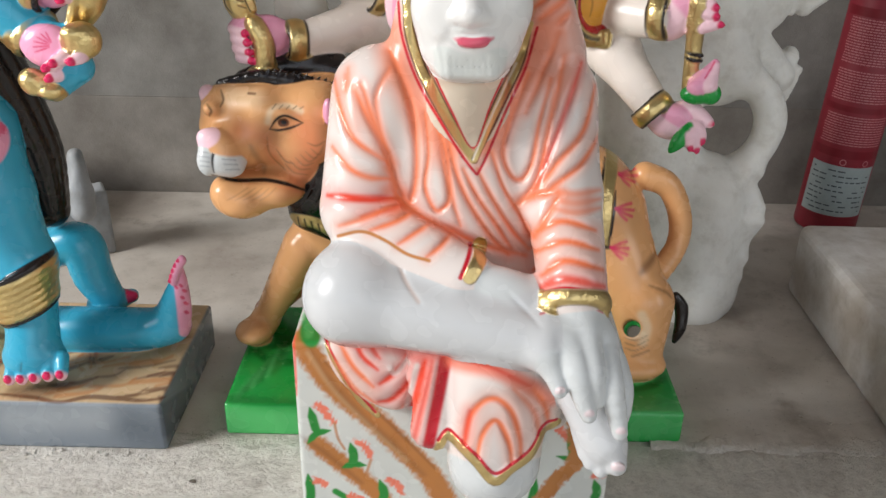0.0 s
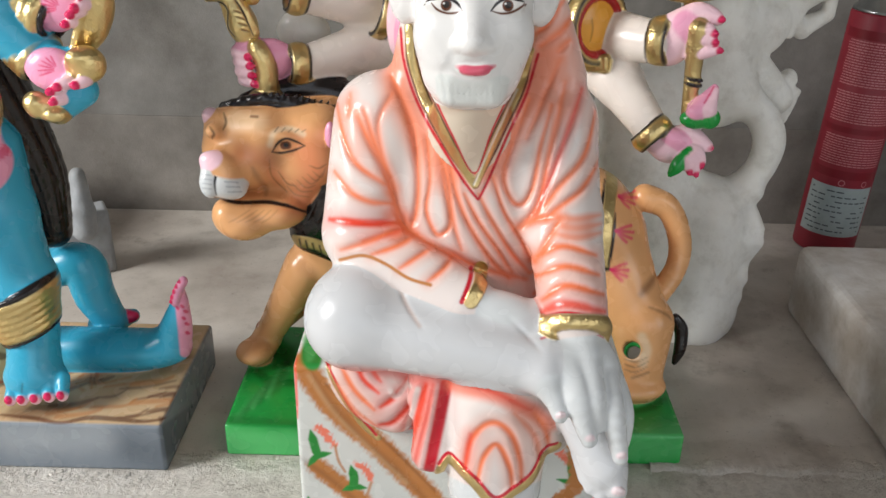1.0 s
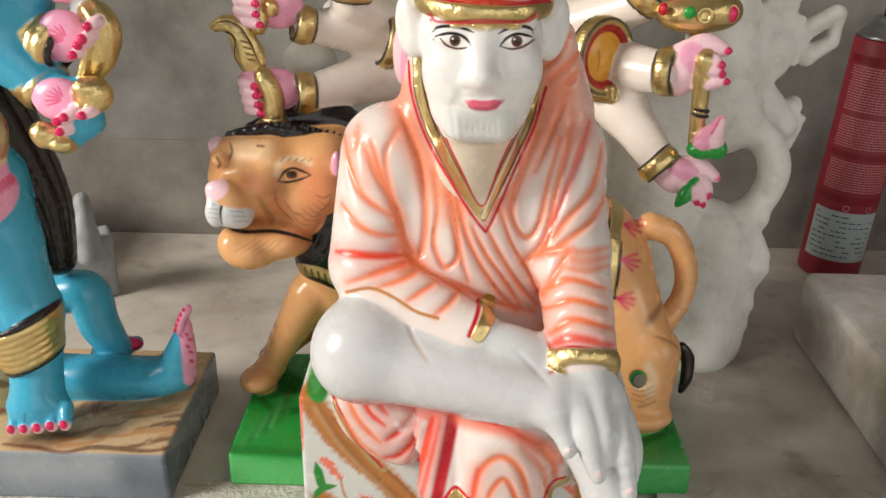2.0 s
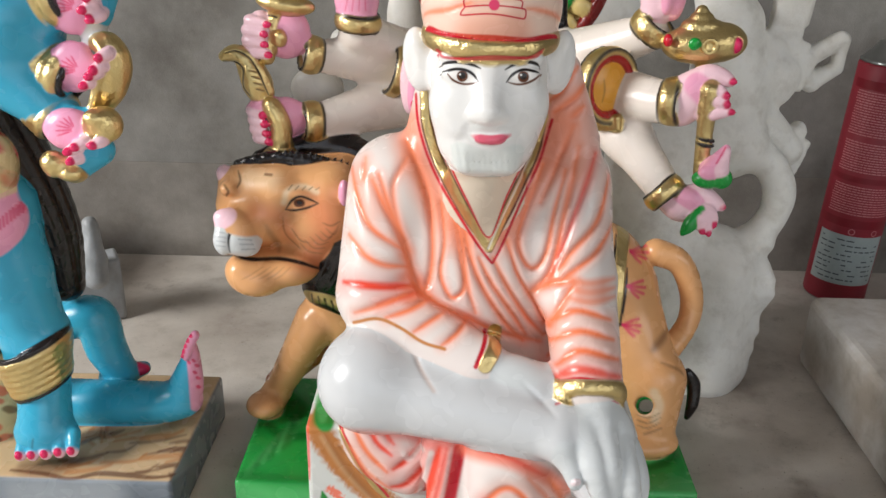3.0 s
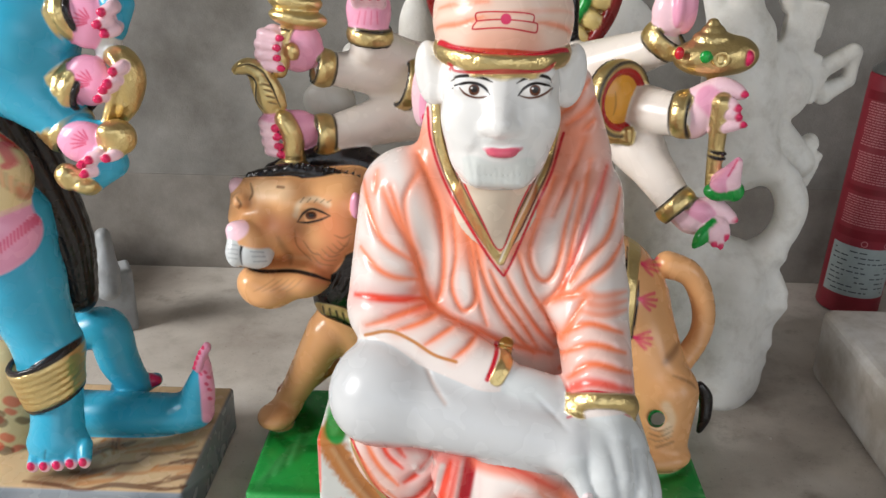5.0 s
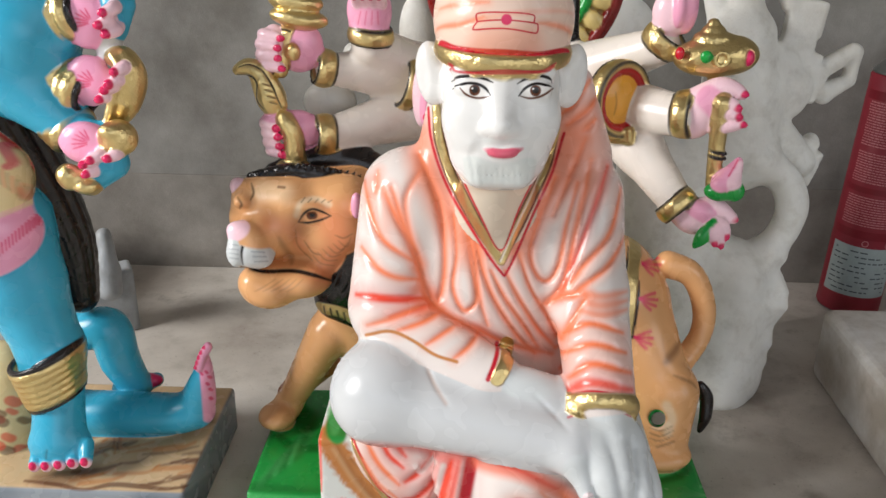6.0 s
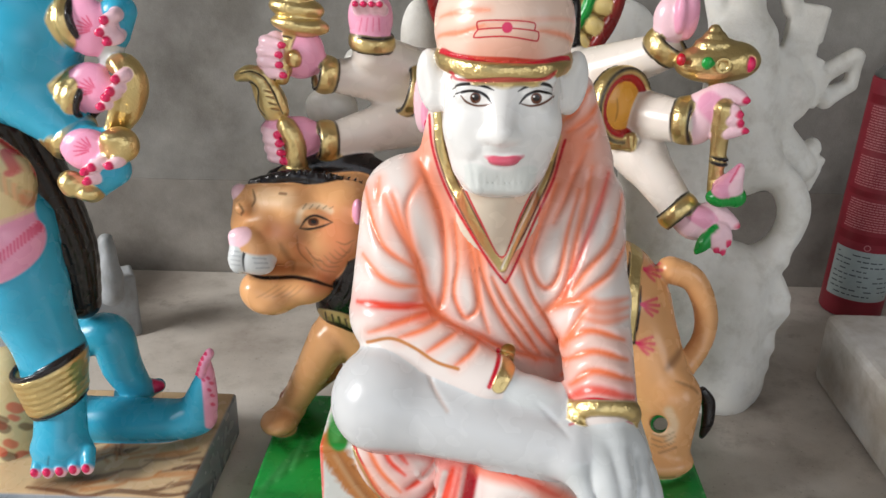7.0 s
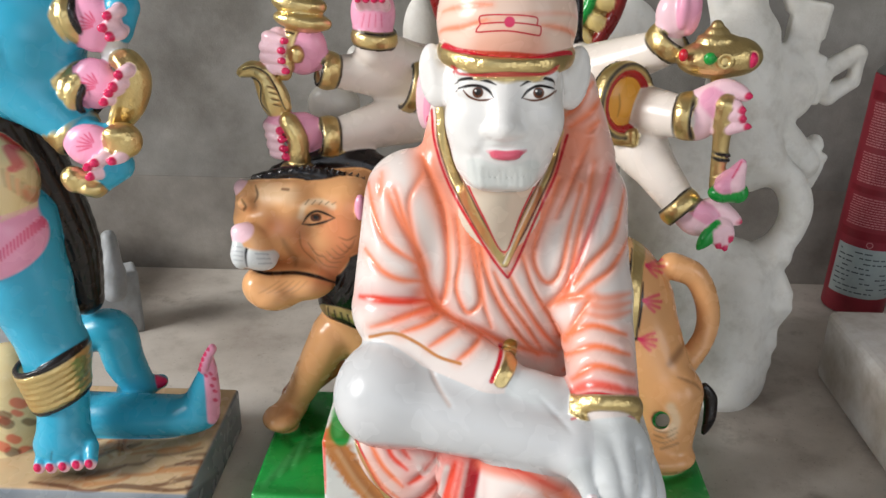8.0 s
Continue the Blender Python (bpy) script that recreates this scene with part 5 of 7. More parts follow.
    c.stroke([(128.1, 172.2), (131.4, 167.9), (135.0, 165.0)], 2.3, "rose", soft=1.5, on=("tan",), dab=0.75)
    c.stroke([(125.1, 149.7), (130.2, 151.9), (135.7, 153.4)], 2.2, "rose", soft=1.5, on=("tan",), dab=0.75)
    c.stroke([(125.1, 149.7), (131.0, 149.3), (137.3, 149.0)], 2.2, "rose", soft=1.5, on=("tan",), dab=0.75)
    c.stroke([(125.1, 149.7), (130.4, 146.9), (136.1, 145.0)], 2.2, "rose", soft=1.5, on=("tan",), dab=0.75)
    c.stroke([(125.1, 149.7), (128.7, 145.4), (132.4, 142.5)], 2.2, "rose", soft=1.5, on=("tan",), dab=0.75)
    c.stroke([(123.3, 124.8), (128.0, 127.1), (132.9, 128.7)], 2.2, "rose", soft=1.5, on=("tan",), dab=0.75)
    c.stroke([(123.3, 124.8), (128.9, 124.5), (134.5, 124.3)], 2.3, "rose", soft=1.5, on=("tan",), dab=0.75)
    c.stroke([(123.3, 124.8), (128.5, 122.1), (133.5, 120.3)], 2.3, "rose", soft=1.5, on=("tan",), dab=0.75)
    c.stroke([(123.3, 124.8), (126.9, 120.5), (130.3, 117.7)], 2.3, "rose", soft=1.5, on=("tan",), dab=0.75)
    c.stroke([(155.6, 120.7), (143.7, 108.7)], 5.4, "brown", soft=5.4, depth=0.6, on=("tan",), dab=0.60, thin=0.5)
    c.stroke([(149.3, 100.5), (161.0, 96.1), (165.4, 92.2)], 1.9, "brown", soft=1.9, depth=0.5, on=("tan",), dab=0.50, thin=0.5)
    c.stroke([(141.0, 52.6), (151.3, 57.1)], 1.6, "brown", soft=1.6, depth=0.5, on=("tan",), dab=0.50)
    c.stroke([(144.8, 81.2), (149.1, 72.2), (147.0, 62.9)], 5.7, "cream", soft=3.8, depth=0.9, on=("tan",), dab=0.55)
    c.stroke([(138.8, 65.8), (141.9, 65.7), (146.5, 69.0)], 3.4, "cream", soft=3.1, depth=0.5, on=("tan",), dab=0.50)
    c.stroke([(136.1, 64.9), (142.7, 63.8), (149.9, 67.6)], 1.0, "brown", soft=1.1, depth=0.7, on=("tan",), dab=0.50, thin=0.5)
    c.stroke([(136.3, 61.5), (143.0, 60.3), (150.2, 64.5)], 1.0, "brown", soft=1.1, depth=0.7, on=("tan",), dab=0.50, thin=0.5)
    c.stroke([(136.5, 58.0), (143.2, 56.9), (150.5, 61.4)], 1.0, "brown", soft=1.1, depth=0.7, on=("tan",), dab=0.50, thin=0.5)
    c.stroke([(138.0, 93.1), (138.4, 84.5)], 30.1, "tan", soft=1.5, on=("green",))
    c.stroke([(141.5, 31.3), (154.1, 34.6), (169.0, 40.8)], 6.3, "brown", soft=5.5, on=("tan",), dab=0.30, thin=0.5)
    c.stroke([(138.8, 37.5), (152.5, 40.3)], 1.9, "deepgreen", soft=1.9, on=("green",), dab=0.70)
    c.stroke([(141.5, 31.3), (157.5, 33.5)], 2.3, "deepgreen", soft=1.9, on=("green",), dab=0.60)
    c.stroke([(144.3, 33.7), (160.4, 35.7)], 2.0, "mint", soft=2.0, on=("green",), dab=0.50)
    # paler patch on the front: lighter paint, partly gloss put into the colour
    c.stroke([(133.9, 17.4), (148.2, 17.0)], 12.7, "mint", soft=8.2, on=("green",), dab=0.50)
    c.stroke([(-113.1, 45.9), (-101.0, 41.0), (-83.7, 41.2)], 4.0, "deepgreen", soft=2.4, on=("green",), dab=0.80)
    c.stroke([(-115.3, 25.0), (-105.9, 35.4), (-93.3, 41.1)], 3.5, "mint", soft=3.1, on=("green",), dab=0.50)
    c.stroke([(-112.8, 26.5), (-104.6, 37.3), (-93.0, 42.2)], 3.5, "deepgreen", soft=3.1, on=("green",), dab=0.50)
    c.stroke([(-110.4, 28.1), (-103.2, 39.3), (-92.7, 43.3)], 3.5, "deepgreen", soft=3.1, on=("green",), dab=0.50)
    c.stroke([(-107.9, 29.6), (-101.9, 41.2), (-92.4, 44.5)], 3.5, "mint", soft=3.1, on=("green",), dab=0.50)
    c.stroke([(-105.3, 31.2), (-100.5, 43.2), (-92.2, 45.6)], 3.6, "deepgreen", soft=3.2, on=("green",), dab=0.50)
    c.stroke([(-102.8, 32.8), (-99.1, 45.2), (-91.9, 46.8)], 3.6, "deepgreen", soft=3.2, on=("green",), dab=0.50)
    c.stroke([(-100.2, 34.4), (-97.6, 47.3), (-91.6, 48.0)], 3.6, "mint", soft=3.2, on=("green",), dab=0.50)
    c.stroke([(-97.5, 36.1), (-96.2, 49.4), (-91.3, 49.2)], 3.6, "deepgreen", soft=3.2, on=("green",), dab=0.50)
    c.stroke([(-94.9, 37.7), (-94.7, 51.5), (-91.0, 50.4)], 3.6, "deepgreen", soft=3.2, on=("green",), dab=0.50)
    c.stroke([(143.4, 31.3), (157.7, 34.1)], 2.7, "deepgreen", soft=2.7, on=("green",), dab=0.50)
    c.stroke([(147.7, 32.6), (161.6, 35.7)], 2.7, "deepgreen", soft=2.7, on=("green",), dab=0.50)
    c.stroke([(152.0, 34.0), (165.5, 37.3)], 2.7, "deepgreen", soft=2.7, on=("green",), dab=0.50)
    c.stroke([(156.4, 35.5)], 2.7, "deepgreen", soft=2.7, on=("green",), dab=0.50)
    c.stroke([(160.9, 36.8)], 2.8, "deepgreen", soft=2.8, on=("green",), dab=0.50)
    c.stroke([(165.5, 38.2)], 2.8, "deepgreen", soft=2.8, on=("green",), dab=0.50)
    # block's front: lighter paint, with some gloss reflection painted in
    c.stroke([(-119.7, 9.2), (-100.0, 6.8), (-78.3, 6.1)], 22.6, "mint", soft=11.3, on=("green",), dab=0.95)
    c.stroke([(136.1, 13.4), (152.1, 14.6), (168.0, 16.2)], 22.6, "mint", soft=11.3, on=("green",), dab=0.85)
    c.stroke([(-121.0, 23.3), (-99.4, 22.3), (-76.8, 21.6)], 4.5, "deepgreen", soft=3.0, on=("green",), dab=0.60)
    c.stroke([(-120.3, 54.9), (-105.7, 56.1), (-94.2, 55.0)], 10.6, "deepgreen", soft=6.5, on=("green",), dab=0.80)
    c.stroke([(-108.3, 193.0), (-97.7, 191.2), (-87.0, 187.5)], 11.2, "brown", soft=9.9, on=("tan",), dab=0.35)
    c.stroke([(-94.7, 180.7), (-91.8, 172.9), (-89.9, 166.3)], 3.3, "brown", soft=3.3, on=("tan",), dab=0.40, thin=0.5)
    c.stroke([(-77.4, 171.6), (-72.5, 166.8), (-65.0, 165.6)], 1.0, "brown", soft=1.0, on=("tan",), dab=0.35, thin=0.5)
    c.stroke([(-74.1, 173.3), (-69.3, 168.8), (-62.8, 169.0)], 1.0, "brown", soft=1.0, on=("tan",), dab=0.35, thin=0.5)
    c.stroke([(-70.9, 175.1), (-66.2, 170.9), (-60.6, 172.4)], 1.0, "brown", soft=1.0, on=("tan",), dab=0.35, thin=0.5)
    c.stroke([(-67.7, 176.8), (-63.1, 173.0), (-58.3, 175.7)], 1.0, "brown", soft=1.0, on=("tan",), dab=0.35, thin=0.5)
    c.stroke([(-64.6, 178.5), (-60.0, 175.0), (-56.1, 179.0)], 1.0, "brown", soft=1.0, on=("tan",), dab=0.35, thin=0.5)
    c.stroke([(-61.5, 180.2), (-56.9, 177.0), (-54.0, 182.3)], 1.0, "brown", soft=1.0, on=("tan",), dab=0.35, thin=0.5)
    c.stroke([(-108.2, 149.6), (-103.2, 152.3), (-97.1, 157.0)], 1.0, "brown", soft=1.0, on=("tan",), dab=0.25, thin=0.5)
    c.stroke([(-103.5, 149.7), (-98.7, 152.4), (-93.0, 157.1)], 1.0, "brown", soft=1.0, on=("tan",), dab=0.25, thin=0.5)
    c.stroke([(-98.9, 149.9), (-94.3, 152.5), (-89.1, 157.2)], 1.0, "brown", soft=1.0, on=("tan",), dab=0.25, thin=0.5)
    c.stroke([(-94.5, 150.0), (-90.0, 152.6), (-85.2, 157.2)], 1.0, "brown", soft=1.0, on=("tan",), dab=0.25, thin=0.5)
    c.stroke([(-90.3, 150.0), (-85.8, 152.7), (-81.4, 157.3)], 1.0, "brown", soft=1.0, on=("tan",), dab=0.25, thin=0.5)
    c.stroke([(151.9, 225.0)], 1.0, "rose", soft=0.7, on=("pink", "palepink"), dab=0.70)
    c.stroke([(153.5, 219.7), (156.0, 224.1)], 1.0, "rose", soft=0.6, on=("pink", "palepink"), dab=0.70)
    c.stroke([(156.3, 224.4), (158.8, 228.8)], 1.0, "rose", soft=0.6, on=("pink", "palepink"), dab=0.70)
    c.stroke([(-51.9, 303.1), (-50.0, 309.4)], 0.7, "rose", soft=0.7, on=("pink",), dab=0.60)
    c.stroke([(-47.9, 302.9), (-46.7, 309.3)], 0.7, "rose", soft=0.7, on=("pink",), dab=0.60)
    c.stroke([(-44.0, 303.0), (-43.5, 309.4)], 0.7, "rose", soft=0.7, on=("pink",), dab=0.60)
    c.stroke([(-40.3, 303.3), (-40.4, 309.6)], 0.7, "rose", soft=0.7, on=("pink",), dab=0.60)
    c.stroke([(-99.7, 301.1), (-90.7, 298.6)], 1.0, "black", soft=0.7, depth=0.4, on=("gold",))
    c.stroke([(-97.9, 226.6), (-89.2, 223.6), (-84.3, 226.8)], 1.0, "black", soft=0.7, depth=0.4, on=("gold",), thin=0.6)
    c.stroke([(-120.8, 278.8), (-114.0, 279.9), (-106.8, 276.3), (-101.3, 268.2), (-96.9, 257.2)], 1.0, "black", soft=0.7, depth=0.5, on=("gold",), thin=0.6)
    c.stroke([(-122.2, 274.9), (-114.3, 273.9), (-110.2, 269.4), (-111.2, 261.2), (-107.4, 255.9)], 1.0, "black", soft=0.7, depth=0.5, on=("gold",), thin=0.6)
    c.stroke([(-106.8, 269.3), (-101.8, 268.4)], 0.8, "brown", soft=0.7, depth=0.5, on=("gold",), thin=0.6, dab=0.7)
    c.stroke([(-105.5, 265.9), (-100.6, 265.0)], 0.8, "brown", soft=0.7, depth=0.5, on=("gold",), thin=0.6, dab=0.7)
    c.stroke([(-104.4, 262.5), (-99.4, 261.7)], 0.8, "brown", soft=0.7, depth=0.5, on=("gold",), thin=0.6, dab=0.7)
    c.stroke([(-103.2, 259.2), (-98.5, 258.5)], 0.8, "brown", soft=0.7, depth=0.5, on=("gold",), thin=0.6, dab=0.7)
    c.stroke([(92.5, 264.9), (93.4, 258.9), (92.7, 253.2)], 1.2, "brown", soft=0.9, on=("amber",), dab=0.5, thin=0.5)
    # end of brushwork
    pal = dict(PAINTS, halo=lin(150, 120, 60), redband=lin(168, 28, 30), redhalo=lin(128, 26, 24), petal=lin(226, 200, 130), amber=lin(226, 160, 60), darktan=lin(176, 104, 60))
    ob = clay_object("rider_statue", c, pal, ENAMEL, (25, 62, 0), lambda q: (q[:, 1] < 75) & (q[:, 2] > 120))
    return tagged(ob, "painted marble statue of a many-armed rider on a tan lion", "statue")


lion_rider()

# ---- the blue standing figure ----
def open_palm(c, at, size, tips):
    """A pink palm with fingers that bend in towards it and painted nails."""
    at = np.array(at, float)
    c.ell(at, size, "pink", 2)
    for tip in tips:
        p = np.array(tip, float)
        c.tube([tuple(p + np.array((3, 10, 2))), tuple(p + np.array((4, 4, 1.5))), tuple(p + np.array((0, 1, 0)))], [3.0, 2.9, 2.3], "palepink", 1.5)
        c.ell(tuple(p + np.array((0, -1.2, 0))), (2.5, 1.5, 2.4), "rose", 0.4)


def blue_dancer():
    c = Clay(1.2)
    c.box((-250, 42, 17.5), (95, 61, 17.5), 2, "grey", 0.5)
    c.box((-250, 42, 33), (94, 60, 2.4), 1.5, "wood", 0.5)
    # standing leg
    c.cone((-239, 14, 83), (-239, 5, 57), 14.5, 16.5, "blue", 4)
    c.ell((-237, 2, 54), (20, 12, 12), "blue", 4)
    for i in range(5):
        p = np.array((-250, -8, 46)) + np.array((8.2 * i, -0.8 * (i in (1, 2)), 1.1 * i))
        c.cone(tuple(p + np.array((1.5 - 0.8 * i, 7, 9 - 0.8 * i))), tuple(p), 4.3, 3.9, "blue", 1.6)
        c.ell(tuple(p + np.array((0, -1.2, -1.2))), (3.7, 3.6, 4.2), "palepink", 0.8)
        c.ell(tuple(p + np.array((0, -4.2, 0.4))), (2.5, 1.6, 2.8), "rose", 0.3)
    lean = aim(-0.34, -0.04, 0.94)
    for i in range(6):
        c.ring((-240 - 0.5 * i, 13, 87 + 4.3 * i), 17.6 + 0.6 * i, 2.8, "gold", lean, 0.5, 1.0)
    for k in (-0.9, 5.9):
        c.ring((-240 - 0.5 * k, 13, 87 + 4.3 * k), 18.0 + 0.6 * k, 1.7, "black", lean, 0.3)
    c.cone((-241, 14, 80), (-240, 16, 112), 15.5, 19, "blue", 4)
    c.cone((-240, 16, 114), (-253, 20, 157), 19, 25, "blue", 6)
    c.cone((-253, 20, 157), (-264, 24, 192), 25, 33, "blue", 6)
    # skirt
    c.cone((-262, 14, 192), (-269, 22, 217), 30, 28, "pink", 2)
    c.cone((-264, 15, 222), (-277, 28, 239), 29.5, 27, "cream", 1)
    c.cone((-274, 28, 238), (-285, 36, 256), 24, 24, "red", 3)
    # hair
    lock = [np.array(p, float) for p in ((-268, 34, 291), (-258, 40, 251), (-248, 50, 210), (-240, 58, 168), (-238, 60, 129))]
    c.tube(lock, [20, 21, 20, 17, 12], "hair", 3)
    for i in range(9):
        side = (i - 4) / 4.2
        c.tube([p + np.array((side * w * 0.92, -w * 0.95 * math.sqrt(1 - side * side) * 0.95, side * 5)) for p, w in zip(lock, (20, 21, 20, 17, 12))], [3.4, 4.2, 4.0, 3.4, 2.4], "hair", 0.8)
    # trunk and arms
    c.cone((-262, 34, 302), (-228, 30, 303), 40, 28, "blue", 8)
    c.cone((-231, 32, 324), (-205, 28, 310), 26, 15, "blue", 6)
    c.cone((-235, 30, 300), (-209, 27, 273), 27, 13, "blue", 6)
    c.cone((-239, 26, 282), (-207, 18, 254), 25, 13, "blue", 6)
    # bangles and hands
    for at, ax in (((-203, 26, 313), (1, -0.3, 0.2)), ((-205, 24, 274), (1, -0.3, -0.3)), ((-210.0, 20.0, 253.3), (0.75, -0.3, -0.6))):
        at = np.array(at, float)
        for s in (-1, 0, 1):
            c.ring(tuple(at + np.array(ax) * 4.4 * s), 11.5, 3.6, "gold", aim(*ax), 0.8)
        c.ring(tuple(at + np.array(ax) * 9.0), 11.0, 1.7, "black", aim(*ax), 0.2)
    open_palm(c, (-191.4, 20.0, 311.4), (12, 6, 16), [(-176.9, 8.0, 316.4), (-180.1, 8.0, 310.1), (-177.1, 9.0, 305.2)])
    open_palm(c, (-192.9, 18.0, 278.9), (13, 6, 14), [(-174.2, 6.0, 286.5), (-177.8, 6.0, 280.2), (-180.7, 6.0, 276.6), (-184.5, 7.0, 271.4)])
    open_palm(c, (-194.9, 6.0, 247.3), (14, 6, 11.5), [(-178.8, -6.0, 242.7), (-187.9, -7.0, 241.9), (-192.6, -6.0, 239.0), (-192.8, -4.0, 233.0)])
    c.cone((-175.7, 26.0, 318.2), (-178.1, 26.0, 306.4), 9.5, 7, "blue", 3)
    c.cone((-182.8, 26.0, 303.3), (-182.9, 26.0, 293.7), 8, 7, "white", 3)
    c.tube([(-178.8, 18.0, 291.6), (-173.4, 18.0, 291.1), (-170.0, 18.0, 284.6), (-170.0, 18.0, 277.2), (-174.1, 18.0, 267.0), (-180.3, 18.0, 257.1)], [4, 6.5, 7.5, 7.5, 7, 4.5], "gold", 2)
    c.tube([(-177.0, 14.0, 293.5), (-173.3, 12.0, 288.7), (-175.1, 12.0, 279.0), (-179.7, 12.0, 267.9), (-183.1, 13.0, 258.9)], [2.6, 2.8, 2.6, 2.6, 3.0], "gold", 1)
    c.ell((-175.4, 4.0, 251.5), (10.5, 8, 10), "gold", 1.5)
    c.ell((-177.9, 0.0, 255.6), (6.5, 5, 5), "gold", 1.5)
    c.cone((-195.7, 12.0, 255.1), (-186.0, 12.0, 253.4), 4.6, 4.6, "blue", 3)
    c.cone((-182.4, 8.0, 236.2), (-192.4, 8.0, 226.8), 9.5, 7, "blue", 3)
    c.cone((-205.1, 2.0, 230.4), (-194.2, 4.0, 224.8), 6.5, 6.5, "gold", 1.5)
    c.ell((-203.8, 0.0, 229.2), (6, 5, 7), "gold", 1)
    c.ell((-195.1, -0.0, 224.9), (7, 5, 4.5), "gold", 1)
    # legs of the figure that lies below
    c.cone((-260, 52, 42), (-175, 42, 52), 17, 13.5, "blue", 5)
    c.cone((-164, 42, 56), (-155, 41, 88), 13.5, 5.5, "blue", 6)
    c.ell((-152, 42, 80), (2.6, 4.5, 21), "pink", 1.0, (0, -3, 0))
    for x, y in ((324, 459), (318, 467), (313, 477), (309, 488), (306, 499)):
        p = np.array((-154, 38, 98)) + np.array(((x - 314) * 0.3, (x - 314) * 0.25, (478 - y) * 0.3))
        c.ell(tuple(p), (3.0, 3.4, 3.6), "pink", 1.0)
        c.ell(tuple(p + np.array((-1.6, -2.6, 0.8))), (1.4, 1.4, 1.6), "rose", 0.3)
    c.tube([(-246, 66, 98), (-226, 66, 101), (-220, 64, 79), (-211, 64, 59)], [13, 14, 13, 10], "blue", 4)
    c.cone((-222, 70, 52), (-200, 72, 59), 9, 5, "blue", 4)
    c.ell((-201, 70, 60), (6, 5, 4), "rose", 1)
    # dappled hide at the back
    c.cone((-291, 30, 26), (-288, 40, 82), 22, 20, "cream", 4)
    # spread edge of the painted ground
    # brushwork
    c.stroke([(-226.8, 47.5), (-217.6, 50.1), (-224.4, 44.8)], 1.6, "ochre", soft=1.6, on=("wood",), dab=0.65)
    c.stroke([(-168.3, 30.2), (-158.9, 31.4), (-155.0, 30.4)], 2.1, "brown", soft=1.5, on=("wood",), dab=0.65, thin=0.5)
    c.stroke([(-242.2, 47.5), (-223.9, 48.4), (-224.7, 44.7)], 1.3, "ochre", soft=1.6, on=("wood",), dab=0.65)
    c.stroke([(-193.5, 39.9), (-177.8, 41.1), (-160.1, 44.2)], 1.5, "brown", soft=1.6, on=("wood",), dab=0.65, thin=0.5)
    c.stroke([(-187.9, 41.9), (-171.6, 43.3), (-163.5, 46.0)], 1.9, "ochre", soft=1.6, on=("wood",), dab=0.65)
    c.stroke([(-214.9, 47.9), (-211.9, 42.6), (-202.4, 45.4)], 2.5, "brown", soft=1.6, on=("wood",), dab=0.65, thin=0.5)
    c.stroke([(-180.9, 33.7), (-162.6, 35.1), (-155.0, 35.3)], 2.3, "ochre", soft=1.5, on=("wood",), dab=0.65)
    c.stroke([(-204.9, 35.7), (-194.1, 36.6), (-188.7, 39.6)], 1.2, "brown", soft=1.6, on=("wood",), dab=0.65, thin=0.5)
    c.stroke([(-250.9, 34.5), (-244.4, 33.1), (-223.3, 40.6)], 1.4, "ochre", soft=1.6, on=("wood",), dab=0.65)
    c.stroke([(-168.0, 40.3), (-158.5, 41.4), (-155.0, 40.6)], 1.6, "brown", soft=1.6, on=("wood",), dab=0.65, thin=0.5)
    c.stroke([(-226.7, 30.2), (-212.5, 31.0), (-206.7, 34.0)], 1.5, "ochre", soft=1.6, on=("wood",), dab=0.65)
    c.stroke([(-250.2, 43.8), (-233.2, 46.8), (-223.1, 49.3)], 2.1, "brown", soft=1.5, on=("wood",), dab=0.65, thin=0.5)
    c.stroke([(-239.5, 39.2), (-223.0, 40.4), (-216.2, 38.7)], 1.0, "ochre", soft=1.6, on=("wood",), dab=0.65)
    c.stroke([(-184.3, 27.5), (-173.8, 28.1), (-158.2, 31.2)], 1.0, "brown", soft=1.5, on=("wood",), dab=0.65, thin=0.5)
    c.stroke([(-222.1, 27.2), (-205.1, 28.8), (-197.3, 30.9)], 1.9, "ochre", soft=1.5, on=("wood",), dab=0.65)
    c.stroke([(-218.4, 47.0), (-214.3, 42.0), (-208.9, 44.4)], 1.6, "brown", soft=1.6, on=("wood",), dab=0.65, thin=0.5)
    c.stroke([(-247.8, 45.4), (-234.4, 48.2), (-227.2, 50.9)], 2.2, "ochre", soft=1.5, on=("wood",), dab=0.65)
    c.stroke([(-164.6, 36.5), (-157.8, 38.3), (-155.0, 36.7)], 1.3, "brown", soft=1.6, on=("wood",), dab=0.65, thin=0.5)
    c.stroke([(-204.3, 40.5), (-191.2, 42.3), (-170.9, 44.8)], 1.1, "ochre", soft=1.6, on=("wood",), dab=0.65)
    c.stroke([(-240.4, 37.7), (-230.1, 37.6), (-214.8, 42.8)], 2.1, "brown", soft=1.5, on=("wood",), dab=0.65, thin=0.5)
    c.stroke([(-230.4, 40.2), (-216.2, 43.1), (-211.6, 39.6)], 1.0, "ochre", soft=1.5, on=("wood",), dab=0.65)
    c.stroke([(-180.9, 35.0), (-171.3, 36.6), (-162.7, 38.8)], 1.0, "brown", soft=1.5, on=("wood",), dab=0.65, thin=0.5)
    c.stroke([(-229.3, 28.2), (-222.3, 28.9), (-210.1, 31.9)], 1.2, "ochre", soft=1.6, on=("wood",), dab=0.65)
    c.stroke([(-172.5, 36.7), (-156.6, 37.6), (-155.0, 31.0)], 2.4, "brown", soft=1.6, on=("wood",), dab=0.65, thin=0.5)
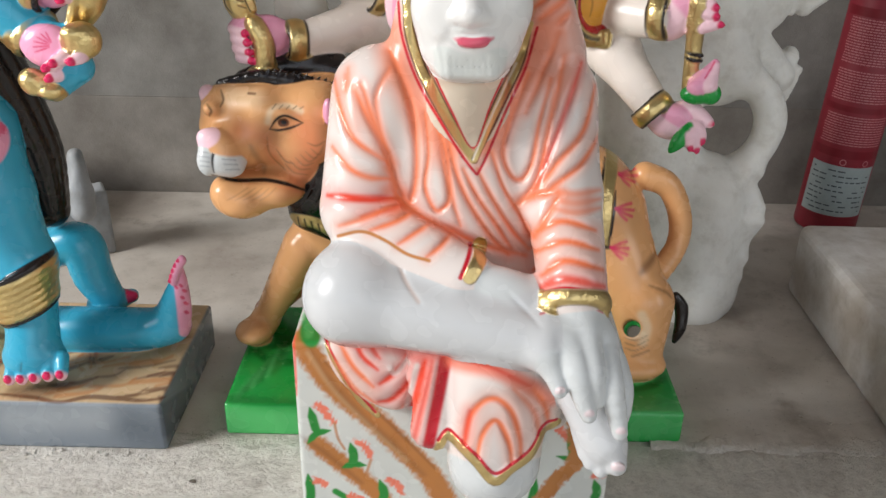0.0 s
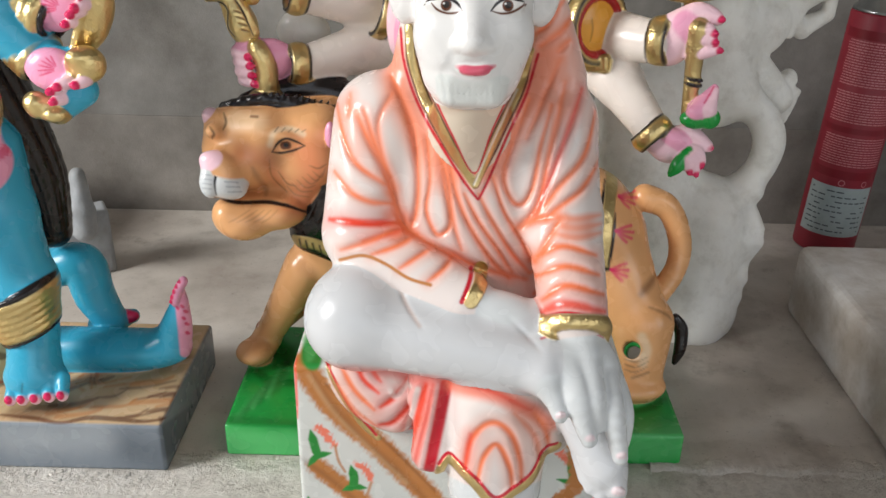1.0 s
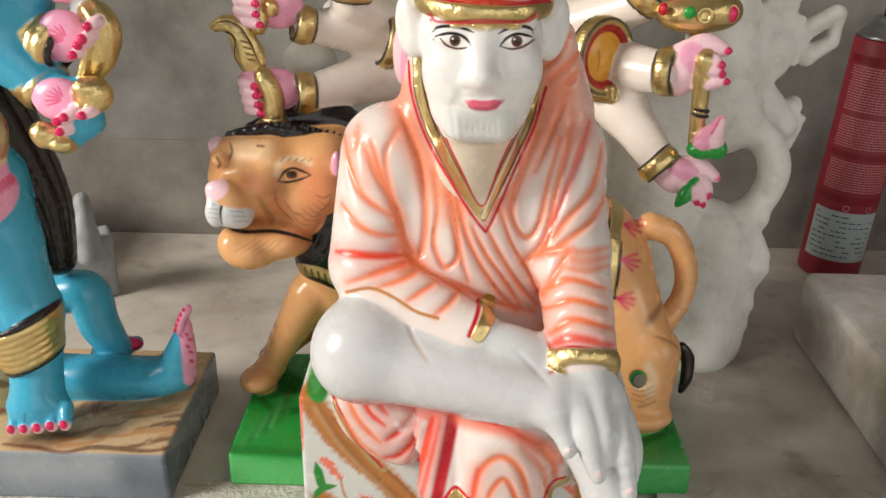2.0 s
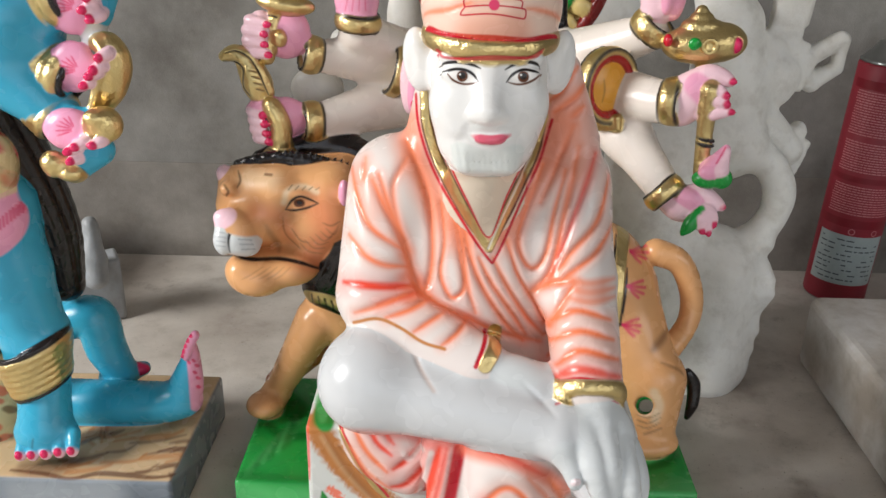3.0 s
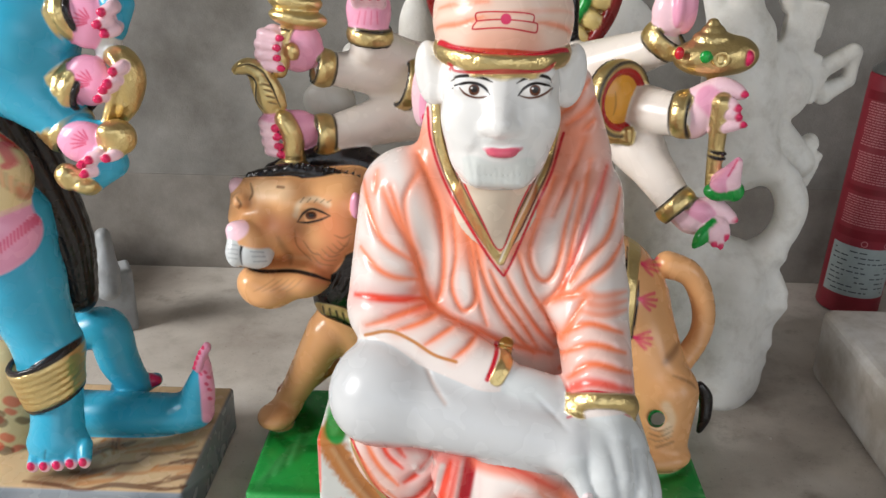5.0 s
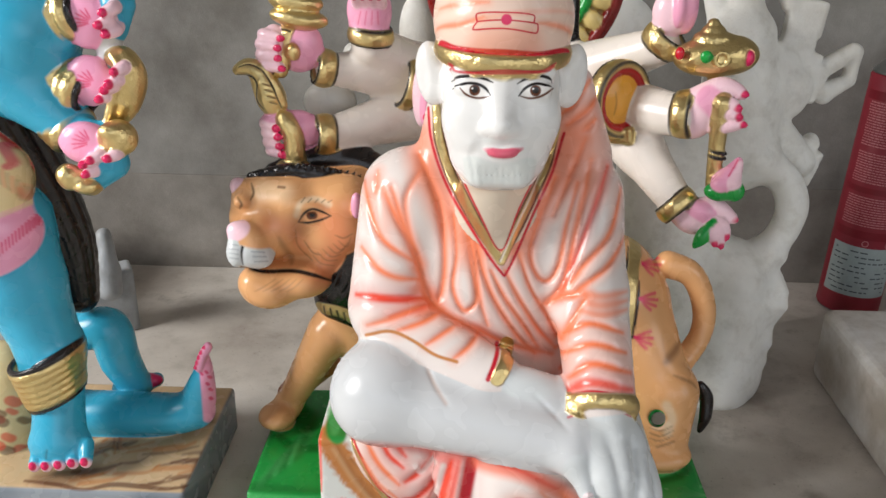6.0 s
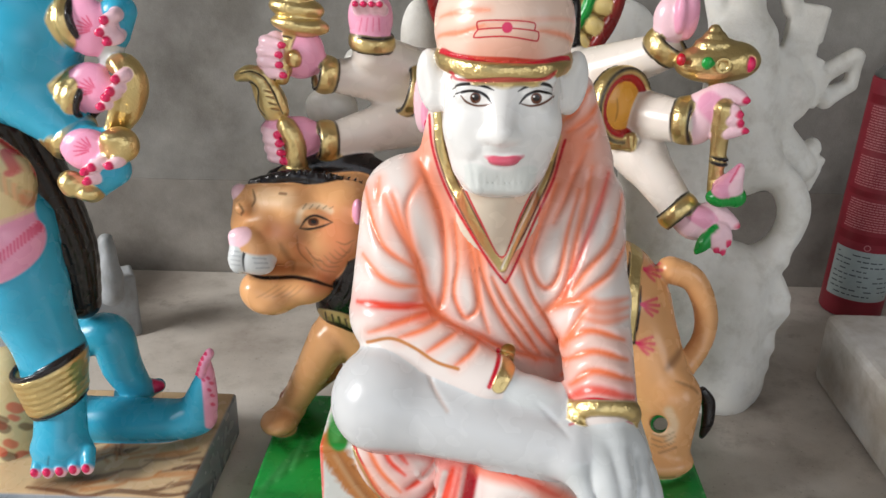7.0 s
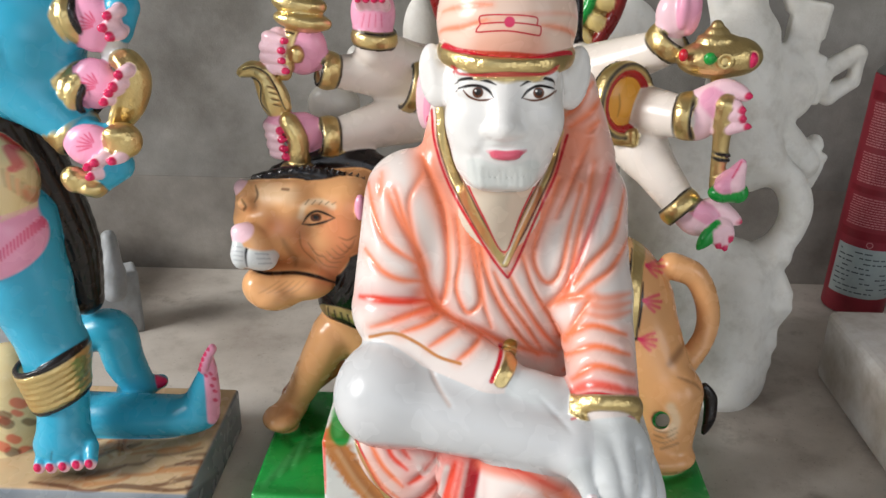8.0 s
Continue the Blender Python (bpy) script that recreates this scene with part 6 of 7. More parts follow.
    c.stroke([(-213.8, 47.5), (-209.3, 42.1), (-191.0, 45.5)], 1.3, "ochre", soft=1.6, on=("wood",), dab=0.65)
    c.stroke([(-231.2, 31.6), (-215.8, 32.6), (-203.8, 35.5)], 2.2, "brown", soft=1.6, on=("wood",), dab=0.65, thin=0.5)
    c.stroke([(-204.5, 31.5), (-185.0, 32.4), (-179.3, 35.4)], 1.4, "ochre", soft=1.5, on=("wood",), dab=0.65)
    c.stroke([(-158.9, 27.8), (-155.0, 26.3), (-155.0, 24.3)], 2.0, "brown", soft=1.5, on=("wood",), dab=0.65, thin=0.5)
    c.stroke([(-164.3, 32.4), (-156.0, 33.3), (-155.0, 27.4)], 1.1, "ochre", soft=1.6, on=("wood",), dab=0.65)
    c.stroke([(-179.7, 28.0), (-173.2, 28.7), (-168.2, 31.6)], 1.3, "brown", soft=1.5, on=("wood",), dab=0.65, thin=0.5)
    c.stroke([(-256.7, 27.5), (-234.5, 26.4), (-217.6, 24.5), (-202.1, 27.1), (-184.4, 26.8), (-168.2, 26.1), (-155.7, 27.2)], 1.9, "brown", soft=1.1, on=("wood", "grey"), dab=0.75, thin=0.5)
    c.stroke([(-227.7, 42.5), (-202.0, 50.4), (-169.5, 56.8), (-158.5, 55.4)], 6.4, "brown", soft=5.6, on=("wood",), dab=0.70, thin=0.5)
    c.stroke([(-251.9, 29.4), (-234.6, 29.7), (-217.8, 32.4)], 8.7, "brown", soft=7.1, on=("wood",), dab=0.60, thin=0.5)
    # grey block: shade put into its right end, left end painted lighter
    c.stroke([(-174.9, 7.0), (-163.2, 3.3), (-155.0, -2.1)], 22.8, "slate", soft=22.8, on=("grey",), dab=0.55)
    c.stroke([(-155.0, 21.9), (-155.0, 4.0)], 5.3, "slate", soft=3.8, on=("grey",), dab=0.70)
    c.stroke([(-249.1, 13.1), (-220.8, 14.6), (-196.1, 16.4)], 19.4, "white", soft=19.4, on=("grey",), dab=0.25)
    c.stroke([(-247.0, 164.6), (-246.2, 170.2)], 0.9, "rose", soft=0.7, depth=0.3, on=("pink",), dab=0.60)
    c.stroke([(-245.2, 166.2), (-244.6, 171.8)], 0.9, "rose", soft=0.7, depth=0.3, on=("pink",), dab=0.60)
    c.stroke([(-243.5, 167.9), (-243.1, 173.5)], 0.9, "rose", soft=0.7, depth=0.3, on=("pink",), dab=0.60)
    c.stroke([(-241.9, 169.5), (-241.6, 175.1)], 0.9, "rose", soft=0.7, depth=0.3, on=("pink",), dab=0.60)
    c.stroke([(-240.5, 171.1), (-240.3, 176.7)], 0.9, "rose", soft=0.7, depth=0.3, on=("pink",), dab=0.60)
    c.stroke([(-239.1, 172.7), (-239.0, 178.4)], 0.9, "rose", soft=0.7, depth=0.3, on=("pink",), dab=0.60)
    c.stroke([(-237.8, 174.4), (-237.9, 180.0)], 0.9, "rose", soft=0.7, depth=0.3, on=("pink",), dab=0.60)
    c.stroke([(-236.6, 176.0), (-236.8, 181.7)], 0.9, "rose", soft=0.7, depth=0.3, on=("pink",), dab=0.60)
    c.stroke([(-235.5, 177.7), (-235.9, 183.4)], 0.9, "rose", soft=0.7, depth=0.3, on=("pink",), dab=0.60)
    c.stroke([(-234.5, 179.4), (-235.0, 185.1)], 0.9, "rose", soft=0.7, depth=0.3, on=("pink",), dab=0.60)
    c.stroke([(-233.7, 181.1), (-234.4, 186.8)], 0.9, "rose", soft=0.7, depth=0.3, on=("pink",), dab=0.60)
    c.stroke([(-233.0, 182.8), (-233.9, 188.6)], 0.9, "rose", soft=0.7, depth=0.3, on=("pink",), dab=0.60)
    c.stroke([(-232.5, 184.6), (-233.6, 190.4)], 0.9, "rose", soft=0.7, depth=0.3, on=("pink",), dab=0.60)
    c.stroke([(-232.3, 186.4), (-233.2, 192.2)], 0.9, "rose", soft=0.7, depth=0.3, on=("pink",), dab=0.60)
    c.stroke([(-250.1, 239.1), (-244.5, 235.2), (-240.1, 231.4)], 9.3, "red", soft=2.9, on=("cream",), dab=0.90)
    c.stroke([(-244.3, 228.0), (-238.6, 218.6), (-239.3, 215.1)], 3.5, "rose", soft=1.7, on=("cream",), dab=0.70)
    c.stroke([(-247.9, 101.2), (-243.9, 100.6)], 5.8, "brown", soft=1.5, on=("cream",), dab=0.70)
    c.stroke([(-274.0, 41.4), (-271.5, 40.2)], 5.6, "rust", soft=1.7, on=("cream",), dab=0.70)
    c.stroke([(-246.9, 95.9), (-243.8, 95.1)], 5.4, "rust", soft=1.5, on=("cream",), dab=0.70)
    c.stroke([(-280.6, 41.3), (-278.3, 40.0)], 6.3, "brown", soft=1.7, on=("cream",), dab=0.70)
    c.stroke([(-276.7, 67.3), (-274.8, 65.9)], 3.8, "rust", soft=1.6, on=("cream",), dab=0.70)
    c.stroke([(-284.0, 62.8), (-281.6, 61.6)], 5.3, "rust", soft=1.6, on=("cream",), dab=0.70)
    c.stroke([(-272.0, 60.6), (-270.6, 59.0)], 4.2, "brown", soft=1.7, on=("cream",), dab=0.70)
    c.stroke([(-279.5, 50.2), (-277.4, 48.8)], 5.5, "rust", soft=1.7, on=("cream",), dab=0.70)
    c.stroke([(-285.7, 45.4), (-283.3, 44.2)], 6.5, "rust", soft=1.7, on=("cream",), dab=0.70)
    c.stroke([(-282.9, 66.4), (-280.5, 65.2)], 4.9, "brown", soft=1.6, on=("cream",), dab=0.70)
    c.stroke([(-250.4, 88.3), (-247.2, 87.5)], 4.1, "rust", soft=1.5, on=("cream",), dab=0.70)
    c.stroke([(-276.8, 36.5), (-273.0, 35.8)], 4.0, "rust", soft=1.7, on=("cream",), dab=0.70)
    c.stroke([(-282.8, 60.9), (-280.5, 59.7)], 6.6, "brown", soft=1.6, on=("cream",), dab=0.70)
    c.stroke([(-275.7, 73.8), (-273.9, 72.4)], 6.5, "rust", soft=1.6, on=("cream",), dab=0.70)
    c.stroke([(-240.8, 42.9), (-238.9, 48.7)], 1.2, "black", soft=1.2, depth=0.4, on=("blue",), dab=0.50)
    c.stroke([(-245.4, 186.4), (-244.2, 192.6)], 1.4, "cream", soft=1.4, on=("pink",), dab=0.50)
    c.stroke([(-244.0, 187.5), (-242.7, 193.6)], 1.4, "cream", soft=1.4, on=("pink",), dab=0.50)
    c.stroke([(-242.6, 188.5), (-241.2, 194.7)], 1.4, "cream", soft=1.4, on=("pink",), dab=0.50)
    c.stroke([(-241.2, 189.6), (-239.8, 195.8)], 1.4, "cream", soft=1.4, on=("pink",), dab=0.50)
    c.stroke([(-240.0, 190.7), (-238.6, 196.9)], 1.4, "cream", soft=1.4, on=("pink",), dab=0.50)
    c.stroke([(-238.9, 191.8), (-237.4, 198.0)], 1.4, "cream", soft=1.4, on=("pink",), dab=0.50)
    c.stroke([(-237.9, 192.9), (-236.5, 199.2)], 1.4, "cream", soft=1.4, on=("pink",), dab=0.50)
    c.stroke([(-237.0, 194.1), (-235.8, 200.4)], 1.4, "cream", soft=1.4, on=("pink",), dab=0.50)
    c.stroke([(-236.3, 195.3), (-235.5, 201.7)], 1.4, "cream", soft=1.4, on=("pink",), dab=0.50)
    c.stroke([(-235.6, 196.5), (-236.3, 203.1)], 1.4, "cream", soft=1.4, on=("pink",), dab=0.50)
    c.stroke([(-235.2, 197.7), (-237.8, 204.7)], 1.4, "cream", soft=1.4, on=("pink",), dab=0.50)
    c.stroke([(-234.8, 199.0), (-236.8, 206.0)], 1.5, "cream", soft=1.5, on=("pink",), dab=0.50)
    c.stroke([(-242.4, 214.5), (-240.9, 205.4)], 1.4, "brown", soft=1.4, on=("cream",), dab=0.25)
    c.stroke([(-240.6, 212.9), (-239.6, 204.1)], 1.4, "rust", soft=1.4, on=("cream",), dab=0.25)
    c.stroke([(-238.9, 211.3), (-238.4, 202.8)], 1.4, "brown", soft=1.4, on=("cream",), dab=0.25)
    c.stroke([(-237.4, 209.7), (-237.4, 201.5)], 1.4, "rust", soft=1.4, on=("cream",), dab=0.25)
    c.stroke([(-236.1, 208.2), (-236.6, 200.2)], 1.4, "brown", soft=1.4, on=("cream",), dab=0.25)
    c.stroke([(-235.1, 206.7), (-236.3, 199.0)], 1.4, "rust", soft=1.4, on=("cream",), dab=0.25)
    c.stroke([(-234.7, 205.3), (-236.6, 197.9)], 1.4, "brown", soft=1.4, on=("cream",), dab=0.25)
    c.stroke([(-235.9, 204.0), (-235.5, 196.5)], 1.4, "rust", soft=1.4, on=("cream",), dab=0.25)
    c.stroke([(-150.7, 108.3), (-152.4, 97.1), (-152.0, 81.9), (-152.1, 63.0)], 7.6, "pink", soft=1.5, on=("blue", "pink"))
    c.stroke([(-155.3, 94.1), (-154.7, 93.4)], 1.9, "rose", soft=1.1, on=("blue", "pink"), dab=0.85)
    c.stroke([(-152.5, 95.3), (-152.0, 94.5)], 1.9, "rose", soft=1.1, on=("blue", "pink"), dab=0.85)
    c.stroke([(-151.1, 91.8), (-150.7, 91.0)], 1.9, "rose", soft=1.1, on=("blue", "pink"), dab=0.85)
    c.stroke([(-152.4, 87.3), (-151.9, 86.5)], 1.9, "rose", soft=1.1, on=("blue", "pink"), dab=0.85)
    c.stroke([(-151.2, 83.3), (-150.7, 82.5)], 1.9, "rose", soft=1.1, on=("blue", "pink"), dab=0.85)
    c.stroke([(-151.5, 77.2), (-151.1, 76.3)], 1.9, "rose", soft=1.2, on=("blue", "pink"), dab=0.85)
    c.stroke([(-195.9, 286.7), (-187.7, 288.8)], 1.0, "rose", soft=0.8, depth=0.3, on=("pink",), dab=0.75, thin=0.5)
    c.stroke([(-196.0, 288.9), (-187.8, 289.4)], 1.0, "rose", soft=0.8, depth=0.3, on=("pink",), dab=0.75, thin=0.5)
    c.stroke([(-195.2, 291.3), (-187.6, 290.0)], 1.0, "rose", soft=0.8, depth=0.3, on=("pink",), dab=0.75, thin=0.5)
    c.stroke([(-193.6, 293.5), (-187.3, 290.6)], 1.0, "rose", soft=0.8, depth=0.3, on=("pink",), dab=0.75, thin=0.5)
    c.stroke([(-191.1, 295.1), (-186.8, 291.0)], 1.0, "rose", soft=0.8, depth=0.3, on=("pink",), dab=0.75, thin=0.5)
    c.stroke([(-188.5, 296.0), (-186.2, 291.3)], 1.0, "rose", soft=0.8, depth=0.3, on=("pink",), dab=0.75, thin=0.5)
    c.stroke([(-198.7, 256.6), (-190.2, 258.7)], 1.0, "rose", soft=0.8, depth=0.3, on=("pink",), dab=0.75, thin=0.5)
    c.stroke([(-199.1, 259.0), (-190.3, 259.3)], 1.0, "rose", soft=0.8, depth=0.3, on=("pink",), dab=0.75, thin=0.5)
    c.stroke([(-198.4, 261.6), (-190.1, 260.0)], 1.0, "rose", soft=0.8, depth=0.3, on=("pink",), dab=0.75, thin=0.5)
    c.stroke([(-196.6, 263.8), (-189.8, 260.6)], 1.0, "rose", soft=0.8, depth=0.3, on=("pink",), dab=0.75, thin=0.5)
    c.stroke([(-194.0, 265.4), (-189.2, 261.0)], 1.0, "rose", soft=0.8, depth=0.3, on=("pink",), dab=0.75, thin=0.5)
    c.stroke([(-191.2, 266.3), (-188.6, 261.2)], 1.0, "rose", soft=0.8, depth=0.3, on=("pink",), dab=0.75, thin=0.5)
    c.stroke([(-199.6, 224.6), (-191.5, 227.0)], 1.0, "rose", soft=0.8, depth=0.3, on=("pink",), dab=0.75, thin=0.5)
    c.stroke([(-199.8, 227.1), (-191.6, 227.7)], 1.0, "rose", soft=0.8, depth=0.3, on=("pink",), dab=0.75, thin=0.5)
    c.stroke([(-199.2, 229.8), (-191.4, 228.3)], 1.0, "rose", soft=0.8, depth=0.3, on=("pink",), dab=0.75, thin=0.5)
    c.stroke([(-197.6, 232.1), (-191.1, 228.9)], 1.0, "rose", soft=0.8, depth=0.3, on=("pink",), dab=0.75, thin=0.5)
    c.stroke([(-195.4, 233.9), (-190.6, 229.4)], 1.0, "rose", soft=0.8, depth=0.3, on=("pink",), dab=0.75, thin=0.5)
    c.stroke([(-192.8, 234.8), (-190.0, 229.6)], 1.0, "rose", soft=0.8, depth=0.3, on=("pink",), dab=0.75, thin=0.5)
    # end of brushwork
    pal = dict(PAINTS, cream=lin(232, 210, 160), pink=lin(240, 164, 196))
    ob = clay_object("dancer_statue", c, pal, ENAMEL, (-250, 45, 0), lambda q: (q[:, 0] > -290) & (q[:, 1] < 60))
    return tagged(ob, "glossy blue painted statue standing on a grey block", "statue")


blue_dancer()

# ---- unpainted marble ----
def dusty_marble(name, base, dust, rough=0.6):
    m, n, l, b = material(name)
    big, mid, fine = noise_node(n, l, 14, 6, 0.6), noise_node(n, l, 70, 6, 0.6), noise_node(n, l, 520, 3)
    tone = ramp_node(n, l, big.outputs[0], [(0.32, dust), (0.6, base)])
    spots = ramp_node(n, l, mid.outputs[0], [(0.28, (0.78, 0.76, 0.73)), (0.5, (1.0, 1.0, 1.0))])
    l.new(mix_node(n, l, "MULTIPLY", 0.8, tone.outputs[0], spots.outputs[0]), b.inputs["Base Color"])
    b.inputs["Roughness"].default_value = rough
    b.inputs["Subsurface Weight"].default_value, b.inputs["Subsurface Scale"].default_value = 0.25, 0.006
    b.inputs["Subsurface Radius"].default_value = (1.0, 0.95, 0.85)
    first = bump_node(n, l, b, mid.outputs[0], 0.35, 0.002)
    bump_node(n, l, b, fine.outputs[0], 0.4, 0.0005, first)
    return m


MARBLE = dusty_marble("raw_marble", lin(232, 230, 224), lin(206, 202, 194))
DUSTY = dusty_marble("dusty_block", lin(218, 216, 213), lin(172, 162, 150), 0.7)
GREYSTONE = dusty_marble("grey_marble", lin(176, 180, 184), lin(140, 142, 142), 0.5)


def raw_statue():
    c = Clay(1.5)
    # body and plinth
    c.cone((214, 178, 10), (220, 200, 88), 34, 37, "stone", 10)
    c.ell((214, 190, 12), (44, 34, 13), "stone", 8)
    c.cone((180, 205, 53), (169, 212, 178), 44, 40, "stone", 12)
    c.ell((260, 205, 64), (11, 12, 10), "stone", 5)
    c.ell((248, 202, 88), (14, 13, 16), "stone", 6)
    c.ell((242, 196, 44), (14, 13, 15), "stone", 6)
    # tail, bent into a loop
    c.tube([(201.2, 205.0, 189.7), (218.6, 204.0, 194.9), (239.5, 203.0, 187.7), (256.6, 202.0, 173.0), (264.5, 200.0, 155.5), (263.2, 200.0, 136.7), (253.6, 200.0, 120.1), (237.5, 200.0, 109.0)], [11, 11, 11, 12, 12, 11.5, 11, 12], "stone", 4)
    # torso and arms with what they hold
    c.cone((223, 222, 190), (217, 232, 275), 32, 26, "stone", 10)
    c.cone((228, 226, 220), (256, 230, 242), 20, 15, "stone", 8)
    c.ell((260, 230, 234), (15, 12, 22), "stone", 5, (0, 20, 0))
    c.cone((224, 232, 258), (252, 232, 259), 14, 12, "stone", 6)
    c.box((262.1, 234.0, 287.6), (13, 6, 17), 1.5, "stone", 2, (0, 8, 0))
    c.box((271.9, 234.0, 289.4), (5.5, 5, 13), 1.5, "stone", 1, (0, 6, 0))
    c.box((259.0, 234.0, 260.9), (15, 7, 16), 4, "stone", 3, (0, -20, 0))
    c.cone((250.7, 234.0, 300.6), (247.8, 234.0, 312.7), 7, 9, "stone", 3)
    c.cone((218, 232, 275), (216, 232, 316), 16, 12, "stone", 6)
    for a, b, ra, rb in (((278.8, 236.0, 250.1), (304.9, 238.0, 265.8), 8.0, 6.5), ((306.8, 238.0, 265.0), (305.5, 238.0, 245.1), 6.0, 5.5), ((305.0, 238.0, 243.3), (287.6, 236.0, 234.5), 5.5, 8.0)):
        c.cone(a, b, ra, rb, "stone", 2)
    c.ell((287.2, 236.0, 231.9), (7, 6, 7), "stone", 2)
    c.box((271.8, 234.0, 241.7), (12, 6, 13), 3, "stone", 3, (0, 20, 0))
    c.cone((234.7, 228.0, 220.1), (274.5, 232.0, 180.6), 16, 14, "stone", 4)
    c.ell((284, 236, 194), (7, 7, 8), "stone", 4)
    for p in ((273.4, 233.0, 260.1), (276.3, 233.0, 252.9), (282.6, 233.0, 192.6), (287.7, 233.0, 183.4), (284.9, 233.0, 174.0), (281.9, 233.0, 165.4)):
        c.box(p, (6, 5, 5.5), 2, "stone", 2, (0, (p[2] * 7) % 60, 0))
    c.cone((206, 236, 279), (194, 240, 311), 12, 9, "stone", 5)
    for p in ((250.2, 196.0, 105.2), (257.0, 192.0, 82.5), (253.1, 190.0, 63.2), (249.7, 186.0, 39.4), (243.6, 182.0, 20.5), (236.3, 176.0, 2.5), (251.3, 200.0, 86.0)):
        r = 8 + (p[0] * 7 + p[2] * 3) % 6
        c.box(p, (r * 0.8, 9, r * 1.5), 5, "stone", 11, (20, (p[2] * 5) % 70 - 20, 15))
    # edge of the uncut block behind the arms
    c.ell((118, 185, 281), (26, 14, 30), "stone", 6)
    c.ell((-24, 165, 286), (13, 9, 26), "stone", 5)
    # chisel marks
    rng = random.Random(8)
    for i in range(46):
        u, v = rng.uniform(150, 320), rng.uniform(60, 350)
        w = rng.uniform(6, 22)
        a = rng.uniform(-1.2, 1.2)
        c.stroke([(u, v), (u + w * math.cos(a), v + w * math.sin(a))], rng.uniform(2, 5), None, depth=rng.uniform(0.3, 1.2))
    ob = clay_object("uncarved_statue", c, PAINTS, MARBLE, (214, 190, 0))
    return tagged(ob, "unpainted white marble statue with a looped tail and pierced carving", "statue")


raw_statue()


def marble_offcut():
    c = Clay(1.5)
    c.box((-322, 246, 30), (38, 15, 30), 3, "stone", 1, (0, 0, 28))
    # unseen block added beside the offcut to cast shadow on the floor behind
    c.box((-412, 268, 34), (40, 74, 34), 4, "stone", 2)
    c.cone((-297, 233, 50), (-297, 236, 98), 11, 7, "stone", 5)
    c.ell((-300, 234, 66), (14, 10, 12), "stone", 4)
    rng = random.Random(5)
    for i in range(14):
        u, v = rng.uniform(-330, -285), rng.uniform(90, 190)
        c.stroke([(u, v), (u + rng.uniform(-6, 6), v + rng.uniform(4, 14))], rng.uniform(2, 4), None, depth=rng.uniform(0.4, 1.2))
    ob = clay_object("marble_offcut", c, PAINTS, GREYSTONE, (-310, 238, 0))
    return tagged(ob, "rough grey marble offcut on the cement floor, with an unseen block added to shade it", "stone offcut")


marble_offcut()

# ---- the place ----
def mesh_object(name, bm, mat, parent=None, smooth=False):
    me = bpy.data.meshes.new(name)
    bm.to_mesh(me)
    bm.free()
    for p in me.polygons:
        p.use_smooth = smooth
    if mat is not None:
        me.materials.append(mat)
    ob = new(name, me)
    ob.parent = parent
    return ob


def block(lo, hi, bevel=0.0, segments=2):
    bm = bmesh.new()
    bmesh.ops.create_cube(bm, size=1)
    lo, hi = Vector(lo), Vector(hi)
    for v in bm.verts:
        v.co = Vector((lo[i] + (v.co[i] + 0.5) * (hi[i] - lo[i]) for i in range(3)))
    if bevel:
        bmesh.ops.bevel(bm, geom=bm.edges[:], offset=bevel, segments=segments, affect="EDGES", profile=0.5)
    return bm


def cement(name, dark, light, scale=1.0):
    m, n, l, b = material(name)
    big, mid, fine = noise_node(n, l, 5 * scale, 6), noise_node(n, l, 26 * scale, 6, 0.6), noise_node(n, l, 700, 3, 0.6)
    tone = ramp_node(n, l, big.outputs[0], [(0.3, dark), (0.7, light)])
    grain = ramp_node(n, l, mid.outputs[0], [(0.3, (0.8, 0.79, 0.78)), (0.65, (1.05, 1.05, 1.05))])
    speck = ramp_node(n, l, noise_node(n, l, 48, 3, 0.5).outputs[0], [(0.235, (0.45, 0.43, 0.41)), (0.27, (1.0, 1.0, 1.0))])
    patch = ramp_node(n, l, noise_node(n, l, 11, 7, 0.66).outputs[0], [(0.33, (0.72, 0.7, 0.67)), (0.5, (1.0, 1.0, 1.0)), (0.66, (1.2, 1.21, 1.22))])
    worn = mix_node(n, l, "MULTIPLY", 1.0, mix_node(n, l, "MULTIPLY", 1.0, tone.outputs[0], grain.outputs[0]), patch.outputs[0])
    l.new(mix_node(n, l, "MULTIPLY", 0.8, worn, speck.outputs[0]), b.inputs["Base Color"])
    b.inputs["Roughness"].default_value = 0.85
    first = bump_node(n, l, b, mid.outputs[0], 0.4, 0.002)
    bump_node(n, l, b, fine.outputs[0], 0.5, 0.0008, first)
    return m


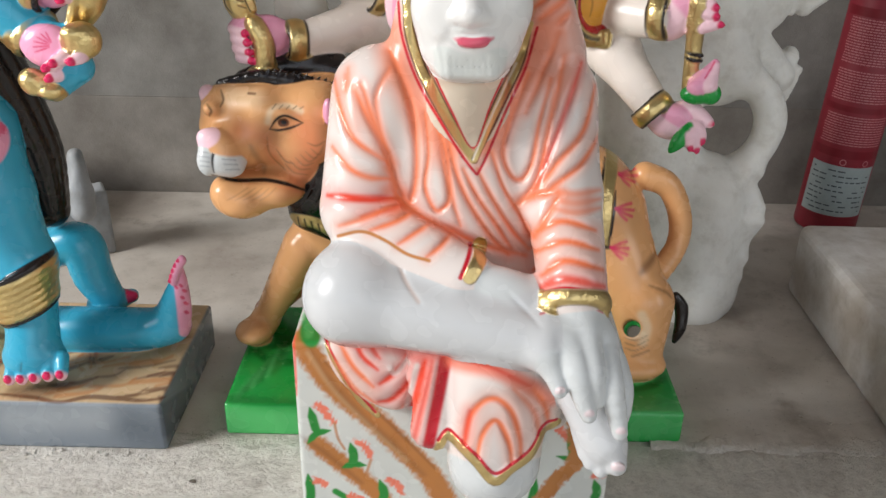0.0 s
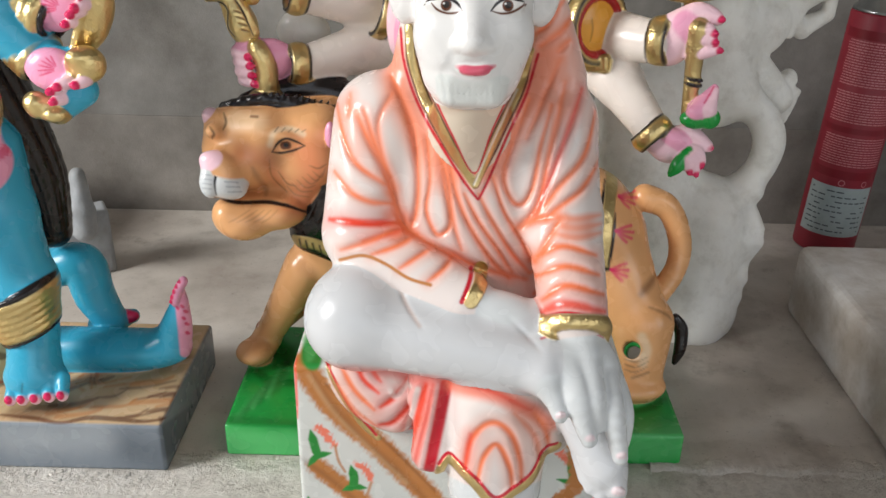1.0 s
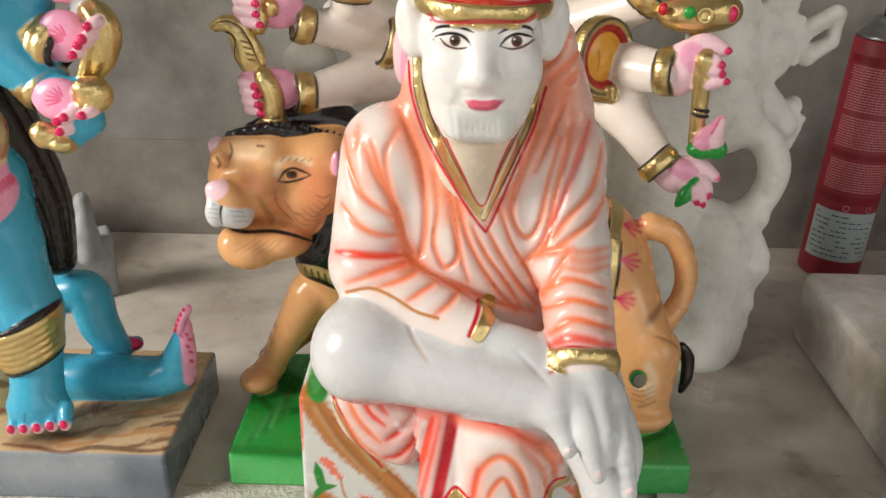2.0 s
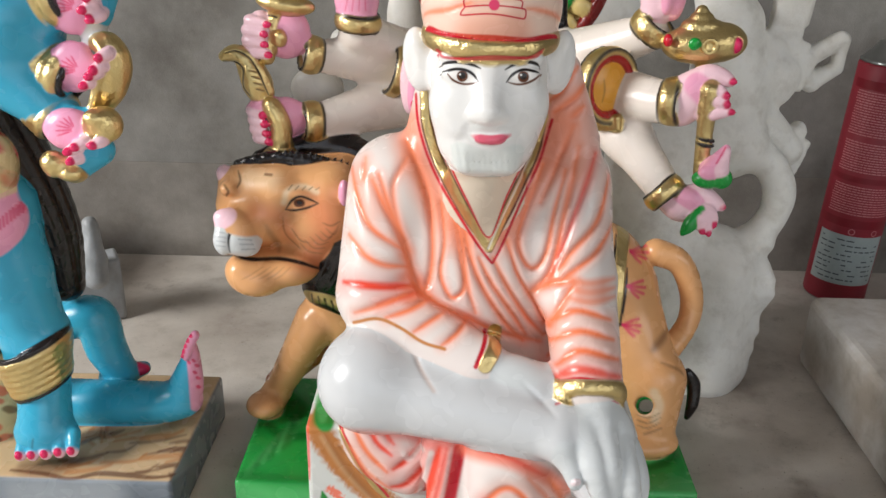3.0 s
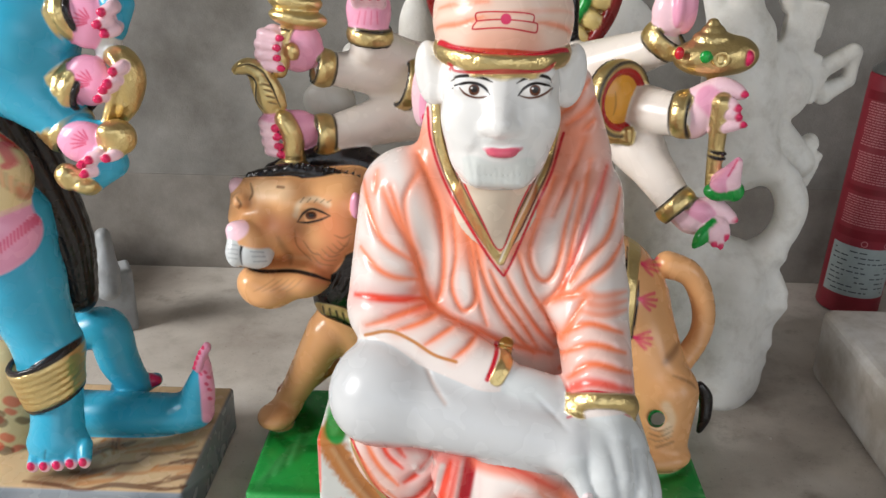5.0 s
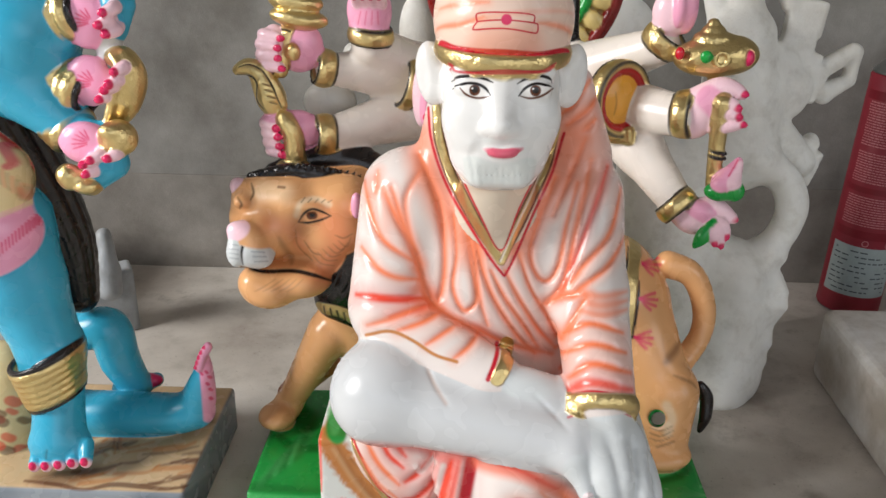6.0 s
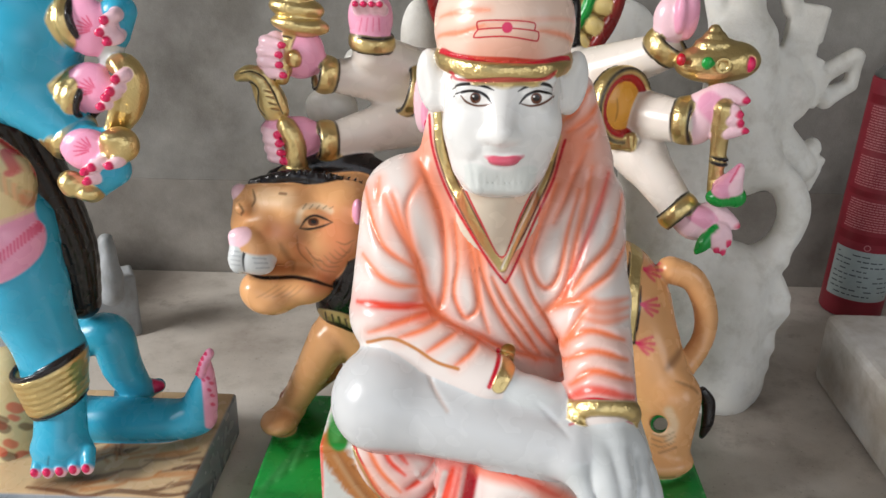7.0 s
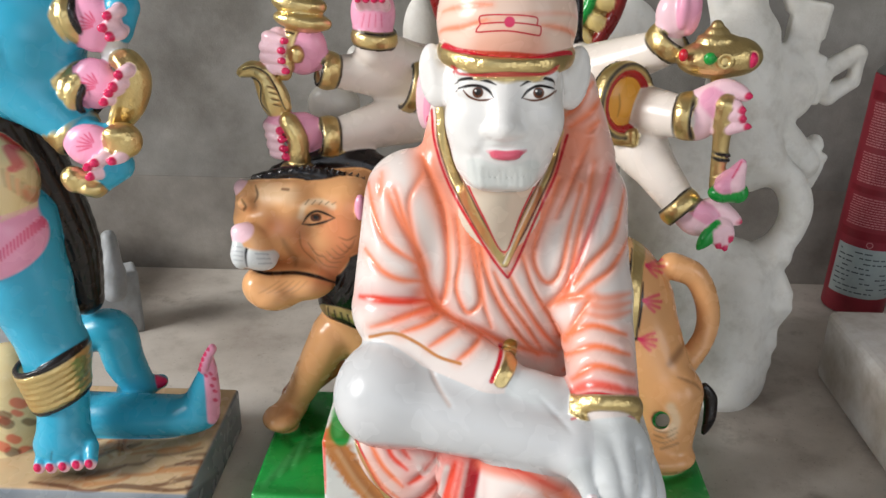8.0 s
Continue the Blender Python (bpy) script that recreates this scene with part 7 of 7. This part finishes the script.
def floor_cement():
    """Trowelled cement: dusty and smooth, with a coarse sandy stretch in front, dark stains and crumbs of plaster."""
    m, n, l, b = material("cement_floor")
    tc = n.new("ShaderNodeTexCoord")
    big, mid = noise_node(n, l, 6, 6, 0.55, where=tc), noise_node(n, l, 30, 7, 0.62, where=tc)
    sand, grit = noise_node(n, l, 125, 8, 0.72, where=tc), noise_node(n, l, 900, 2, 0.6, where=tc)
    xyz = n.new("ShaderNodeSeparateXYZ")
    l.new(tc.outputs["Object"], xyz.inputs[0])
    # the sandy stretch begins at y = -0.02, with a wandering edge
    wander = n.new("ShaderNodeMath")
    wander.operation = "MULTIPLY_ADD"
    wander.inputs[1].default_value, wander.inputs[2].default_value = 0.05, -0.028
    l.new(mid.outputs[0], wander.inputs[0])
    ahead = n.new("ShaderNodeMath")
    ahead.operation = "SUBTRACT"
    l.new(wander.outputs[0], ahead.inputs[0])
    l.new(xyz.outputs[1], ahead.inputs[1])
    coarse = n.new("ShaderNodeMapRange")
    coarse.inputs["From Min"].default_value, coarse.inputs["From Max"].default_value = -0.004, 0.012
    l.new(ahead.outputs[0], coarse.inputs["Value"])
    smooth = ramp_node(n, l, big.outputs[0], [(0.34, lin(168, 158, 148)), (0.5, lin(196, 188, 178)), (0.66, lin(212, 206, 198))])
    sandy = ramp_node(n, l, sand.outputs[0], [(0.25, lin(190, 184, 175)), (0.5, lin(224, 219, 210)), (0.7, lin(234, 230, 222))])
    tone = mix_node(n, l, "MIX", coarse.outputs[0], smooth.outputs[0], sandy.outputs[0])
    grain = ramp_node(n, l, mid.outputs[0], [(0.3, (0.74, 0.72, 0.70)), (0.48, (0.97, 0.97, 0.97)), (0.7, (1.04, 1.04, 1.04))])
    stain = ramp_node(n, l, noise_node(n, l, 13, 8, 0.7, where=tc).outputs[0], [(0.31, (0.5, 0.47, 0.44)), (0.42, (1.0, 1.0, 1.0))])
    pits = ramp_node(n, l, noise_node(n, l, 330, 3, 0.6, where=tc).outputs[0], [(0.27, (0.58, 0.55, 0.52)), (0.37, (1.0, 1.0, 1.0))])
    worn = mix_node(n, l, "MULTIPLY", 0.8, mix_node(n, l, "MULTIPLY", 0.9, tone, grain.outputs[0]), pits.outputs[0])
    dirty = mix_node(n, l, "MULTIPLY", 0.75, worn, stain.outputs[0])
    # spilt dark spots with ragged edges
    ragged = n.new("ShaderNodeVectorMath")
    ragged.operation = "MULTIPLY_ADD"
    ragged.inputs[1].default_value = (0.05, 0.05, 0.05)
    l.new(noise_node(n, l, 55, 5, 0.6, where=tc).outputs[1], ragged.inputs[0])
    l.new(tc.outputs["Object"], ragged.inputs[2])
    for at, size in (((0.255, 0.031), 0.011), ((0.260, 0.010), 0.014), ((0.251, 0.161), 0.016)):
        far = n.new("ShaderNodeVectorMath")
        far.operation = "DISTANCE"
        far.inputs[1].default_value = (at[0] + 0.025, at[1] + 0.025, 0.025)
        l.new(ragged.outputs[0], far.inputs[0])
        spot = ramp_node(n, l, far.outputs["Value"], [(size * 0.3, (0.55, 0.51, 0.47)), (size * 1.5, (1.0, 1.0, 1.0))])
        dirty = mix_node(n, l, "MULTIPLY", 0.55, dirty, spot.outputs[0])
    l.new(dirty, b.inputs["Base Color"])
    b.inputs["Roughness"].default_value = 0.88
    first = bump_node(n, l, b, mid.outputs[0], 0.3, 0.002)
    second = bump_node(n, l, b, pits.outputs[0], 0.5, 0.0008, bump_node(n, l, b, grit.outputs[0], 0.4, 0.0006, first))
    deep = n.new("ShaderNodeMath")
    deep.operation = "MULTIPLY"
    l.new(sand.outputs[0], deep.inputs[0])
    l.new(coarse.outputs[0], deep.inputs[1])
    bump_node(n, l, b, deep.outputs[0], 0.8, 0.006, second)
    return m


FLOOR = floor_cement()
WALL = cement("cement_wall", lin(104, 101, 97), lin(138, 135, 129))
BOUNCE = cement("bounce_white", lin(176, 172, 166), lin(204, 200, 194))
SKIRT = cement("cement_skirting", lin(106, 101, 95), lin(140, 134, 126))
tagged(mesh_object("floor", block((-1.8, -2.4, -0.1), (2.2, 0.55, 0)), FLOOR), "dusty grey cement floor", "floor", kind="structure")
tagged(mesh_object("wall_back", block((-1.6, 0.395, 0), (2.0, 0.55, 2.6)), WALL), "bare grey cement wall", "wall", kind="structure")


def wall_with_opening(name, pieces, label):
    bm = bmesh.new()
    for lo, hi in pieces:
        piece = block(lo, hi)
        me = bpy.data.meshes.new("piece")
        piece.to_mesh(me)
        piece.free()
        bm.from_mesh(me)
        bpy.data.meshes.remove(me)
    return tagged(mesh_object(name, bm, WALL), label, "wall", kind="structure")


# unseen walls added to close the room; their openings fit the area lamps
wall_with_opening("wall_front", (((-1.6, -2.4, 0), (-1.45, -2.2, 2.6)), ((1.65, -2.4, 0), (2.0, -2.2, 2.6)), ((-1.45, -2.4, 1.6), (1.65, -2.2, 2.6))), "unseen bare grey cement wall, its wide opening made for a lamp")
wall_with_opening("wall_left", (((-1.8, -2.4, 0), (-1.6, -1.1, 2.6)), ((-1.8, -0.15, 0), (-1.6, 0.55, 2.6)), ((-1.8, -1.1, 1.6), (-1.6, -0.15, 2.6)), ((-1.8, -1.1, 0), (-1.6, -0.15, 0.45))), "unseen bare grey cement wall, its square opening made for a lamp")
wall_with_opening("wall_right", (((2.0, -2.4, 0), (2.2, -1.85, 2.6)), ((2.0, -0.75, 0), (2.2, 0.55, 2.6)), ((2.0, -1.85, 1.5), (2.2, -0.75, 2.6)), ((2.0, -1.85, 0), (2.2, -0.75, 0.35))), "unseen bare grey cement wall, its square opening made for a lamp")
# ceiling out of view, made pale to throw soft light down
tagged(mesh_object("ceiling", block((-1.8, -2.4, 2.6), (2.2, 0.55, 2.75)), BOUNCE), "unseen ceiling, whitened to bounce light", "ceiling", kind="structure")
tagged(mesh_object("skirting", block((-1.6, 0.3935, 0), (2.0, 0.3955, 0.103), 0.0004), SKIRT), "brown dusty cement skirting along the wall", "skirting", kind="structure")
tagged(mesh_object("marble_block", block((0.308, -0.2, 0), (0.62, 0.208, 0.063), 0.007, 3), DUSTY), "pale dusty marble block lying on the floor", "stone block")


# ---- the aerosol can ----
def paint_mat(name, color, rough=0.4, metal=0.0, wear=0.12):
    m, n, l, b = material(name)
    t = noise_node(n, l, 120, 5, 0.6)
    r = ramp_node(n, l, t.outputs[0], [(0.3, tuple(c * (1 - wear) for c in color)), (0.65, color)])
    l.new(r.outputs[0], b.inputs["Base Color"])
    b.inputs["Roughness"].default_value, b.inputs["Metallic"].default_value = rough, metal
    return m


def lathe(profile, segments=64):
    """A turned shape from (radius, height) pairs."""
    bm = bmesh.new()
    rings = []
    for r, z in profile:
        if r < 1e-6:
            rings.append([bm.verts.new((0, 0, z))])
        else:
            rings.append([bm.verts.new((r * math.cos(2 * math.pi * i / segments), r * math.sin(2 * math.pi * i / segments), z)) for i in range(segments)])
    for a, b in zip(rings, rings[1:]):
        for i in range(segments):
            j = (i + 1) % segments
            if len(a) == 1:
                bm.faces.new((a[0], b[j], b[i]))
            elif len(b) == 1:
                bm.faces.new((a[i], a[j], b[0]))
            else:
                bm.faces.new((a[i], a[j], b[j], b[i]))
    bmesh.ops.recalc_face_normals(bm, faces=bm.faces[:])
    return bm


def arc_strip(bm, r, a0, a1, z0, z1):
    n = max(1, int((a1 - a0) / 0.08))
    prev = None
    for i in range(n + 1):
        a = a0 + (a1 - a0) * i / n
        now = [bm.verts.new((r * math.cos(a), r * math.sin(a), z)) for z in (z0, z1)]
        if prev:
            bm.faces.new((prev[0], now[0], now[1], prev[1]))
        prev = now


def aerosol_can(at):
    can = tagged(new("aerosol_can"), "tall red aerosol can with dense print and a white label", "spray can")
    can.location = at
    red, white = paint_mat("can_red", lin(142, 36, 50), 0.5), paint_mat("can_label", lin(160, 170, 168), 0.55)
    steel, black = paint_mat("can_steel", lin(170, 172, 172), 0.3, 1.0), paint_mat("can_cap", lin(26, 26, 28), 0.45)
    ink, pale = paint_mat("can_ink", lin(70, 74, 78), 0.5), paint_mat("can_print", lin(196, 120, 124), 0.45)
    dark = paint_mat("can_band", lin(128, 18, 34), 0.4)
    R = 0.0288
    mesh_part("body", lathe([(0, 0.002), (R - 0.003, 0.002), (R - 0.001, 0.0), (R, 0.002), (R, 0.226), (R - 0.001, 0.2275), (R - 0.003, 0.228), (0, 0.228)]), red, can)
    mesh_part("dome", lathe([(R - 0.001, 0.228), (R - 0.0005, 0.2295), (R - 0.002, 0.231), (R - 0.006, 0.235), (0.018, 0.2415), (0.0165, 0.2425), (0.0165, 0.245), (0.014, 0.2465), (0, 0.2465)]), steel, can, "dull steel dome")
    mesh_part("nozzle", lathe([(0.0095, 0.2465), (0.0095, 0.255), (0.0075, 0.262), (0.006, 0.268), (0, 0.2685)], 32), black, can, "black plastic nozzle")
    bm = bmesh.new()
    arc_strip(bm, R + 0.00015, math.radians(188), math.radians(318), 0.020, 0.070)
    mesh_part("label", bm, white, can, "white paper label")
    rng = random.Random(3)
    for z0, z1 in ((0.078, 0.086), (0.1215, 0.127), (0.206, 0.214)):
        bm = bmesh.new()
        arc_strip(bm, R + 0.00012, math.radians(180), math.radians(330), z0, z1)
        mesh_part("band", bm, dark, can)
    bm = bmesh.new()
    z = 0.0905
    while z < 0.204:
        if not (0.119 < z < 0.129 or 0.158 < z < 0.163):
            a = 192 + rng.uniform(0, 3)
            while a < 312:
                w = rng.uniform(2.5, 9)
                arc_strip(bm, R + 0.00015, math.radians(a), math.radians(min(a + w, 314)), z, z + 0.0011)
                a += w + 1.2
        z += 0.0024
    mesh_part("small_print", bm, pale, can, "rows of pale small print")
    bm = bmesh.new()
    for row in range(9):
        z = 0.0655 - row * 0.005
        a = 196
        while a < 306:
            w = rng.uniform(4, 14)
            if rng.random() < 0.72:
                arc_strip(bm, R + 0.0003, math.radians(a), math.radians(min(a + w, 308)), z - 0.0012, z)
            a += w + 3
    mesh_part("label_print", bm, ink, can, "grey lines of print")
    for a in (248, 290):
        ring = bmesh.new()
        for i in range(12):
            p, q = 2 * math.pi * i / 12, 2 * math.pi * (i + 1) / 12
            ps = []
            for ang, rr in ((p, 0.0022), (q, 0.0022), (q, 0.0031), (p, 0.0031)):
                th = math.radians(a) + rr * math.cos(ang) / R
                ps.append(ring.verts.new(((R + 0.0003) * math.cos(th), (R + 0.0003) * math.sin(th), 0.0742 + rr * math.sin(ang))))
            ring.faces.new(ps)
        mesh_part("recycling_mark", ring, pale, can)
    return can


def mesh_part(name, bm, mat, parent, label=""):
    return tagged(mesh_object(name, bm, mat, parent, True), label)


can = aerosol_can((0.392, 0.344, 0.0012))
can.rotation_euler = (0, radians(2.4), 0)


def plaster_crumbs():
    """Loose crumbs of plaster and stone chips along the blocks and on the sandy floor."""
    rng = random.Random(11)
    bm = bmesh.new()

    def crumb(x, y, r):
        g = bmesh.ops.create_icosphere(bm, subdivisions=1, radius=r)
        sx, sy, sz, a = rng.uniform(0.7, 1.5), rng.uniform(0.7, 1.3), rng.uniform(0.5, 0.9), rng.uniform(0, 3)
        for v in g["verts"]:
            p = Vector((v.co.x * sx, v.co.y * sy, v.co.z * sz)) * rng.uniform(0.75, 1.2)
            v.co = Vector((p.x * math.cos(a) - p.y * math.sin(a) + x, p.x * math.sin(a) + p.y * math.cos(a) + y, p.z + r * sz * 0.45))

    for i in range(45):
        crumb(rng.uniform(-0.34, -0.15), -0.021 - abs(rng.gauss(0, 0.006)), rng.uniform(0.0005, 0.0016))
    for i in range(60):
        crumb(rng.uniform(-0.34, 0.0), rng.uniform(-0.14, -0.02), rng.uniform(0.0004, 0.0014))
    for i in range(45):
        crumb(rng.gauss(0.260, 0.012), rng.gauss(0.010, 0.008), rng.uniform(0.0005, 0.0015))
    for i in range(60):
        crumb(rng.uniform(0.17, 0.5), rng.uniform(-0.12, 0.12), rng.uniform(0.0004, 0.0013))
    return tagged(mesh_object("plaster_crumbs", bm, FLOOR), "pale crumbs of plaster scattered over the floor", "rubble", kind="stuff")


plaster_crumbs()


def floor_lip():
    """The worn edge of the smooth screed, a low rounded ridge above the rougher floor in front."""
    rng = random.Random(6)
    bm = bmesh.new()
    rows = []
    for i in range(61):
        x = 0.15 + 0.155 * i / 60
        y = -0.003 + 0.002 * math.sin(i * 0.33) + 0.0012 * rng.uniform(-1, 1)
        high = 0.0026 + 0.0006 * rng.uniform(-1, 1)
        rows.append([bm.verts.new((x, y + dy, h * high)) for dy, h in ((-0.006, -0.1), (-0.0045, 0.45), (-0.002, 0.85), (0.002, 1.0), (0.010, 0.8), (0.020, 0.4), (0.030, -0.1))])
    for a, b in zip(rows, rows[1:]):
        for j in range(6):
            bm.faces.new((a[j], b[j], b[j + 1], a[j + 1]))
    return tagged(mesh_object("floor_trim", bm, FLOOR, smooth=True), "worn rounded edge of the cement screed", "floor edge", kind="structure")


floor_lip()


def stone_chip(at):
    bm = bmesh.new()
    bmesh.ops.create_icosphere(bm, subdivisions=2, radius=0.0015)
    rng = random.Random(2)
    for v in bm.verts:
        v.co = Vector((v.co.x * 1.5, v.co.y, v.co.z * 0.6)) * rng.uniform(0.6, 1.3)
    ob = tagged(mesh_object("stone_chip", bm, paint_mat("dark_stone", lin(110, 103, 94), 0.9)), "small dark stone chip lying on sandy cement", "stone")
    ob.location = at
    return ob


stone_chip((-0.132, -0.047, 0.0005))
